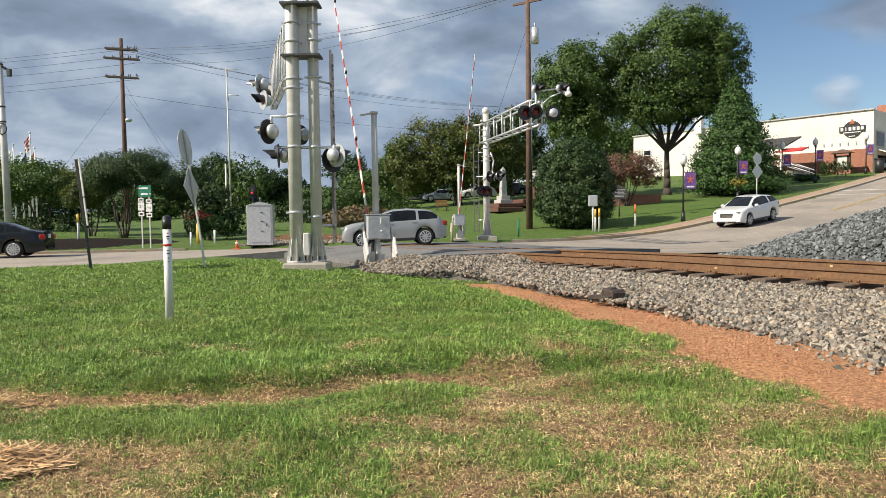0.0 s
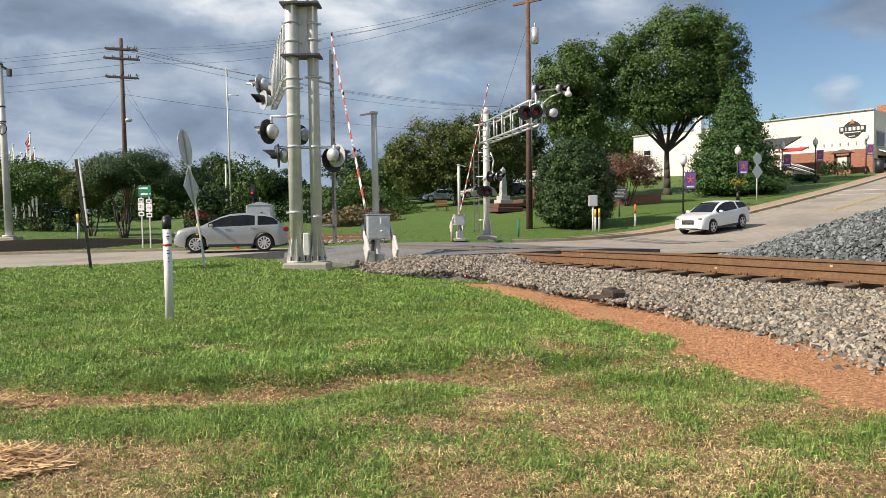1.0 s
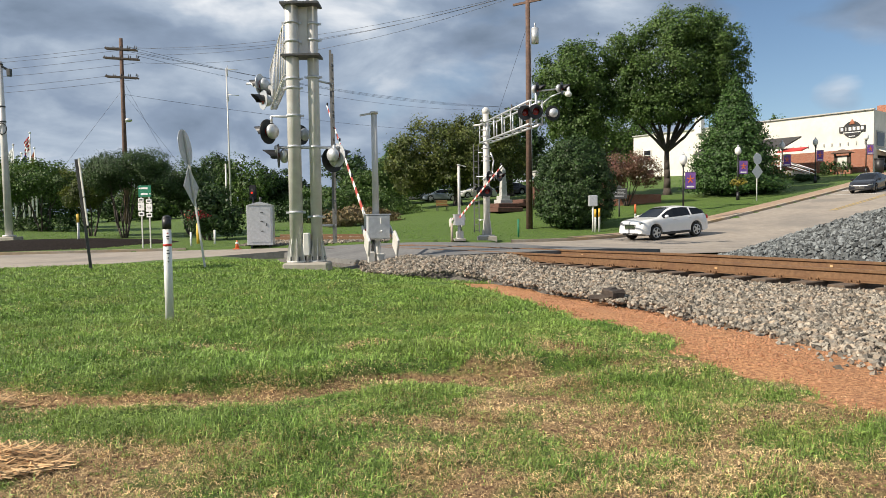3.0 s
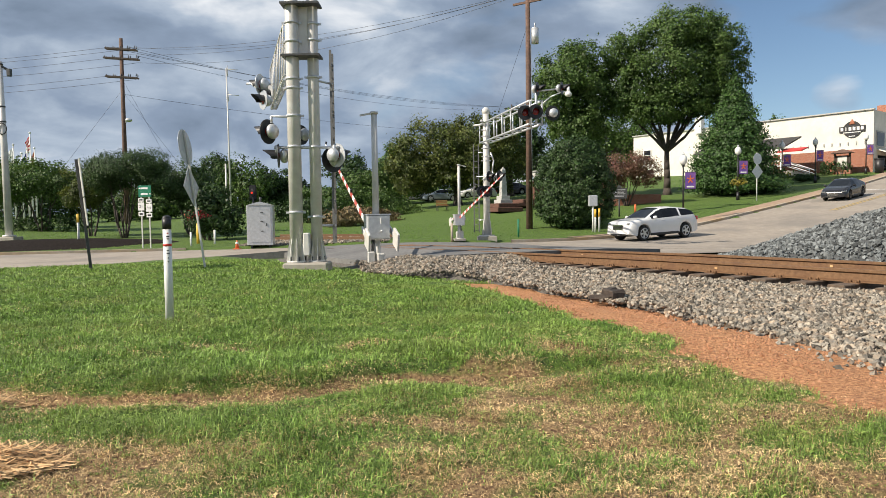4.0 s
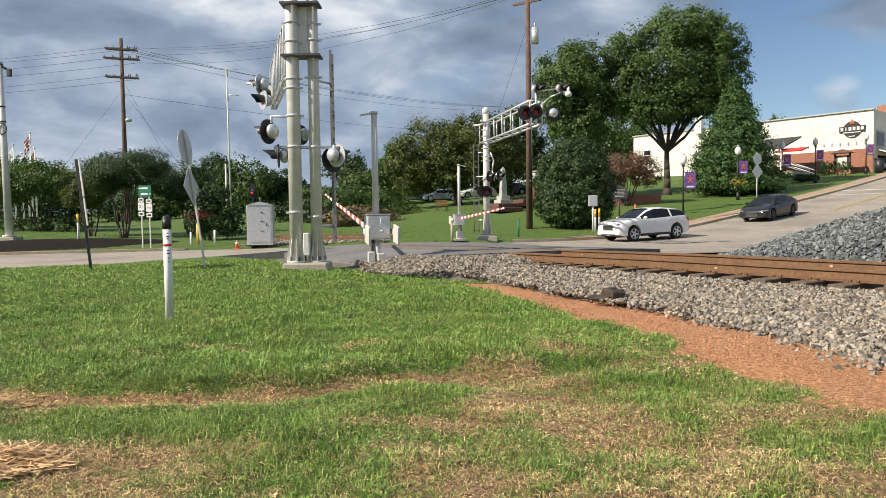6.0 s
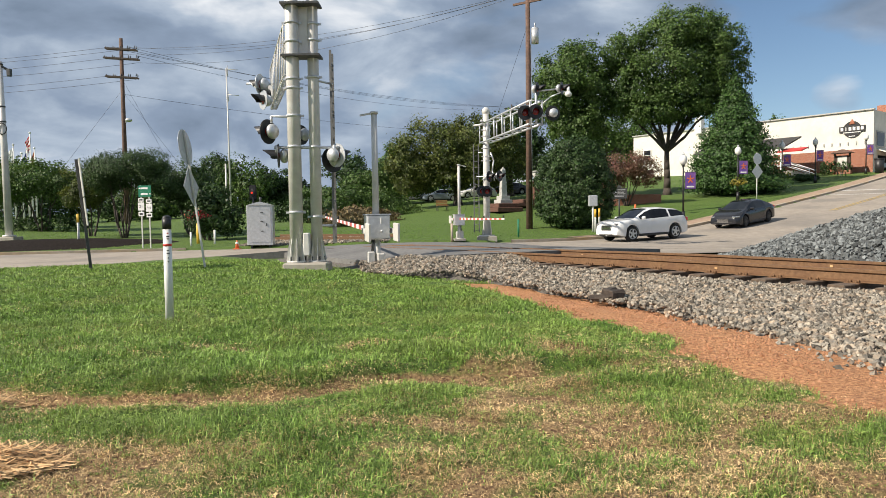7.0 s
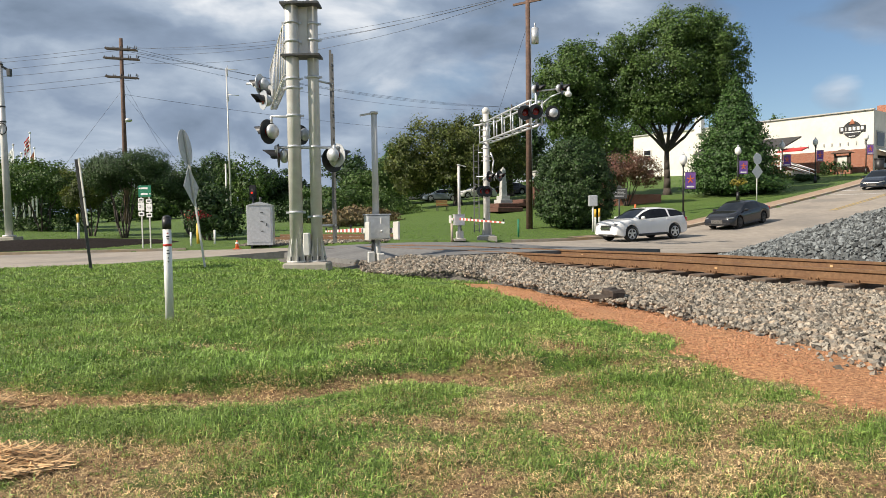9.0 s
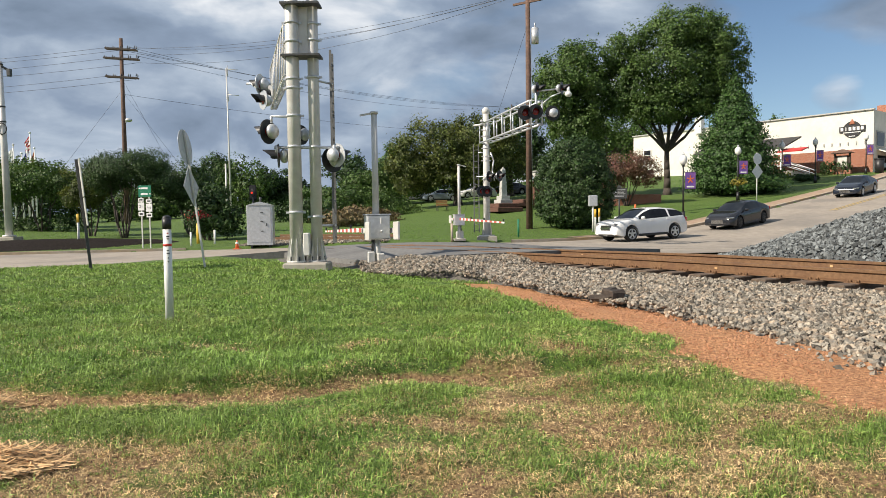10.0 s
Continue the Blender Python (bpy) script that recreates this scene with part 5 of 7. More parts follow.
    t = empty("traffic_cone", pose(X, Y, rz(X, Y) + 0.002), "small orange traffic cone with white band", "traffic cone")
    bm = B()
    rod(bm, (0, 0, 0.03), (0, 0, 0.40), 0.10, 0.03, n=14)
    part("cone", bm, M_ORANGE, t)
    bm = B()
    rod(bm, (0, 0, 0.24), (0, 0, 0.33), 0.074, 0.057, n=14)
    part("band", bm, M_WHITE, t)
    bm = B()
    box(bm, (0, 0, 0.02), (0.3, 0.3, 0.04), bevel=0.008)
    part("base", bm, M_ORANGE, t)
    # flagpoles
    for px, h, d in ((28, 0, 0), (42, -1.2, 1), (52, -0.6, 2), (58, 1.6, 0), (65, -0.5, 3)):
        dist = 95.0
        X = (px - 784 + 3) / 1207 * dist
        Z = lz(X, dist)
        t = empty("flagpole", pose(X, dist, Z), "white flagpole with a hanging flag", "flagpole", group="flagpoles")
        H = 10.7 + h - Z + 1.1
        bm = B()
        rod(bm, (0, 0, 0), (0, 0, H), 0.13, 0.08, n=8)
        ball(bm, (0, 0, H + 0.1), 0.16, 8)
        part("pole", bm, M_WHITE, t)
        if px in (28, 52, 58, 65):
            rows = {28: [M_WHITE] * 5, 52: [M_FLAG_BLUE] * 5, 58: [M_FLAG_RED, M_WHITE] * 4, 65: [M_BRICK] * 4}[px]
            n = len(rows)
            for k, m in enumerate(rows):
                bm = B()
                w = 0.75 if px == 58 else (0.9 if px == 28 else 0.55)
                for i in range(4):
                    a, b = -w * i / 4, -w * (i + 1) / 4
                    fy = [0.12 * math.sin(3 * (i + j) + k) for j in (0, 1)]
                    dr = [0.9 * ((i + j) / 4) ** 1.3 for j in (0, 1)]
                    z0_, z1_ = H - 0.3 - k * 2.1 / n, H - 0.3 - (k + 1) * 2.1 / n
                    q = [(a, fy[0], z0_ - dr[0]), (b, fy[1], z0_ - dr[1]), (b, fy[1], z1_ - dr[1]), (a, fy[0], z1_ - dr[0])]
                    v = [bm.verts.new(p) for p in q] + [bm.verts.new(Vector(p) + Vector((0, 0.03, 0))) for p in q]
                    for f in ((0, 1, 2, 3), (7, 6, 5, 4), (0, 3, 7, 4), (1, 5, 6, 2), (0, 4, 5, 1), (3, 2, 6, 7)):
                        bm.faces.new([v[j] for j in f])
                FLAGS.append(part("flag_stripe" if px == 58 else "flag_fold", bm, m, t))


def build_rail_signal():
    X, Y = -11.9, 43.0
    t = empty("block_signal", pose(X, Y, lz(X, Y)), "dark railway block signal on a mast, red lamp lit", "railway signal")
    bm = B()
    rod(bm, (0, 0, -0.1), (0, 0, 2.6), 0.07, n=10)
    part("mast", bm, M_DARK, t)
    bm = B()
    box(bm, (0, 0, 2.40), (0.46, 0.08, 0.95), bevel=0.06)
    part("target", bm, M_BLACK, t, "black signal target")
    bm = B()
    rod(bm, (0, -0.05, 2.38), (0, -0.22, 2.38), 0.15, n=16)
    part("hood", bm, M_BLACK, t)
    bm = B()
    ball(bm, (0, -0.225, 2.38), 0.07, 12, (1, 0.3, 1))
    part("lens", bm, M_SIGNAL_RED, t, "lit red lens")


M_SIGNAL_RED = mat("signal_red", (0.5, 0.02, 0.01), (0.6, 0.03, 0.015), 20, 0.2, 0.0, emit=(1.0, 0.06, 0.03, 0.5))
build_utility_poles()
build_rail_signal()
build_marker()
build_signs()
build_posts()


# ---------------------------------------------------------------- street lamps, monument, park things
def build_lamps():
    spots = [(14.45, 41.0, 1), (22.3, 51.6, 1), (28.6, 57.6, 1), (33.9, 62.2, 1), (42.9, 69.3, 0)]
    first = None
    for X, Y, flag in spots:
        Z = lz(X, Y)
        if first is None:
            t = empty("street_lamp", pose(X, Y, Z), "black cast-iron street lamp with white globe and purple banner", "street lamp", group="street lamps")
            bm = B()
            rod(bm, (0, 0, 0), (0, 0, 0.6), 0.14, 0.09, n=14)
            rod(bm, (0, 0, 0.6), (0, 0, 3.3), 0.055, 0.045, n=12)
            rod(bm, (0, 0, 3.25), (0, 0, 3.4), 0.05, 0.12, n=12)
            part("post", bm, M_BLACK, t)
            bm = B()
            ball(bm, (0, 0, 3.68), 0.24, 14, (1, 1, 1.3))
            part("globe", bm, M_WHITE, t, "white acorn globe")
            bm = B()
            rod(bm, (0, 0, 3.95), (0, 0, 4.15), 0.10, 0.02, n=10)
            part("finial", bm, M_ALU, t)
            for z in (2.95, 1.95):
                bm = B()
                rod(bm, (0, 0, z), (0.78, 0, z), 0.018, n=6)
                part("banner_arm", bm, M_BLACK, t)
            bm = B()
            box(bm, (0.42, 0, 2.45), (0.62, 0.02, 0.96))
            ban = part("banner", bm, M_BANNER, t, "purple banner with a bright star shape")
            bm = B()
            for k in range(5):
                a = radians(90 + 72 * k)
                box(bm, (0.42 + 0.1 * math.cos(a), -0.016, 2.52 + 0.13 * math.sin(a)), (0.07, 0.008, 0.22), rot=Matrix.Rotation(-a + radians(90), 4, "Y"))
            part("star", bm, M_ORANGE, ban)
            bm = B()
            box(bm, (0.42, -0.016, 2.08), (0.44, 0.008, 0.09))
            part("lettering_bar", bm, M_WHITE, ban)
            first = t
        else:
            t = copy_thing(first, pose(X, Y, Z))
    # hanging basket under two of the lamps
    for X, Y in ((22.3, 51.6), (28.6, 57.6)):
        leaf_cloud("hanging_basket", [((0, -0.1, 0), (0.55, 0.4, 0.35))], 260, 0.13, M_LEAF_GOLD, Matrix.Translation((X, Y, lz(X, Y) + 1.35)), "hanging basket of yellow-green trailing plants", "hanging plant", seed=3)


M_BANNER = mat("purple_banner", (0.10, 0.05, 0.26), (0.16, 0.08, 0.34), 3.0, 0.8, 0.0, c3=(0.3, 0.12, 0.3), scale3=2.0)
M_LEAF_GOLD = mat("gold_leaf", (0.16, 0.15, 0.02), (0.34, 0.26, 0.03), 0.8, 0.65, 0.0, rnd=0.5)


def leaves_mesh(name, C, N, size, rng, material):
    """Leaf blades: a bent quad at each point C, roughly facing N."""
    n = len(C)
    N = N + rng.normal(0, 0.55, (n, 3))
    N /= np.linalg.norm(N, axis=1)[:, None] + 1e-9
    R = rng.normal(0, 1, (n, 3))
    U = np.cross(N, R)
    U /= np.linalg.norm(U, axis=1)[:, None] + 1e-9
    V = np.cross(N, U)
    s = (size * rng.uniform(0.6, 1.4, n))[:, None]
    q = np.stack([C - U * s * 0.5, C + V * s * 0.32 + N * s * 0.1, C + U * s * 0.5, C - V * s * 0.32 + N * s * 0.1], 1)
    F = np.arange(n * 4, dtype=np.int32).reshape(n, 4)
    me = bpy.data.meshes.new(name)
    me.vertices.add(n * 4)
    me.vertices.foreach_set("co", q.astype(np.float32).ravel())
    me.loops.add(n * 4)
    me.loops.foreach_set("vertex_index", F.ravel())
    me.polygons.add(n)
    me.polygons.foreach_set("loop_start", np.arange(0, n * 4, 4, dtype=np.int32))
    me.update(calc_edges=True)
    me.materials.append(material)
    return me


def crown_points(blobs, n, rng, clumps=26, spread=0.16, shell=0.62):
    """Leaves in clumps through the outer half of several ellipsoids."""
    vol = np.array([b[1][0] * b[1][1] * b[1][2] for b in blobs]) ** 0.67
    out, nor = [], []
    for (c, r), w in zip(blobs, vol / vol.sum()):
        c, r = np.array(c, float), np.array(r, float)
        m = int(n * w)
        d = rng.normal(0, 1, (clumps, 3))
        d /= np.linalg.norm(d, axis=1)[:, None]
        rad = rng.uniform(shell, 1.0, clumps)[:, None]
        cc = d * rad
        k = rng.integers(0, clumps, m)
        p = cc[k] + np.clip(rng.normal(0, 1, (m, 3)), -1.7, 1.7) * spread * rng.uniform(0.5, 1.2, (m, 1))
        # a share scattered through the inside closes the crown
        inner = rng.random(m) < 0.18
        di = rng.normal(0, 1, (m, 3))
        di /= np.linalg.norm(di, axis=1)[:, None]
        p[inner] = (di * rng.uniform(0.2, 0.85, (m, 1)))[inner]
        out.append(c + p * r)
        q = p / (np.linalg.norm(p, axis=1)[:, None] + 1e-6)
        q[:, 2] += 0.25
        nor.append(q)
    return np.concatenate(out), np.concatenate(nor)


def leaf_cloud(name, blobs, n, size, material, m, label, category, seed=1, clumps=26, spread=0.16, shell=0.62, kind="", parent=None):
    rng = np.random.default_rng(seed)
    C, N = crown_points(blobs, n, rng, clumps, spread, shell)
    o = new(name, leaves_mesh(name, C, N, size, rng, material))
    o.matrix_basis = m
    if parent:
        o.parent = parent
        return o
    return tagged(o, label, category, kind=kind)


def limb(bm, a, b, r1, r2, rng, n=4, wob=0.08):
    a, b = Vector(a), Vector(b)
    pts = [a.lerp(b, k / n) + Vector(rng.normal(0, wob * (a - b).length / n, 3)) * (0 < k < n) for k in range(n + 1)]
    for k in range(n):
        rod(bm, pts[k], pts[k + 1], r1 + (r2 - r1) * k / n, r1 + (r2 - r1) * (k + 1) / n, n=8)
    return pts


def tree(x, y, trunk_h, r, blobs, n, size, leaf, label, seed=1, stems=1, clumps=40, spread=0.15, shell=0.6, group="", core=True, forks=5, name="tree"):
    """Tapered trunk with limbs into each mass of the crown; blobs are (centre, radii) over the foot of the tree."""
    rng = np.random.default_rng(seed)
    Z = lz(x, y)
    t = empty(name, pose(x, y, Z), label, "tree" if name == "tree" else name, group)
    bm = B()
    if stems == 1:
        pts = limb(bm, (0, 0, -0.2), (rng.normal(0, 0.1), rng.normal(0, 0.1), trunk_h), r * 1.25, r * 0.75, rng, 5, 0.02)
        rod(bm, (0, 0, -0.2), (0, 0, 0.5), r * 1.7, r * 1.2, n=10)
        for c, rr in blobs:
            limb(bm, pts[-1 if len(blobs) > 1 else -2], (c[0], c[1], c[2] + rr[2] * 0.2), r * 0.55, r * 0.12, rng)
        for k in range(forks):
            c, rr = blobs[k % len(blobs)]
            d = rng.normal(0, 0.5, 3)
            limb(bm, pts[-1], (c[0] + rr[0] * d[0], c[1] + rr[1] * d[1], c[2] + rr[2] * (0.1 + 0.4 * abs(d[2]))), r * 0.35, r * 0.08, rng)
    else:
        for k in range(stems):
            a = 2 * math.pi * k / stems
            c, rr = blobs[k % len(blobs)]
            limb(bm, (0.12 * math.cos(a), 0.12 * math.sin(a), -0.1), (rr[0] * 0.55 * math.cos(a), rr[1] * 0.55 * math.sin(a), max(trunk_h, c[2] - rr[2] * 0.3)), r, r * 0.4, rng)
    part("trunk", bm, M_BARK, t)
    leaf_cloud("crown", blobs, n, size, leaf, Matrix(), "", "", seed, clumps, spread, shell, parent=t)
    return t


def build_trees():
    # the great tree on the hill, its crown in several masses
    tree(19.9, 60.5, 3.8, 0.27, [((0.6, 0, 11.2), (5.4, 4.0, 4.6)), ((-3.2, 0, 9.6), (2.9, 3.0, 3.3)), ((3.8, 0, 10.2), (2.8, 3.0, 3.8)), ((0.4, 0, 8.3), (4.9, 3.5, 2.1)), ((-1.6, -1, 7.2), (2.8, 2.5, 1.6)), ((1.0, 0, 14.3), (3.6, 3, 2.3)), ((5.2, 0, 11.4), (2.2, 2.5, 2.8)), ((4.3, 0, 13.6), (2.2, 2.5, 2.0)), ((-3.9, 0, 12.2), (2.3, 2.5, 2.3)), ((5.0, 0, 8.4), (1.9, 2, 1.2)), ((-4.4, 0, 8.0), (2.0, 2.2, 1.3))],
         78000, 0.21, M_LEAF, "large spreading green shade tree with forked trunk", 11, clumps=70, spread=0.11)
    tree(12.3, 61.0, 4.0, 0.32, [((-0.9, 0, 11.2), (3.1, 3.5, 3.3)), ((1.0, 0, 9.2), (2.2, 3.0, 3.2)), ((-2.4, 0, 8.6), (2.0, 3, 2.6)), ((0, 0, 6.6), (2.8, 3, 2.0))],
         40000, 0.21, M_LEAF, "tall dark green shade tree behind the hedge", 12, clumps=50, spread=0.13)
    # conifer before the white building, tier upon tier
    blobs = []
    for k in range(12):
        q = k / 11
        blobs.append(((0, 0, 0.8 + 8.2 * q), (3.75 * (1 - q) ** 0.72 + 0.2, 3.2 * (1 - q) ** 0.72 + 0.2, 1.0)))
    tree(24.0, 56.2, 1.0, 0.25, blobs, 52000, 0.19, M_CONIFER, "dense dark green conical evergreen tree", 13, clumps=90, spread=0.15, shell=0.66, forks=0)
    # clipped egg-shaped evergreen
    tree(8.0, 41.5, 0.6, 0.15, [((0, 0, 2.5), (2.35, 2.3, 2.5)), ((0.1, 0, 3.6), (1.85, 1.8, 1.85)), ((0, 0, 1.3), (2.3, 2.2, 1.4))], 46000, 0.13, M_LEAF_DARK, "tall egg-shaped clipped evergreen shrub", 14, clumps=260, spread=0.07, shell=0.92, forks=0, name="shrub")
    # olive trees by the monument
    tree(1.5, 66.0, 2.4, 0.35, [((-2.4, 0, 5.0), (4.2, 4, 3.6)), ((1.9, 0, 5.9), (4.0, 4, 3.6)), ((4.2, 0, 4.2), (2.8, 3, 3.0)), ((-4.6, 0, 3.4), (2.4, 3, 2.6)), ((0, -1, 3.2), (4.0, 3, 2.0))],
         46000, 0.23, M_LEAF_OLIVE, "broad olive-green tree, its leaves yellowing", 15, clumps=70, spread=0.11)
    tree(7.4, 74.0, 3.0, 0.3, [((0, 0, 5.8), (3.6, 3, 3.6)), ((-2.4, 0, 4.8), (2.6, 3, 2.8))], 9000, 0.36, M_LEAF_DARK, "dark green tree behind the monument", 16)
    tree(-5.2, 78.0, 2.0, 0.3, [((0, 0, 3.5), (3.2, 3, 3.2)), ((2.4, 0, 2.6), (2.6, 2.6, 2.4))], 9000, 0.34, M_LEAF, "rounded green tree at the lawn's end", 17)
    # crape myrtles by the road
    tree(-18.0, 38.6, 1.3, 0.05, [((0, 0, 3.9), (1.9, 1.8, 1.2)), ((1.2, 0, 4.0), (1.5, 1.5, 1.0)), ((-0.9, 0, 3.5), (1.4, 1.4, 1.0)), ((1.9, 0, 3.3), (1.2, 1.2, 0.9))], 42000, 0.085, M_LEAF_DARK, "multi-stemmed crape myrtle with pale bare stems", 18, stems=9, clumps=50)
    tree(-20.8, 40.5, 1.2, 0.05, [((0, 0, 3.1), (1.5, 1.4, 1.3)), ((-0.5, 0, 2.4), (1.3, 1.2, 0.8))], 20000, 0.09, M_LEAF_OLIVE, "small crape myrtle with yellowing leaves", 19, stems=5, clumps=40)
    tree(-15.3, 41.5, 1.4, 0.05, [((0, 0, 3.0), (1.7, 1.6, 1.6)), ((0.6, 0, 2.2), (1.4, 1.3, 1.0))], 13000, 0.13, M_LEAF_DARK, "dark green crape myrtle on the lawn", 20, stems=6, clumps=40)
    tree(-27.0, 46.0, 1.3, 0.06, [((0, 0, 3.5), (2.4, 2.0, 1.4)), ((1.8, 0, 3.0), (1.6, 1.5, 1.1)), ((-2.0, 0, 3.2), (1.8, 1.5, 1.2))], 18000, 0.14, M_LEAF, "low branching green tree on the lawn", 21, stems=6, clumps=50)
    tree(-31.5, 50.0, 1.3, 0.06, [((0, 0, 3.4), (2.6, 2.0, 1.8))], 7000, 0.22, M_LEAF, "low branching green tree at the lawn's end", 22, stems=5)
    tree(-12.6, 36.5, 0.4, 0.03, [((0, 0, 1.2), (1.3, 1.1, 1.0)), ((0.4, 0, 2.1), (1.0, 0.9, 0.9)), ((1.2, 0, 1.0), (0.8, 0.8, 0.9))], 7000, 0.15, M_LEAF_DARK, "loose dark green shrub by the road", 23, stems=8, name="shrub")
    leaf_cloud("flowering_shrub", [((0, 0, 1.35), (0.75, 0.5, 0.3))], 170, 0.09, M_LEAF_RED, Matrix.Translation((-12.9, 35.6, lz(-12.9, 35.6))), "spray of deep red flowers on a shrub", "flowers", seed=4)
    # pink crape myrtle in front of the white wall
    tree(14.3, 53.0, 0.9, 0.05, [((0, 0, 3.1), (2.3, 1.8, 1.1)), ((-1.0, 0, 2.2), (1.4, 1.4, 1.0)), ((1.4, 0, 2.3), (1.3, 1.2, 0.9))], 15000, 0.12, M_LEAF_PINK, "flowering crape myrtle with faded pink blossom", 24, stems=7)
    # far woods
    rng = random.Random(9)
    k = 0
    for px, dist, top, wid, leaf in ((-60, 120, 300, 150, 0), (60, 110, 300, 120, 1), (130, 115, 296, 120, 0), (300, 120, 306, 90, 1), (345, 100, 300, 60, 0), (385, 98, 266, 80, 1), (430, 96, 272, 90, 0), (480, 98, 296, 70, 1), (520, 100, 310, 70, 1), (620, 92, 265, 90, 1), (585, 80, 330, 90, 0), (660, 80, 300, 80, 0), (630, 62, 350, 90, 0), (1075, 100, 205, 110, 0), (1140, 110, 215, 90, 0), (1368, 110, 200, 40, 0), (270, 100, 330, 80, 0), (210, 110, 318, 100, 1), (700, 90, 285, 60, 0), (740, 95, 300, 90, 1), (860, 100, 280, 110, 1), (960, 110, 250, 110, 1), (1020, 110, 240, 100, 1), (1300, 125, 240, 120, 1)):
        X = (px - 784) / 1207 * dist
        Z = lz(X, dist)
        H = 1.1 + (384 - (px - 784) * 0.014 - top) * dist / 1207 - Z
        W = wid / 1207 * dist
        bl = []
        for j in range(7):
            bl.append(((rng.uniform(-0.4, 0.4) * W, rng.uniform(-2, 2), H * rng.uniform(0.3, 0.72)), (W * rng.uniform(0.28, 0.42), W * 0.35, H * rng.uniform(0.22, 0.3))))
        bl.append(((0, 0, H * 0.72), (W * 0.34, W * 0.3, H * 0.27)))
        bl.append(((0, 0, H * 0.22), (W * 0.6, W * 0.3, H * 0.25)))
        tree(X, dist, H * 0.3, 0.3, bl, 6800, 0.0038 * dist, M_LEAF_DARK if leaf else M_LEAF, "tall green tree in the woods behind", 40 + k, group="far woods", forks=2)
        k += 1
    # brush along the railway
    for px, dist, w, h, m in ((600, 50, 3.5, 1.5, M_LEAF_DRY), (640, 54, 4.0, 1.4, M_LEAF_DRY), (560, 56, 4, 2.0, M_LEAF_DARK), (670, 60, 5, 2.2, M_LEAF), (500, 60, 6, 2.2, M_LEAF_DARK), (620, 60, 5, 3.0, M_LEAF)):
        X = (px - 784) / 1207 * dist
        leaf_cloud("brush", [((0, 0, h * 0.45), (w * 0.6, 1.5, h * 0.55)), ((w * 0.3, 0.3, h * 0.3), (w * 0.5, 1.2, h * 0.4))], 3500, 0.2, m, Matrix.Translation((X, dist, lz(X, dist))), "tangled brush growing along the railway", "brush", seed=int(px), kind="stuff")
    # clipped hedges
    for x0, y0, x1, y1, h, lab in ((-31, 47, -23.5, 45.5, 0.95, "low dark clipped hedge on the lawn"), (40.0, 72.3, 42.2, 70.6, 1.3, "clipped green hedge by the brick wall"), (33.0, 63.6, 36.2, 66.5, 0.6, "low grey-green planting along the pavement")):
        L = math.hypot(x1 - x0, y1 - y0)
        bl = [((L * (k + 0.5) / 6, 0, h * 0.5), (L / 9, 0.55, h * 0.55)) for k in range(6)]
        Zm = lz((x0 + x1) / 2, (y0 + y1) / 2)
        leaf_cloud("hedge", bl, 5000, 0.12, M_LEAF_DARK, Matrix.Translation((x0, y0, Zm)) @ Matrix.Rotation(math.atan2(y1 - y0, x1 - x0), 4, "Z"), lab, "hedge", seed=6, shell=0.85, spread=0.12)


M_LEAF_RED = mat("red_flowers", (0.22, 0.01, 0.015), (0.4, 0.03, 0.03), 2.0, 0.7, 0.0, rnd=0.4)
M_LEAF_DRY = mat("dry_brush", (0.12, 0.085, 0.04), (0.22, 0.17, 0.08), 0.8, 0.8, 0.0, rnd=0.5)


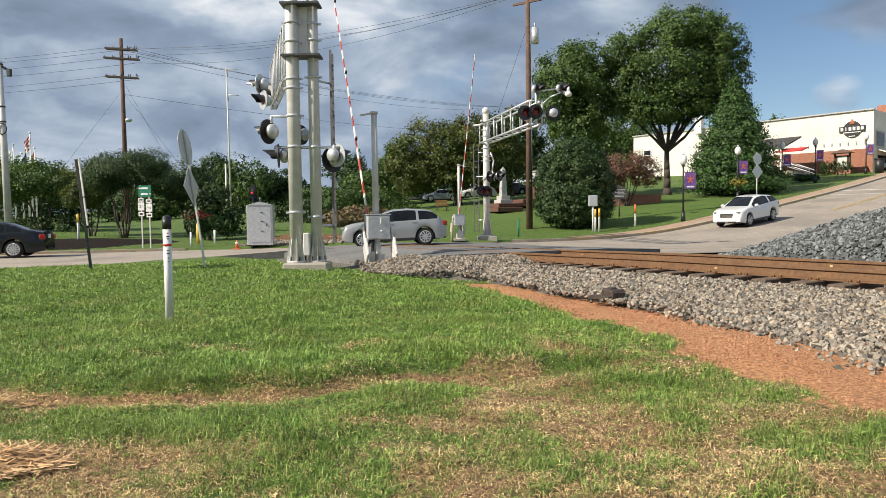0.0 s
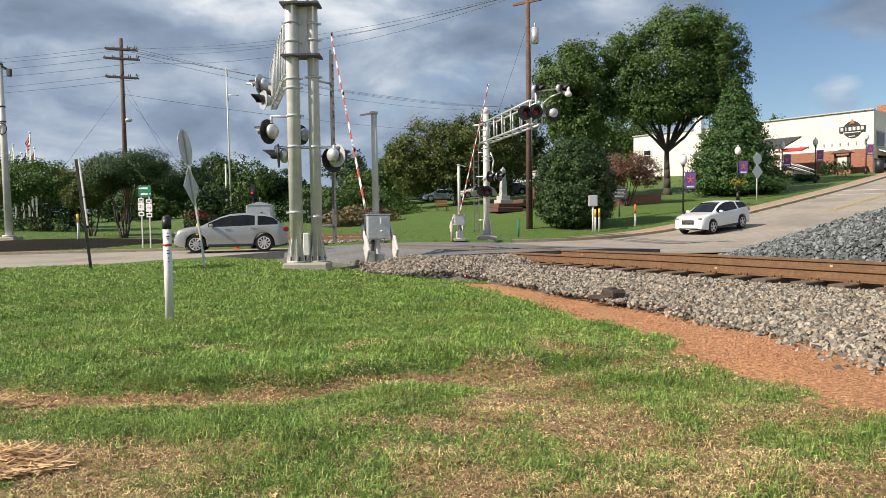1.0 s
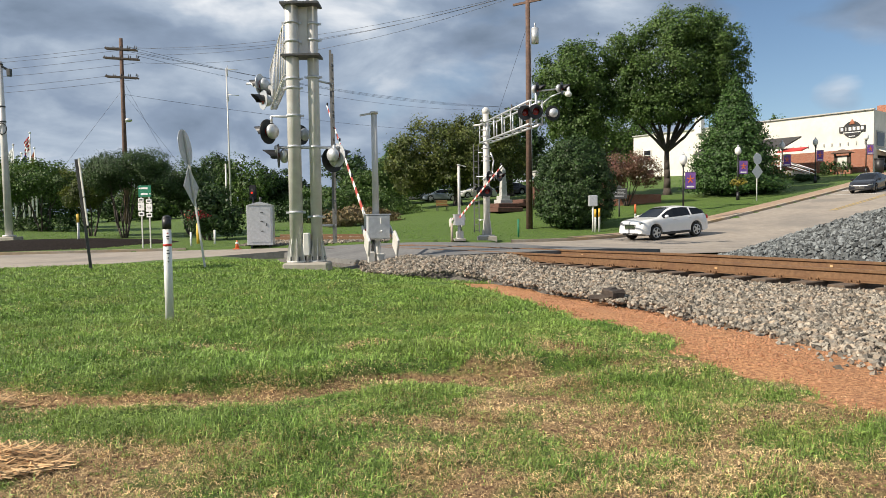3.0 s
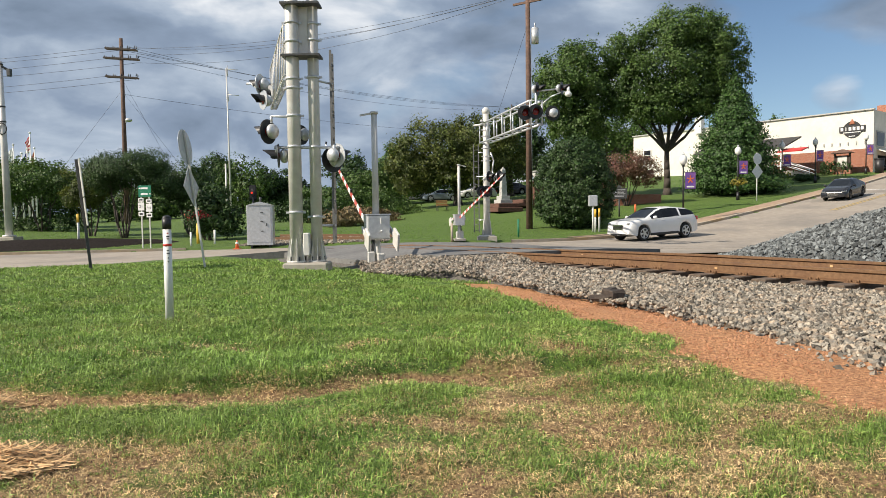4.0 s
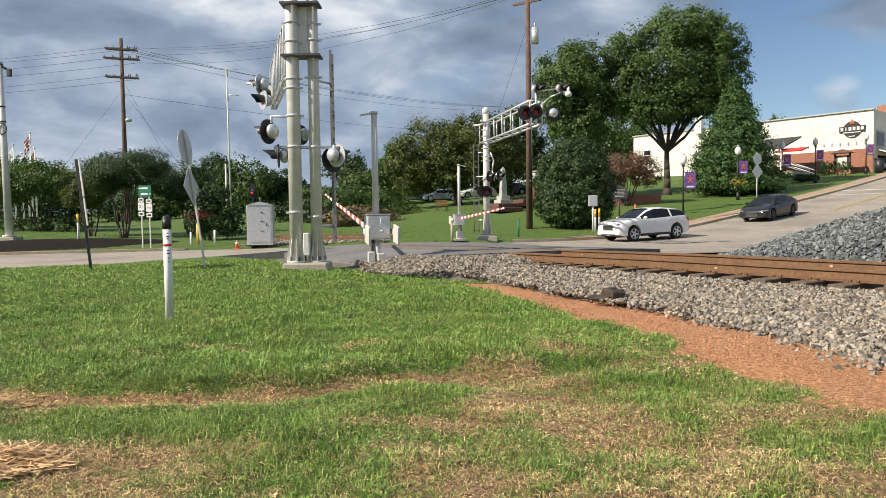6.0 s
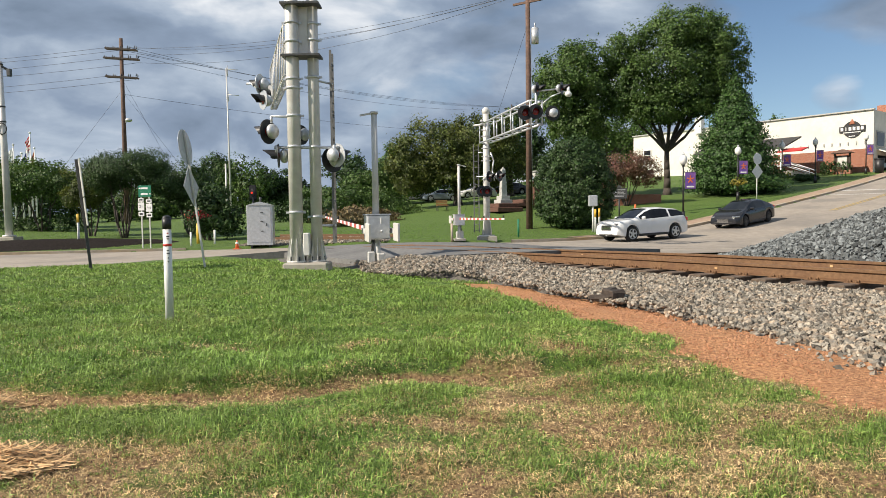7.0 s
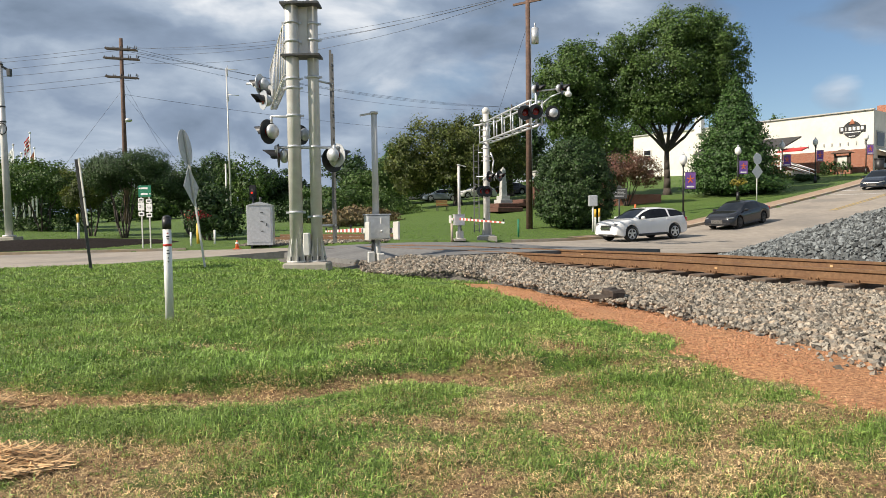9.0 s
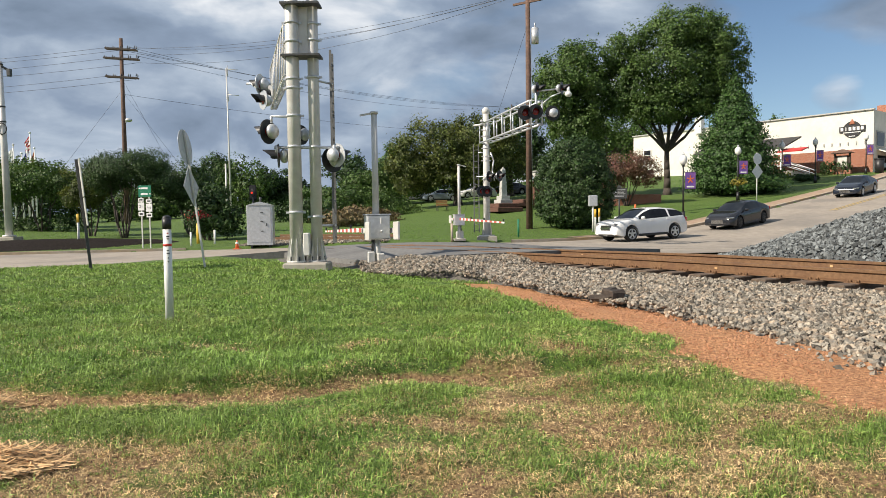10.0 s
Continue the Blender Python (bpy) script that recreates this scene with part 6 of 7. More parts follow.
def build_park():
    # mulch bed
    n, m = 40, 14
    A, R = np.meshgrid(np.linspace(0, 2 * np.pi, n), np.linspace(0, 1, m), indexing="ij")
    wob = 1 + 0.08 * np.sin(3 * A) + 0.05 * np.sin(7 * A + 1)
    X, Y = -19.4 + 5.6 * R * wob * np.cos(A), 33.4 + 4.0 * R * wob * np.sin(A) + 0.24 * 5.6 * R * np.cos(A)
    Z = land_z(X, Y) + 0.02 + 0.26 * (1 - R ** 2) ** 1.5
    tagged(grid_mesh("mulch_bed", X, Y, Z - 0.05 * (R > 0.99), M_MULCH), "mounded bed of dark bark mulch", "mulch bed", kind="structure")
    # obelisk on a brick plinth
    X, Y = 4.9, 55.0
    t = empty("obelisk", pose(X, Y, lz(X, Y), 0, 0, 25), "small pale granite obelisk on a brick plinth", "monument")
    for w, h, z in ((2.3, 0.36, 0.18), (1.9, 0.32, 0.52)):
        bm = B()
        box(bm, (0, 0, z), (w, w, h), bevel=0.03)
        part("plinth_step", bm, M_BRICK_SHADED, t, "red brick plinth step")
    bm = B()
    box(bm, (0, 0, 0.83), (1.1, 1.1, 0.3), bevel=0.03)
    box(bm, (0, 0, 1.13), (0.8, 0.8, 0.32), bevel=0.03)
    part("base", bm, M_GREYSTONE, t)
    bm = B()
    m4 = Matrix.Translation((0, 0, 2.3)) @ Matrix.Rotation(radians(45), 4, "Z")
    bmesh.ops.create_cone(bm, cap_ends=True, segments=4, radius1=0.34, radius2=0.22, depth=2.1, matrix=m4)
    bmesh.ops.create_cone(bm, cap_ends=True, segments=4, radius1=0.22, radius2=0.0, depth=0.3, matrix=Matrix.Translation((0, 0, 3.5)) @ Matrix.Rotation(radians(45), 4, "Z"))
    part("shaft", bm, M_GREYSTONE, t)
    # brick pedestal with urn
    X, Y = 7.75, 58.0
    t = empty("urn_pedestal", pose(X, Y, lz(X, Y), 0, 0, 20), "pale stone urn on a brick pedestal with steps", "monument")
    for w, h, z in ((3.2, 0.3, 0.15), (2.4, 0.3, 0.45)):
        bm = B()
        box(bm, (-0.3, 0, z), (w, 2.0, h), bevel=0.03)
        part("step", bm, M_BRICK_SHADED, t)
    bm = B()
    box(bm, (0.3, 0, 1.35), (0.9, 0.9, 1.5), bevel=0.04)
    part("pedestal", bm, M_BRICK_SHADED, t)
    bm = B()
    rod(bm, (0.3, 0, 2.1), (0.3, 0, 2.25), 0.5, n=16); rod(bm, (0.3, 0, 2.25), (0.3, 0, 2.9), 0.15, 0.45, n=16); rod(bm, (0.3, 0, 2.9), (0.3, 0, 3.0), 0.5, n=16)
    part("urn", bm, M_GREYSTONE, t)
    # benches
    for X, Y, rot in ((0.0, 60.0, 15), (39.7, 68.0, 40)):
        t = empty("bench", pose(X, Y, lz(X, Y), 0, 0, rot), "wooden slatted park bench on the grass", "bench", group="benches")
        for k in range(3):
            bm = B()
            box(bm, (0, -0.2 + 0.16 * k, 0.45), (1.05, 0.13, 0.04), bevel=0.006)
            part("seat_slat", bm, M_BENCH, t)
            bm = B()
            box(bm, (0, 0.26, 0.58 + 0.14 * k), (1.05, 0.035, 0.11), bevel=0.006)
            part("back_slat", bm, M_BENCH, t)
        for dx in (-0.45, 0.45):
            for dy in (-0.2, 0.24):
                bm = B()
                box(bm, (dx, dy, 0.22), (0.06, 0.06, 0.44))
                part("leg", bm, M_DARK, t)
    # history plaque on posts
    X, Y = 11.9, 46.0
    t = empty("historical_marker", pose(X, Y, lz(X, Y), 0, 0, -10), "dark historical marker plaque on a post", "marker sign")
    bm = B()
    box(bm, (0, 0, 1.55), (1.05, 0.06, 0.72), bevel=0.02)
    rod(bm, (0, -0.03, 1.95), (0, 0.03, 1.95), 0.16, n=16)
    p = part("plaque", bm, M_DARK, t)
    for k in range(6):
        bm = B()
        box(bm, (0, -0.036, 1.8 - 0.09 * k), (0.8 - 0.1 * (k % 3), 0.008, 0.03))
        part("lettering_bar", bm, M_ALU, p)
    bm = B()
    rod(bm, (0, 0, 0), (0, 0, 1.2), 0.05, n=10)
    part("post", bm, M_DARK, t)
    # low brick wall
    X, Y = 14.6, 53.8
    bm = B()
    box(bm, (0, 0, 0.35), (5.4, 0.4, 0.9), bevel=0.03)
    o = part("low_brick_wall", bm, M_BRICKWORK)
    o.matrix_basis = pose(X, Y, lz(X, Y), 0, 0, 8)
    tagged(o, "low red brick wall on the slope", "wall")


def brickwork():
    m = bpy.data.materials.new("brickwork")
    m.use_nodes = True
    nt = m.node_tree
    b = nt.nodes["Principled BSDF"]
    b.inputs["Roughness"].default_value = 0.9
    tc = nt.nodes.new("ShaderNodeTexCoord")
    mp = nt.nodes.new("ShaderNodeMapping")
    mp.inputs["Rotation"].default_value = (radians(90), 0, 0)
    br = nt.nodes.new("ShaderNodeTexBrick")
    br.inputs["Scale"].default_value = 4.4
    br.inputs["Color1"].default_value, br.inputs["Color2"].default_value = (0.24, 0.085, 0.05, 1), (0.36, 0.145, 0.085, 1)
    br.inputs["Mortar"].default_value = (0.38, 0.30, 0.24, 1)
    br.inputs["Mortar Size"].default_value = 0.012
    nt.links.new(tc.outputs["Object"], mp.inputs[0])
    nt.links.new(mp.outputs[0], br.inputs["Vector"])
    nt.links.new(br.outputs["Color"], b.inputs["Base Color"])
    return m


M_BRICKWORK = brickwork()
# brick of the plinths and pedestal, with their shade put into its colour
M_BRICK_SHADED = mat("shaded_dark_brick", (0.075, 0.036, 0.025), (0.16, 0.078, 0.055), 9.0, 0.9, 0.4)
M_BENCH = mat("bench_wood", (0.30, 0.15, 0.05), (0.42, 0.23, 0.09), 4.0, 0.7, 0.1)
M_GLASS = mat("window_glass", (0.006, 0.007, 0.009), (0.012, 0.014, 0.017), 3.0, 0.05, 0.0, spec=0.28)
M_ROOF = mat("dark_roof", (0.035, 0.032, 0.03), (0.07, 0.065, 0.06), 4.0, 0.85, 0.2)
M_CANVAS = mat("red_canvas", (0.45, 0.03, 0.03), (0.6, 0.06, 0.05), 3.0, 0.8, 0.05)


def build_building():
    """Long two-storey white building; local x runs back from the street corner, local y along the street front."""
    C = Vector((44.7, 71.0))
    w = Vector((-0.642, 0.767)).normalized()
    ang = math.degrees(math.atan2(w.y, w.x))
    base = 3.0
    t = empty("white_building", pose(C.x, C.y, base, 0, 0, ang), "long white-painted brick building with red brick base", "building")
    H = 11.55 - base
    D = -16.0      # depth along the street, to the east
    bm = B()
    box(bm, (14.5, D / 2, H / 2), (29, -D, H))
    part("wall", bm, M_PLASTER, t, "white-painted wall with stains")
    bm = B()
    box(bm, (14.5, 0.02, H + 0.06), (29.2, 0.35, 0.14), bevel=0.02)
    part("coping", bm, M_GREYSTONE, t, "pale coping along the roofline")
    bm = B()
    box(bm, (5.2, 0.06, 2.3), (10.4, 0.12, 4.6))
    part("brick_base", bm, M_BRICKWORK, t, "exposed red brick lower wall")
    for k in range(12):
        bm = B()
        box(bm, (0.8 + k * 0.8, 0.05, 5.25), (0.09, 0.09, 0.34))
        part("wall_anchor", bm, M_GREYSTONE, t)
    # sign on the wall: plain shapes
    bm = B()
    box(bm, (2.0, 0.08, 6.75), (2.5, 0.1, 0.65), bevel=0.02)
    s = part("wall_sign", bm, M_BLACK, t, "black wall sign with pale plain shapes")
    bm = B()
    rod(bm, (2.0, 0.02, 6.72), (2.0, 0.12, 6.72), 0.86, n=32)
    part("sign_disc", bm, M_BLACK, s)
    bm = B()
    rod(bm, (2.0, 0.12, 7.42), (2.0, 0.15, 7.42), 0.42, 0.2, n=3)
    part("sign_emblem", bm, M_BRICK, s, "reddish emblem")
    for k in range(6):
        bm = B()
        box(bm, (1.02 + 0.39 * k, 0.145, 6.78), (0.27 if k != 4 else 0.09, 0.02, 0.36), bevel=0.01)
        part("sign_shape", bm, M_WHITE, s)
    bm = B()
    box(bm, (2.0, 0.145, 6.4), (1.7, 0.02, 0.08)); box(bm, (2.0, 0.145, 6.0), (0.6, 0.02, 0.08))
    part("sign_line", bm, M_WHITE, s)
    # windows of the rear part
    for x, z in ((26.8, 5.9), (27.2, 2.6), (23.4, 2.3), (21.0, 2.3)):
        bm = B()
        box(bm, (x, 0.03, z), (1.2, 0.10, 1.5 if z > 4 else 1.2))
        f = part("window", bm, M_WHITE, t)
        bm = B()
        box(bm, (x, 0.07, z), (0.98, 0.05, 1.28 if z > 4 else 1.0))
        part("pane", bm, M_GLASS, f)
        bm = B()
        box(bm, (x, 0.10, z), (0.98, 0.03, 0.05))
        part("glazing_bar", bm, M_WHITE, f)
    # vent turret
    bm = B()
    box(bm, (19.2, 0.3, H + 0.2), (0.9, 0.9, 1.6), bevel=0.05)
    rod(bm, (19.2, 0.3, H + 1.0), (19.2, 0.3, H + 1.3), 0.55, n=14)
    ball(bm, (19.2, 0.3, H + 1.35), 0.4, 12, (1, 1, 0.8))
    part("roof_vent", bm, M_WHITE, t, "white roof vent turret")
    bm = B()
    box(bm, (2.0, -9.0, H + 0.5), (0.9, 0.9, 2.0))
    part("chimney", bm, M_BRICKWORK, t)
    # street front
    for k in range(4):
        bm = B()
        box(bm, (-0.03, -1.8 - 3.6 * k, 5.6), (0.12, 2.4, 1.7))
        f = part("window", bm, M_GREYSTONE, t)
        bm = B()
        box(bm, (-0.08, -1.8 - 3.6 * k, 5.6), (0.06, 2.1, 1.4))
        part("pane", bm, M_GLASS, f)
    bm = B()
    box(bm, (-0.04, -7.5, 2.7), (0.1, 12.5, 2.4))
    part("shopfront", bm, M_GLASS, t, "dark shopfront glass")
    bm = B()
    v = [bm.verts.new(p) for p in ((0, -0.8, 4.6), (0, -15, 4.6), (-2.2, -15, 3.7), (-2.2, -0.8, 3.7), (0, -0.8, 4.5), (0, -15, 4.5), (-2.2, -15, 3.6), (-2.2, -0.8, 3.6))]
    for f in ((0, 1, 2, 3), (7, 6, 5, 4), (0, 3, 7, 4), (1, 5, 6, 2), (3, 2, 6, 7), (0, 4, 5, 1)):
        bm.faces.new([v[i] for i in f])
    part("awning", bm, M_PLASTER, t, "pale sloping awning over the pavement")
    # porch
    pt = empty("porch", pose(36.6, 73.0, lz(36.6, 73.0), 0, 0, ang), "open porch with dark roof, white rails and red awning", "porch")
    bm = B()
    v = [bm.verts.new(p) for p in ((-1.0, 3.0, 2.9), (9, 3.0, 2.9), (9, -1.5, 4.3), (-1.0, -1.5, 4.3), (-1.0, 3.0, 2.75), (9, 3.0, 2.75), (9, -1.5, 4.15), (-1.0, -1.5, 4.15))]
    for f in ((0, 1, 2, 3), (7, 6, 5, 4), (0, 3, 7, 4), (1, 5, 6, 2), (3, 2, 6, 7), (0, 4, 5, 1)):
        bm.faces.new([v[i] for i in f])
    part("roof", bm, M_ROOF, pt, "dark shingled porch roof")
    bm = B()
    box(bm, (4, 0.8, 0.3), (10, 4.2, 0.6))
    part("deck", bm, M_WOODPOLE, pt)
    for k in range(5):
        bm = B()
        box(bm, (-0.8 + 2.4 * k, 2.8, 1.7), (0.16, 0.16, 2.4))
        part("porch_post", bm, M_WHITE, pt)
    for z in (1.0, 1.5):
        bm = B()
        box(bm, (4, 2.8, z), (9.6, 0.07, 0.09))
        part("rail", bm, M_WHITE, pt)
    for k in range(30):
        bm = B()
        box(bm, (-0.7 + 0.32 * k, 2.8, 1.25), (0.05, 0.05, 0.5))
        part("baluster", bm, M_WHITE, pt)
    bm = B()
    box(bm, (-1.6, 2.2, 2.6), (2.6, 1.6, 0.12), rot=Matrix.Rotation(radians(-14), 4, "X"))
    part("awning", bm, M_CANVAS, pt, "red canvas awning")
    for dy in (2.9, 1.4):
        bm = B()
        rod(bm, (-0.9, dy, 1.5), (-3.6, dy, 0.4), 0.05, n=6); rod(bm, (-0.9, dy, 1.1), (-3.6, dy, 0.05), 0.04, n=6)
        rod(bm, (-3.6, dy, -0.1), (-3.6, dy, 0.5), 0.05, n=6)
        part("stair_rail", bm, M_WHITE, pt)
    for k in range(4):
        bm = B()
        box(bm, (-1.3 - 0.55 * k, 2.1, 0.5 - 0.14 * k - 0.2), (0.6, 1.4, 0.4))
        part("step", bm, M_SIDEWALK2, pt)
    # notice kiosk
    k0 = empty("notice_kiosk", pose(41.5, 71.0, lz(41.5, 71.0), 0, 0, ang + 180), "brown timber notice kiosk with hipped roof", "kiosk")
    k0.scale = (0.7, 0.7, 0.8)
    for dx in (-1.0, 1.0):
        bm = B()
        box(bm, (dx, 0, 1.35), (0.22, 0.22, 2.7))
        part("post", bm, M_TIE, k0)
    bm = B()
    box(bm, (0, 0, 1.55), (1.7, 0.12, 1.7))
    fr = part("board", bm, M_TIE, k0)
    bm = B()
    box(bm, (0, -0.08, 1.6), (1.25, 0.04, 1.35))
    part("notice", bm, M_GALV, fr, "pale glazed notice panel")
    bm = B()
    bmesh.ops.create_cone(bm, cap_ends=True, segments=4, radius1=2.1, radius2=0.3, depth=0.5, matrix=Matrix.Translation((0, 0, 2.95)) @ Matrix.Diagonal((1, 0.6, 1, 1)) @ Matrix.Rotation(radians(45), 4, "Z"))
    part("roof", bm, M_WOODPOLE, k0)
    bm = B()
    box(bm, (0, 0, 0.25), (2.4, 0.6, 0.5), bevel=0.03)
    part("base", bm, M_BRICKWORK, k0)
    # bin on the pavement
    bm = B()
    rod(bm, (0, 0, 0), (0, 0, 1.4), 0.38, 0.46, n=16)
    rod(bm, (0, 0, 1.38), (0, 0, 1.48), 0.5, n=16)
    o = part("litter_bin", bm, M_BLACK)
    o.matrix_basis = pose(44.2, 69.2, lz(44.2, 69.2))
    tagged(o, "tall black litter bin on the pavement", "litter bin")


build_trees()
build_park()
build_lamps()
build_building()


# ---------------------------------------------------------------- cars
def paint(name, c, metal=0.35, rough=0.28):
    dark = max(c) < 0.1
    return mat(name, tuple(v * 0.93 for v in c), c, 3.0, 0.16 if dark else rough, 0.0, metal=0.0 if dark else metal, coat=0.0 if dark else 0.6, spec=0.5)


M_TYRE = mat("tyre_rubber", (0.012, 0.012, 0.012), (0.026, 0.026, 0.025), 14, 0.85, 0.1)
M_RIM = mat("alloy_rim", (0.50, 0.51, 0.52), (0.62, 0.63, 0.64), 14, 0.3, 0.0, metal=0.75)
M_RIM_DARK = mat("dark_steel_rim", (0.03, 0.03, 0.03), (0.06, 0.06, 0.06), 14, 0.4, 0.0, metal=0.6)
M_TRIM = mat("black_plastic_trim", (0.015, 0.015, 0.016), (0.03, 0.03, 0.03), 14, 0.55, 0.0)
M_HEAD = mat("headlamp_glass", (0.26, 0.27, 0.28), (0.38, 0.39, 0.40), 14, 0.1, 0.0, metal=0.5, coat=0.8)
M_TAIL = mat("tail_lamp", (0.35, 0.01, 0.012), (0.45, 0.015, 0.015), 14, 0.15, 0.0, coat=0.8)
M_CHROME = mat("chrome", (0.62, 0.63, 0.64), (0.72, 0.73, 0.74), 14, 0.15, 0.0, metal=1.0)


def quads_part(name, verts, faces, material, parent, label="", smooth=True):
    used = sorted({i for f in faces for i in f})
    idx = {v: k for k, v in enumerate(used)}
    me = bpy.data.meshes.new(name)
    me.from_pydata([verts[i] for i in used], [], [[idx[i] for i in f] for f in faces])
    if smooth:
        me.polygons.foreach_set("use_smooth", [True] * len(me.polygons))
    me.materials.append(material)
    me.update()
    if smooth:
        me.set_sharp_from_angle(angle=radians(32))
    o = new(name, me)
    o.parent = parent
    if label:
        o["label"] = label
    return o


CARS = {}
CAR_SIZE = 0.945


def car(key, label, colour, L, W, H, wb, rw, top, belt, cabin, spokes=10, rim=None, trim=None, cat="car", low=0.22, group="", rails=False, plate=True):
    """A car, local +x forward, standing on z = 0. top: (x, z) of the middle line from tail to nose; belt: (x, z) of the window
    sills; cabin: x of rear glass foot, rear glass head, windscreen head, windscreen foot."""
    t = empty("car" if cat == "car" else "suv", Matrix(), label, cat, group)
    q = CAR_SIZE
    L, W, H, wb, rw, low = (v * q for v in (L, W, H, wb, rw, low))
    top, belt = [(a * q, b * q) for a, b in top], [(a * q, b * q) for a, b in belt]
    cabin = [v * q for v in cabin]
    xs = np.unique(np.concatenate([np.linspace(-L / 2, L / 2, 84), np.array(cabin)]))
    tx, tz = zip(*top)
    bx, bz = zip(*belt)
    xf, xr = wb / 2 + 0.04, -wb / 2 + 0.04
    ra = rw + 0.055
    rg, rh, wh, wf = cabin
    verts, ring_n = [], 0
    groups = {"body": [], "windscreen": [], "rear_window": [], "side_window": [], "quarter_window": []}
    n = None
    rows = []
    for x in xs:
        e = abs(x) / (L / 2)
        w = W / 2 * (1 - 0.13 * max(0, (e - 0.76) / 0.24) ** 2.4 - 0.01)
        zt, zb = np.interp(x, tx, tz), np.interp(x, bx, bz)
        zb = min(zb, zt - 0.03)
        g = max(0.0, min(1.0, (zt - zb) / (H - max(bz)) if H > max(bz) else 0))
        wr = w * (0.90 - 0.20 * g)
        zl = low + 0.10 * max(0, (e - 0.85) / 0.15)
        for c in (xf, xr):
            if abs(x - c) < ra:
                zl = max(zl, rw + math.sqrt(ra * ra - (x - c) ** 2))
        zl = min(zl, zb - 0.12)
        zm = max(zl + 0.05, 0.52 * zb + 0.12)
        half = [(0.0, low + 0.05 if zl < 0.4 else zl), (w * 0.86, zl - 0.0), (w * 0.985, zl + 0.02), (w, zm), (w * 0.985, zb - 0.06), (w * 0.95, zb), (wr + (w * 0.95 - wr) * 0.06, zt - 0.07 * g - 0.01), (wr * 0.86, zt - 0.018 * g), (wr * 0.5, zt), (0.0, zt + 0.004)]
        ring = [(x, -a, b) for a, b in half] + [(x, a, b) for a, b in half[-2:0:-1]]
        rows.append(len(verts))
        verts += ring
        n = len(ring)
    nh = 10
    for i, (x0, x1) in enumerate(zip(xs, xs[1:])):
        xm = (x0 + x1) / 2
        for k in range(n):
            a, b = rows[i] + k, rows[i] + (k + 1) % n
            c, d = rows[i + 1] + (k + 1) % n, rows[i + 1] + k
            kk = k if k < nh - 1 else n - 1 - k
            g = "body"
            if kk == 5 and rg + 0.30 * (rh - rg) < xm < wf - 0.22 * (wf - wh) - 0.02:
                mid = (xr + xf) / 2 - 0.12
                if abs(xm - mid) > 0.02 and abs(xm - (mid - 0.92)) > 0.045:
                    g = "side_window" if xm > mid - 0.92 else "quarter_window"
            elif kk in (6, 7, 8) and wh < xm < wf - 0.02 and kk > 6:
                g = "windscreen"
            elif kk in (7, 8) and rg + 0.02 < xm < rh:
                g = "rear_window"
            groups[g].append((a, d, c, b))
    last = rows[-1]
    groups["body"].append([rows[0] + k for k in range(n)])
    groups["body"].append([last + k for k in range(n - 1, -1, -1)])
    quads_part("body", verts, groups["body"], colour, t)
    for g in ("windscreen", "rear_window", "side_window", "quarter_window"):
        if groups[g]:
            if g in ("side_window", "quarter_window"):
                for sgn in (-1, 1):
                    fs = [f for f in groups[g] if verts[f[0]][1] * sgn > 0]
                    quads_part(g, verts, fs, M_GLASS, t, "dark tinted window")
            else:
                quads_part(g, verts, groups[g], M_GLASS, t, "dark glass")
    bm = B()
    box(bm, (0, 0, 0.36), (L * 0.9, W * 0.80, 0.26), bevel=0.05)
    part("underbody", bm, M_TRIM, t, "black underbody")
    # lower trim and bumpers
    trim = trim or M_TRIM
    for sy in (-1, 1):
        bm = B()
        box(bm, (0.04, sy * (W / 2 - 0.035), low + 0.05), (wb - 2 * ra - 0.04, 0.07, 0.12), bevel=0.02)
        part("side_skirt", bm, trim, t)
        bm = B()
        box(bm, (wh + 0.62 * (wf - wh), sy * (W / 2 + 0.06), np.interp(wh, bx, bz) + 0.05), (0.14, 0.2, 0.14), bevel=0.04)
        part("mirror", bm, colour, t)
        for dx in (0.15, -0.85):
            bm = B()
            box(bm, (dx, sy * (W / 2 - 0.012), np.interp(dx, bx, bz) - 0.10), (0.2, 0.035, 0.03), bevel=0.008)
            part("door_handle", bm, colour if spokes != 10 else M_CHROME, t)
        bm = B()
        box(bm, (L / 2 - 0.22, sy * W * 0.34, np.interp(L / 2 - 0.2, tx, tz) - 0.13), (0.38, W * 0.20, 0.095), rot=Matrix.Rotation(radians(-sy * 26), 4, "Z"), bevel=0.03)
        part("headlight", bm, M_HEAD, t, "clear headlight")
        bm = B()
        box(bm, (-L / 2 + 0.10, sy * W * 0.37, np.interp(-L / 2 + 0.2, bx, bz) - 0.08), (0.22, W * 0.17, 0.20), rot=Matrix.Rotation(radians(sy * 20), 4, "Z"), bevel=0.03)
        part("tail_light", bm, M_TAIL, t, "red tail light")
        bm = B()
        box(bm, (L / 2 - 0.14, sy * W * 0.36, 0.42), (0.16, W * 0.17, 0.11), rot=Matrix.Rotation(radians(-sy * 24), 4, "Z"), bevel=0.02)
        part("fog_lamp_recess", bm, M_TRIM, t)
        if rails:
            bm = B()
            rod(bm, (rh + 0.1, sy * W * 0.33, H + 0.02), (wh - 0.1, sy * W * 0.33, H + 0.02), 0.022, n=6)
            part("roof_rail", bm, M_ALU, t)
    bm = B()
    box(bm, (L / 2 - 0.035, 0, np.interp(L / 2 - 0.1, tx, tz) - 0.26), (0.09, W * 0.40, 0.26 if cat == "suv" else 0.18), bevel=0.03)
    gr = part("grille", bm, M_TRIM, t, "dark radiator grille")
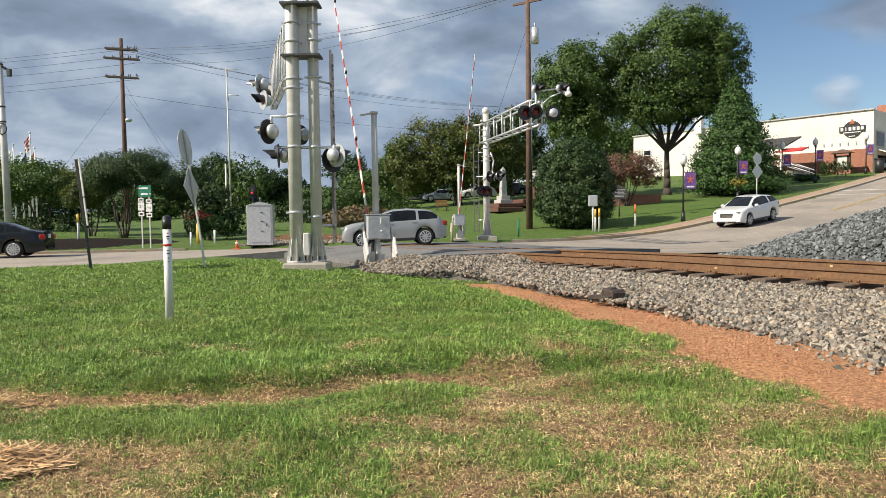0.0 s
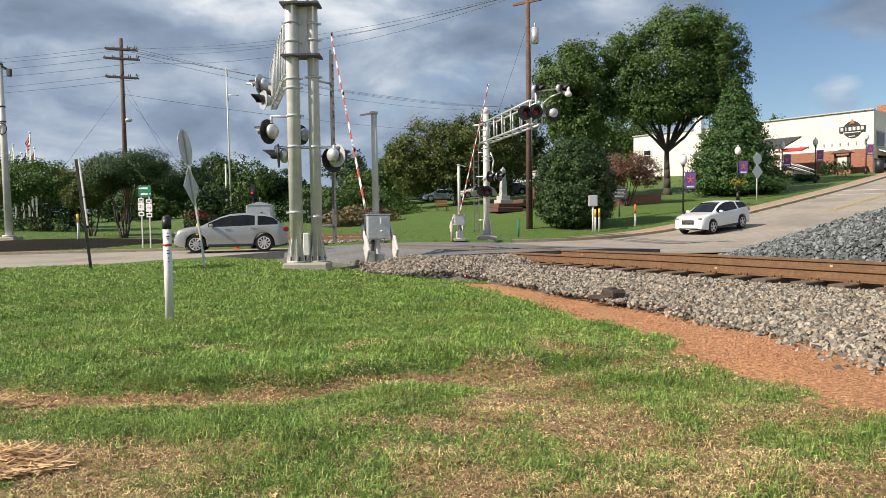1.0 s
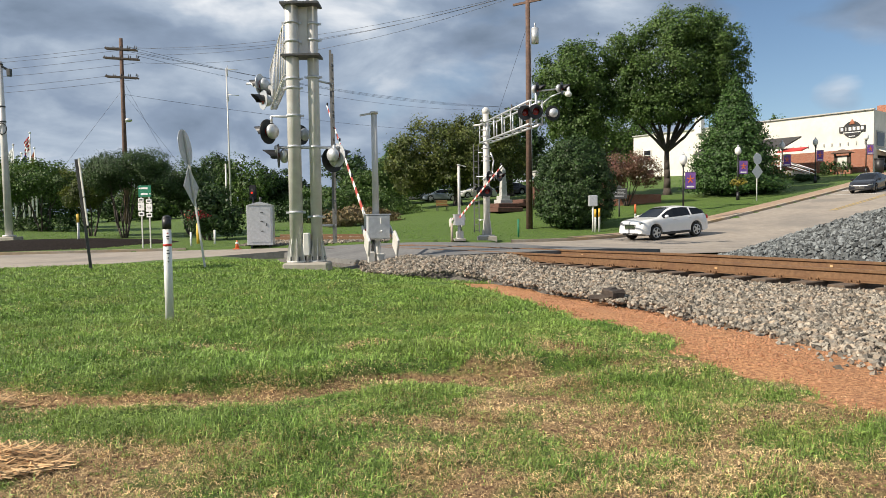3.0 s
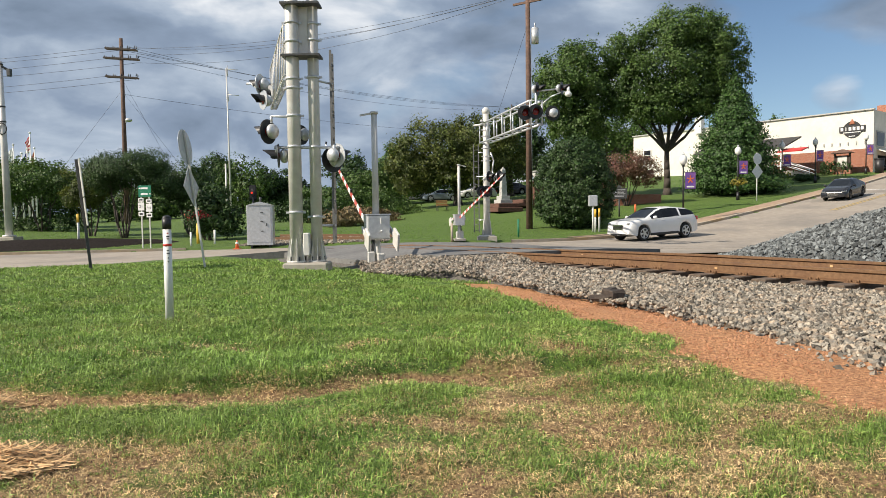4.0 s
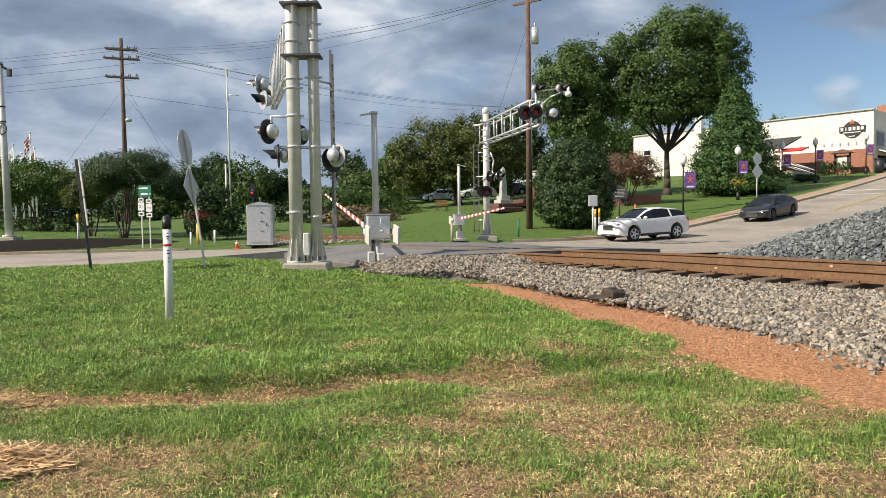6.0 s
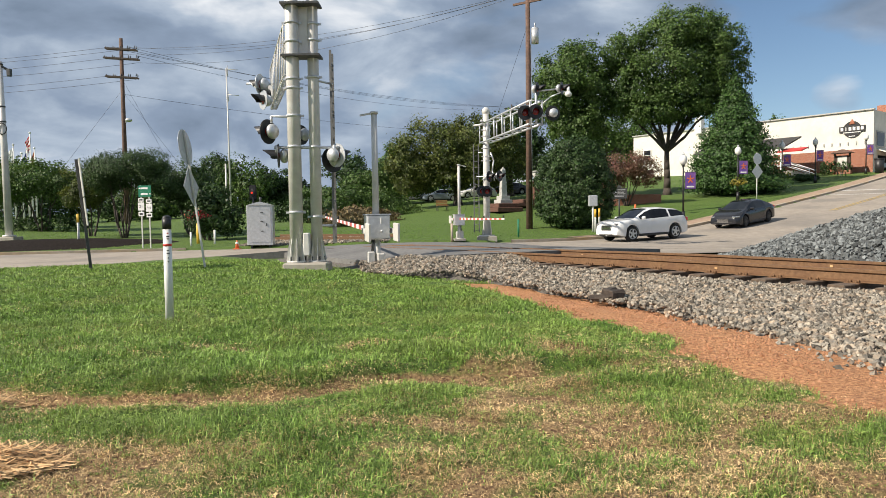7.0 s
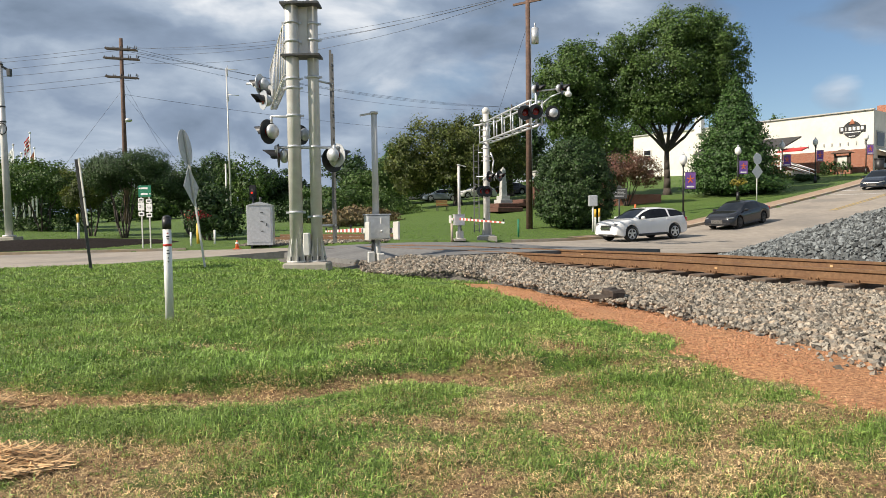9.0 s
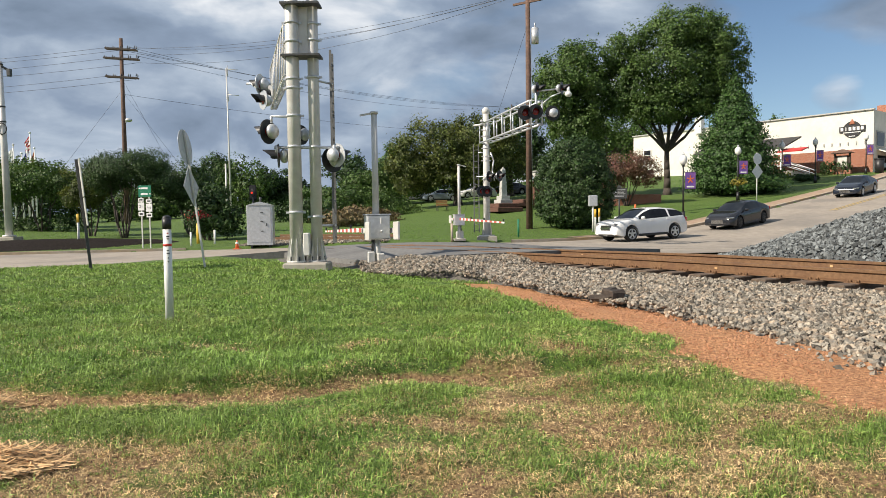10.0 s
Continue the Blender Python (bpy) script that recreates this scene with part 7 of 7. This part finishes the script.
    for k in range(4):
        bm = B()
        box(bm, (L / 2 + 0.004, 0, np.interp(L / 2 - 0.1, tx, tz) - 0.33 + 0.06 * k), (0.05, W * 0.38, 0.022))
        part("grille_bar", bm, M_CHROME, gr)
    bm = B()
    box(bm, (L / 2 - 0.05, 0, 0.33), (0.11, W * 0.62, 0.11), bevel=0.03)
    part("front_bumper", bm, M_TRIM, t)
    bm = B()
    box(bm, (-L / 2 + 0.05, 0, 0.36), (0.10, W * 0.72, 0.20), bevel=0.03)
    part("rear_bumper", bm, trim, t)
    if plate:
        bm = B()
        box(bm, (-L / 2 - 0.005, 0, 0.80), (0.015, 0.32, 0.16), bevel=0.004)
        part("number_plate", bm, M_WHITE, t)
    wheels = []
    for cx in (xf, xr):
        for sy in (-1, 1):
            wname = empty("wheel", Matrix(), "", "")
            scene_clean(wname)
            wname.parent = t
            wname.matrix_basis = pose(cx, sy * (W / 2 - 0.125), rw)
            bm = B()
            vs = bmesh.ops.create_cone(bm, cap_ends=True, segments=30, radius1=rw, radius2=rw, depth=0.23, matrix=Matrix.Rotation(radians(90), 4, "X"))["verts"]
            es = [e for e in bm.edges if len(e.link_faces) == 2 and any(len(f.verts) > 4 for f in e.link_faces)]
            bmesh.ops.bevel(bm, geom=es, offset=0.03, segments=2, affect="EDGES")
            part("tyre", bm, M_TYRE, wname)
            bm = B()
            yo = sy * 0.116
            rr = rw * 0.66
            for i in range(spokes):
                a = 2 * math.pi * i / spokes
                box(bm, (rr * 0.52 * math.cos(a), yo, rr * 0.52 * math.sin(a)), (rr * 0.95, 0.03, 0.055 if spokes > 6 else 0.085), rot=Matrix.Rotation(-a, 4, "Y"), bevel=0.006)
            rod(bm, (0, yo - 0.02, 0), (0, yo + 0.02, 0), 0.075, n=14)
            m_ = 26
            for i in range(m_):
                a, b = 2 * math.pi * i / m_, 2 * math.pi * (i + 1) / m_
                rod(bm, (rr * math.cos(a), yo, rr * math.sin(a)), (rr * math.cos(b), yo, rr * math.sin(b)), 0.022, n=5)
            part("rim", bm, rim or M_RIM, wname)
            wheels.append((wname, rw, cx, sy * (W / 2 - 0.125)))
    CARS[key] = (t, wheels)
    return t


def scene_clean(o):
    for k in ("label", "category", "group", "kind"):
        if k in o:
            del o[k]


def build_cars():
    car("silver", "silver-grey crossover with black lower trim, driving", paint("silver_paint", (0.38, 0.385, 0.375), 0.45), 4.72, 1.93, 1.69, 2.82, 0.385,
        [(-2.36, 0.85), (-2.30, 1.02), (-2.15, 1.18), (-1.75, 1.54), (-1.45, 1.62), (-0.6, 1.69), (0.05, 1.66), (0.42, 1.56), (1.22, 1.17), (1.85, 1.10), (2.18, 1.01), (2.32, 0.86), (2.36, 0.62)],
        [(-2.36, 0.85), (-2.0, 1.18), (0, 1.12), (1.1, 1.09), (1.6, 1.05), (2.2, 0.88), (2.36, 0.55)], (-2.12, -1.62, 0.12, 1.22), spokes=10, low=0.25, cat="suv")
    car("white", "white compact luxury SUV waiting at the crossing", paint("white_paint_car", (0.72, 0.72, 0.71), 0.0, 0.25), 4.66, 1.89, 1.64, 2.82, 0.37,
        [(-2.33, 0.85), (-2.28, 1.06), (-2.18, 1.20), (-1.92, 1.40), (-1.62, 1.53), (-0.6, 1.64), (0.05, 1.62), (0.45, 1.50), (1.15, 1.13), (1.8, 1.06), (2.15, 1.00), (2.28, 0.93), (2.32, 0.80), (2.33, 0.60)],
        [(-2.33, 0.85), (-2.0, 1.17), (-1.2, 1.14), (0, 1.09), (1.0, 1.06), (1.6, 1.03), (2.2, 0.9), (2.33, 0.6)], (-2.2, -1.72, 0.15, 1.18), spokes=5, low=0.25, cat="suv")
    car("charcoal", "dark charcoal compact saloon waiting on the hill", paint("charcoal_paint", (0.022, 0.023, 0.027), 0.4), 4.56, 1.78, 1.43, 2.70, 0.33,
        [(-2.28, 0.80), (-2.22, 0.98), (-1.75, 1.06), (-1.0, 1.36), (-0.5, 1.43), (0.1, 1.42), (0.4, 1.35), (1.2, 0.98), (1.8, 0.88), (2.12, 0.76), (2.24, 0.66), (2.28, 0.52)],
        [(-2.28, 0.80), (-1.7, 1.0), (0, 0.94), (1.1, 0.90), (1.6, 0.85), (2.28, 0.5)], (-1.75, -0.95, 0.18, 1.2), spokes=8, rim=M_RIM_DARK, low=0.18)
    car("navy", "dark navy saloon coming down the hill", paint("navy_paint", (0.018, 0.022, 0.032), 0.4), 4.85, 1.84, 1.45, 2.80, 0.34,
        [(-2.42, 0.80), (-2.36, 0.99), (-1.85, 1.07), (-1.1, 1.37), (-0.5, 1.45), (0.1, 1.44), (0.4, 1.37), (1.2, 1.0), (1.8, 0.9), (2.22, 0.78), (2.36, 0.68), (2.42, 0.52)],
        [(-2.42, 0.80), (-1.8, 1.0), (0, 0.95), (1.1, 0.92), (1.6, 0.86), (2.42, 0.5)], (-1.85, -1.05, 0.18, 1.2), spokes=8, low=0.18)
    car("black", "black saloon with bright rims driving away", paint("black_car_paint", (0.008, 0.010, 0.013), 0.2), 4.88, 1.83, 1.48, 2.80, 0.34,
        [(-2.44, 0.82), (-2.38, 1.04), (-1.85, 1.12), (-1.1, 1.40), (-0.5, 1.48), (0.1, 1.47), (0.4, 1.40), (1.2, 1.03), (1.8, 0.93), (2.22, 0.82), (2.38, 0.7), (2.44, 0.52)],
        [(-2.44, 0.82), (-1.8, 1.05), (0, 0.98), (1.1, 0.95), (1.6, 0.88), (2.44, 0.5)], (-1.85, -1.05, 0.18, 1.2), spokes=12, low=0.18)
    # parked behind the lawn
    par = paint("parked_silver", (0.5, 0.51, 0.52), 0.4)
    for key, X, Y, rot, lab, c in (("p1", -0.2, 77.0, 195, "silver-blue saloon parked behind the lawn", paint("parked_blue_grey", (0.30, 0.34, 0.40), 0.4)), ("p2", 3.8, 76.5, 200, "white saloon parked behind the lawn", paint("parked_white", (0.72, 0.72, 0.7), 0.0)), ("p3", 7.6, 78.0, 200, "dark saloon parked behind the lawn", paint("parked_dark", (0.03, 0.032, 0.036), 0.3)), ("p4", -3.3, 84.0, 195, "grey saloon parked behind the lawn", par)):
        t = car(key, lab, c, 4.7, 1.82, 1.45, 2.75, 0.33,
                [(-2.35, 0.82), (-2.28, 1.0), (-1.85, 1.08), (-1.1, 1.38), (-0.5, 1.45), (0.1, 1.44), (0.4, 1.37), (1.2, 1.0), (1.8, 0.9), (2.2, 0.8), (2.35, 0.55)],
                [(-2.35, 0.82), (-1.8, 1.02), (0, 0.95), (1.1, 0.92), (1.6, 0.86), (2.35, 0.5)], (-1.85, -1.05, 0.18, 1.2), spokes=8, low=0.18, group="parked cars")
        t.matrix_basis = pose(X, Y, lz(X, Y) + 0.02, 0, 0, rot)


build_cars()


# ---------------------------------------------------------------- turf blades, straw, fallen wood
def blades(name, n_sets, dry, label, seed):
    """Turf in tufts: each tuft a handful of bent blades that splay from one root."""
    rng = np.random.default_rng(seed)
    XS, YS, LN, WD, AZ = [], [], [], [], []
    for y0, y1, dens, ln, wd, per in n_sets:
        m = int(dens * 0.68 * (y1 * y1 - y0 * y0) / per)
        yt = np.sqrt(rng.uniform(y0 * y0, y1 * y1, m))
        xt = rng.uniform(-0.68, 0.68, m) * yt
        w = worn(xt, yt) * (yt < 12)
        pd = np.clip(w * 1.45 + 0.11, 0.06, 0.93)
        r = rng.random(m)
        keep = (r < pd * 0.85) if dry else (r > pd)
        s, _ = to_lane(xt, yt)
        keep &= (rng.random(m) > clay(xt, yt) * 1.12) & (track_side(xt, yt) < foot(yt) + 0.1) & (s < NEAR_EDGE - 0.05)
        xt, yt, w = xt[keep], yt[keep], w[keep]
        tall = rng.uniform(0.55, 1.3, len(xt)) * (0.45 + 1.1 * vnoise(xt, yt, 0.30, 11)) * (1.0 + 0.35 * np.exp(-((ledge(xt, yt) - 0.35) / 0.3) ** 2))
        tall = tall * (0.85 if dry else 1.0) * (1 - 0.35 * np.clip(w, 0, 1))
        sp = wd * 4.0
        az0 = rng.uniform(0, 2 * np.pi, len(xt))
        for k in range(per):
            XS.append(xt + rng.normal(0, sp, len(xt)))
            YS.append(yt + rng.normal(0, sp, len(xt)))
            LN.append(ln * tall * rng.uniform(0.6, 1.3, len(xt)))
            WD.append(wd * rng.uniform(0.6, 1.3, len(xt)))
            AZ.append(az0 + 2 * np.pi * k / per + rng.normal(0, 0.7, len(xt)))
    x, y, ln, wd, a = map(np.concatenate, (XS, YS, LN, WD, AZ))
    n = len(x)
    z = land_z(x, y) + relief(x, y) - 0.006
    lean = rng.uniform(0.9, 1.62, n) if dry else rng.uniform(0.45, 1.4, n)
    dx, dy, up = np.cos(a) * np.sin(lean), np.sin(a) * np.sin(lean), np.cos(lean)
    wx, wy = wd * np.cos(a + 1.57), wd * np.sin(a + 1.57)
    base = np.stack([x, y, z], -1)
    W = np.stack([wx, wy, wd * rng.normal(0, 0.35, n)], -1) * 0.5
    mid = base + np.stack([dx * ln * 0.40, dy * ln * 0.40, (up * 0.6 + 0.22) * ln], -1)
    tip = base + np.stack([dx * ln, dy * ln, np.maximum(up, 0.05) * ln], -1)
    V = np.stack([base, mid + W, tip, mid - W], 1)
    F = np.arange(n * 4, dtype=np.int32)
    me = bpy.data.meshes.new(name)
    me.vertices.add(n * 4)
    me.vertices.foreach_set("co", V.astype(np.float32).ravel())
    me.loops.add(n * 4)
    me.loops.foreach_set("vertex_index", F)
    me.polygons.add(n)
    me.polygons.foreach_set("loop_start", np.arange(0, n * 4, 4, dtype=np.int32))
    me.update(calc_edges=True)
    me.materials.append(M_BLADE_DRY if dry else M_BLADE)
    return tagged(new(name, me), label, "grass", kind="stuff")


blades("grass", [(2.2, 4.5, 23000, 0.055, 0.0034, 7), (4.5, 7.5, 10500, 0.056, 0.0050, 6), (7.5, 11, 4600, 0.054, 0.0080, 5), (11, 19, 1300, 0.058, 0.013, 4)], False, "short mown green grass of the lawn", 21)
blades("dry_grass", [(2.2, 4.5, 22000, 0.052, 0.0027, 6), (4.5, 7.5, 8000, 0.052, 0.0044, 5), (7.5, 11, 1200, 0.05, 0.0075, 4)], True, "dry straw-coloured grass in worn turf", 22)


def park_turf():
    """Coarse tufts on the park's lawn beyond the road."""
    rng = np.random.default_rng(77)
    n = 40000
    y = rng.uniform(29, 50, n)
    x = rng.uniform(-0.66, 0.5, n) * y
    s, _ = to_lane(x, y)
    t = track_side(x, y)
    ok = (s > FAR_EDGE + 1.5) & (np.abs(t - 0.75) > 3.5)
    x, y = x[ok], y[ok]
    C = np.stack([x, y, land_z(x, y) + 0.02], -1)
    N = np.tile(np.array([[0.0, -0.4, 0.9]]), (len(x), 1))
    o = new("park_grass", leaves_mesh("park_grass", C, N, 0.05, rng, M_BLADE_PARK))
    tagged(o, "mown green grass of the park lawn", "grass", kind="stuff")


M_BLADE_PARK = mat("park_grass_blade", (0.085, 0.175, 0.020), (0.15, 0.25, 0.035), 0.35, 0.7, 0.0, rnd=0.3, through_light=0.3)
park_turf()


def build_straw():
    rng = np.random.default_rng(31)
    for cx, cy, rx, ry, n in ((-2.12, 3.02, 0.40, 0.17, 700), (-2.85, 4.18, 0.24, 0.12, 240)):
        r = np.sqrt(rng.random(n))
        a = rng.uniform(0, 2 * np.pi, n)
        x, y = cx + rx * r * np.cos(a), cy + ry * r * np.sin(a)
        z = land_z(x, y) + relief(x, y) + 0.02 + 0.09 * (1 - r ** 2) * rng.random(n)
        th = rng.normal(0.3, 0.7, n)
        L = rng.uniform(0.05, 0.16, n)
        d = np.stack([np.cos(th), np.sin(th), rng.normal(0, 0.25, n)], -1) * L[:, None] / 2
        w = np.stack([-np.sin(th), np.cos(th), np.full(n, 0.5)], -1) * 0.0028
        c = np.stack([x, y, z], -1)
        V = np.stack([c - d - w, c + d - w, c + d + w, c - d + w], 1).reshape(-1, 3)
        me = bpy.data.meshes.new("straw_pile")
        me.from_pydata(V.tolist(), [], np.arange(n * 4).reshape(n, 4).tolist())
        me.materials.append(M_STRAW)
        tagged(new("straw_pile", me), "loose pile of dry straw on the turf", "straw", kind="stuff")
    # broken sleeper ends by the ballast
    X, Y = 2.15, 8.75
    Z = lz(X, Y)
    for k, (dx, dy, s, rot) in enumerate(((0.06, 0.0, (0.20, 0.14, 0.12), 20), (-0.14, 0.1, (0.24, 0.07, 0.05), -15), (0.02, 0.17, (0.22, 0.12, 0.13), 40))):
        bm = B()
        box(bm, (0, 0, s[2] / 2), s, bevel=0.02)
        for v in bm.verts:
            v.co += Vector((random.Random(k * 31 + v.index).uniform(-0.02, 0.02) for _ in range(3)))
        o = part("wood_chunk", bm, M_TIE)
        o.matrix_basis = pose(X + dx, Y + dy, max(lz(X + dx, Y + dy), float(ballast_z(np.array(track_side(X + dx, Y + dy)), np.array(Y + dy), 0))) + 0.0, 4, 3, rot)
        tagged(o, "broken chunk of dark sleeper wood on stones", "wood chunk", group="broken sleeper ends")


build_straw()


# ---------------------------------------------------------------- what moves
def lane_at(s):
    x, y = float(np.interp(s, LS, LX)), float(np.interp(s, LS, LY))
    return x, y


def lane_s(col):
    """How far along the lane lies the place at that bearing (tangent to the right of straight ahead)."""
    k = lane_index(-32)
    return float(np.interp(col, LX[k:] / LY[k:], LS[k:]))


def drive(key, rows):
    """Rows of time and way along the lane; the car heads towards smaller ways, its wheels roll."""
    t, wheels = CARS[key]
    T = np.array([r[0] for r in rows])
    S = np.array([r[1] for r in rows])
    keys = np.unique(np.concatenate([np.arange(0, 10.01, 0.25), T]))

    def way(q):
        # smooth through the rows
        i = int(np.clip(np.searchsorted(T, q) - 1, 0, len(T) - 2))
        h = T[i + 1] - T[i]
        m = np.gradient(S, T)
        u = (q - T[i]) / h
        return float((2 * u ** 3 - 3 * u ** 2 + 1) * S[i] + (u ** 3 - 2 * u ** 2 + u) * h * m[i] + (-2 * u ** 3 + 3 * u ** 2) * S[i + 1] + (u ** 3 - u ** 2) * h * m[i + 1])

    out = []
    for q in keys:
        s = way(q)
        x, y = lane_at(s)
        xa, ya = lane_at(s - 1.35)
        xb, yb = lane_at(s + 1.35)
        za, zb = rz(xa, ya), rz(xb, yb)
        out.append((float(q), pose(x, y, (za + zb) / 2 + 0.012, 0, math.degrees(math.atan2(zb - za, 2.7)), math.degrees(math.atan2(ya - yb, xa - xb)))))
    walk(t, out)
    for w, r, cx, cy in wheels:
        rows_w, turn, q, s0 = [(0.0, pose(cx, cy, r))], 0.0, 0.0, way(0.0)
        last = 0.0
        while q < 9.999:
            q = min(10.0, q + 1 / 30)
            s1 = way(q)
            a = (s0 - s1) / r
            if a - last > 1.1 or q >= 9.999:
                last = a
                rows_w.append((q, pose(cx, cy, r) @ Matrix.Rotation(a, 4, "Y")))
        walk(w, rows_w)


def motions():
    near, far = GATES
    swing = [(0, 53), (0.5, 49), (1, 45), (1.5, 41), (2, 37), (2.5, 33), (3.8, 21), (4.5, 15.5), (5, 12.5), (5.5, 10), (5.7, 9), (6.8, 3.5), (7.0, 2.2), (7.3, 0.0), (7.5, -1), (8, -1.2), (10, -1.2)]
    walk(near, [(t, pose(0, 0, 0.97, a, 0, 0)) for t, a in swing])
    swing = [(0, 62), (0.5, 51), (1, 42), (1.5, 32), (2, 23.5), (2.5, 17.5), (3.8, 12.5), (4.5, 9.8), (5, 7.2), (5.5, 4.8), (5.7, 4.0), (6.8, 0.5), (7.0, 0), (7.5, -1), (8, -1), (10, -1)]
    walk(far, [(t, pose(0, 0, 1.03, a, 0, 0)) for t, a in swing])
    for j, f in enumerate(FLAGS):
        walk(f, [(q / 2, pose(0, 0, 0, 0, 0, 9 * math.sin(1.9 * q / 2 + 0.25 * j) + 5 * math.sin(4.1 * q / 2 + 0.1 * j))) for q in range(21)])
    k = 1207.0
    drive("silver", [(t, lane_s((c - 784) / k)) for t, c in ((0, 697), (0.5, 560), (1.0, 413), (1.5, 262), (2.0, 103), (2.5, -74))] + [(t, lane_s((-74 - 784) / k) - d) for t, d in ((3.2, 6.3), (4.5, 18.0), (7, 41), (10, 68))])
    drive("black", [(0, lane_s((-30 - 784) / k)), (0.5, lane_s((-30 - 784) / k) - 5.0), (2, lane_s((-30 - 784) / k) - 20), (5, lane_s((-30 - 784) / k) - 48), (10, lane_s((-30 - 784) / k) - 90)])
    drive("white", [(t, lane_s((c - 784) / k)) for t, c in ((0, 1322), (0.5, 1292), (1, 1263), (1.5, 1235), (2, 1210), (2.5, 1190), (3.2, 1171), (4, 1156), (4.5, 1149), (5, 1144), (5.5, 1142), (6.2, 1139), (7, 1137), (7.5, 1136), (8.5, 1136), (10, 1136))])
    up = lane_s((1560 - 784) / k)
    drive("charcoal", [(0, up + 26), (1.2, up + 13.5)] + [(t, lane_s((c - 784) / k)) for t, c in ((2.5, 1560), (4, 1493), (4.5, 1457), (5, 1424), (5.5, 1394), (6.2, 1350), (7, 1316), (7.5, 1308), (8, 1307), (10, 1307))])
    up = lane_s((1557 - 784) / k)
    drive("navy", [(0, up + 52), (5, up + 26), (8, up + 6.5)] + [(t, lane_s((c - 784) / k)) for t, c in ((9, 1557), (9.5, 1535), (10, 1514))])


motions()
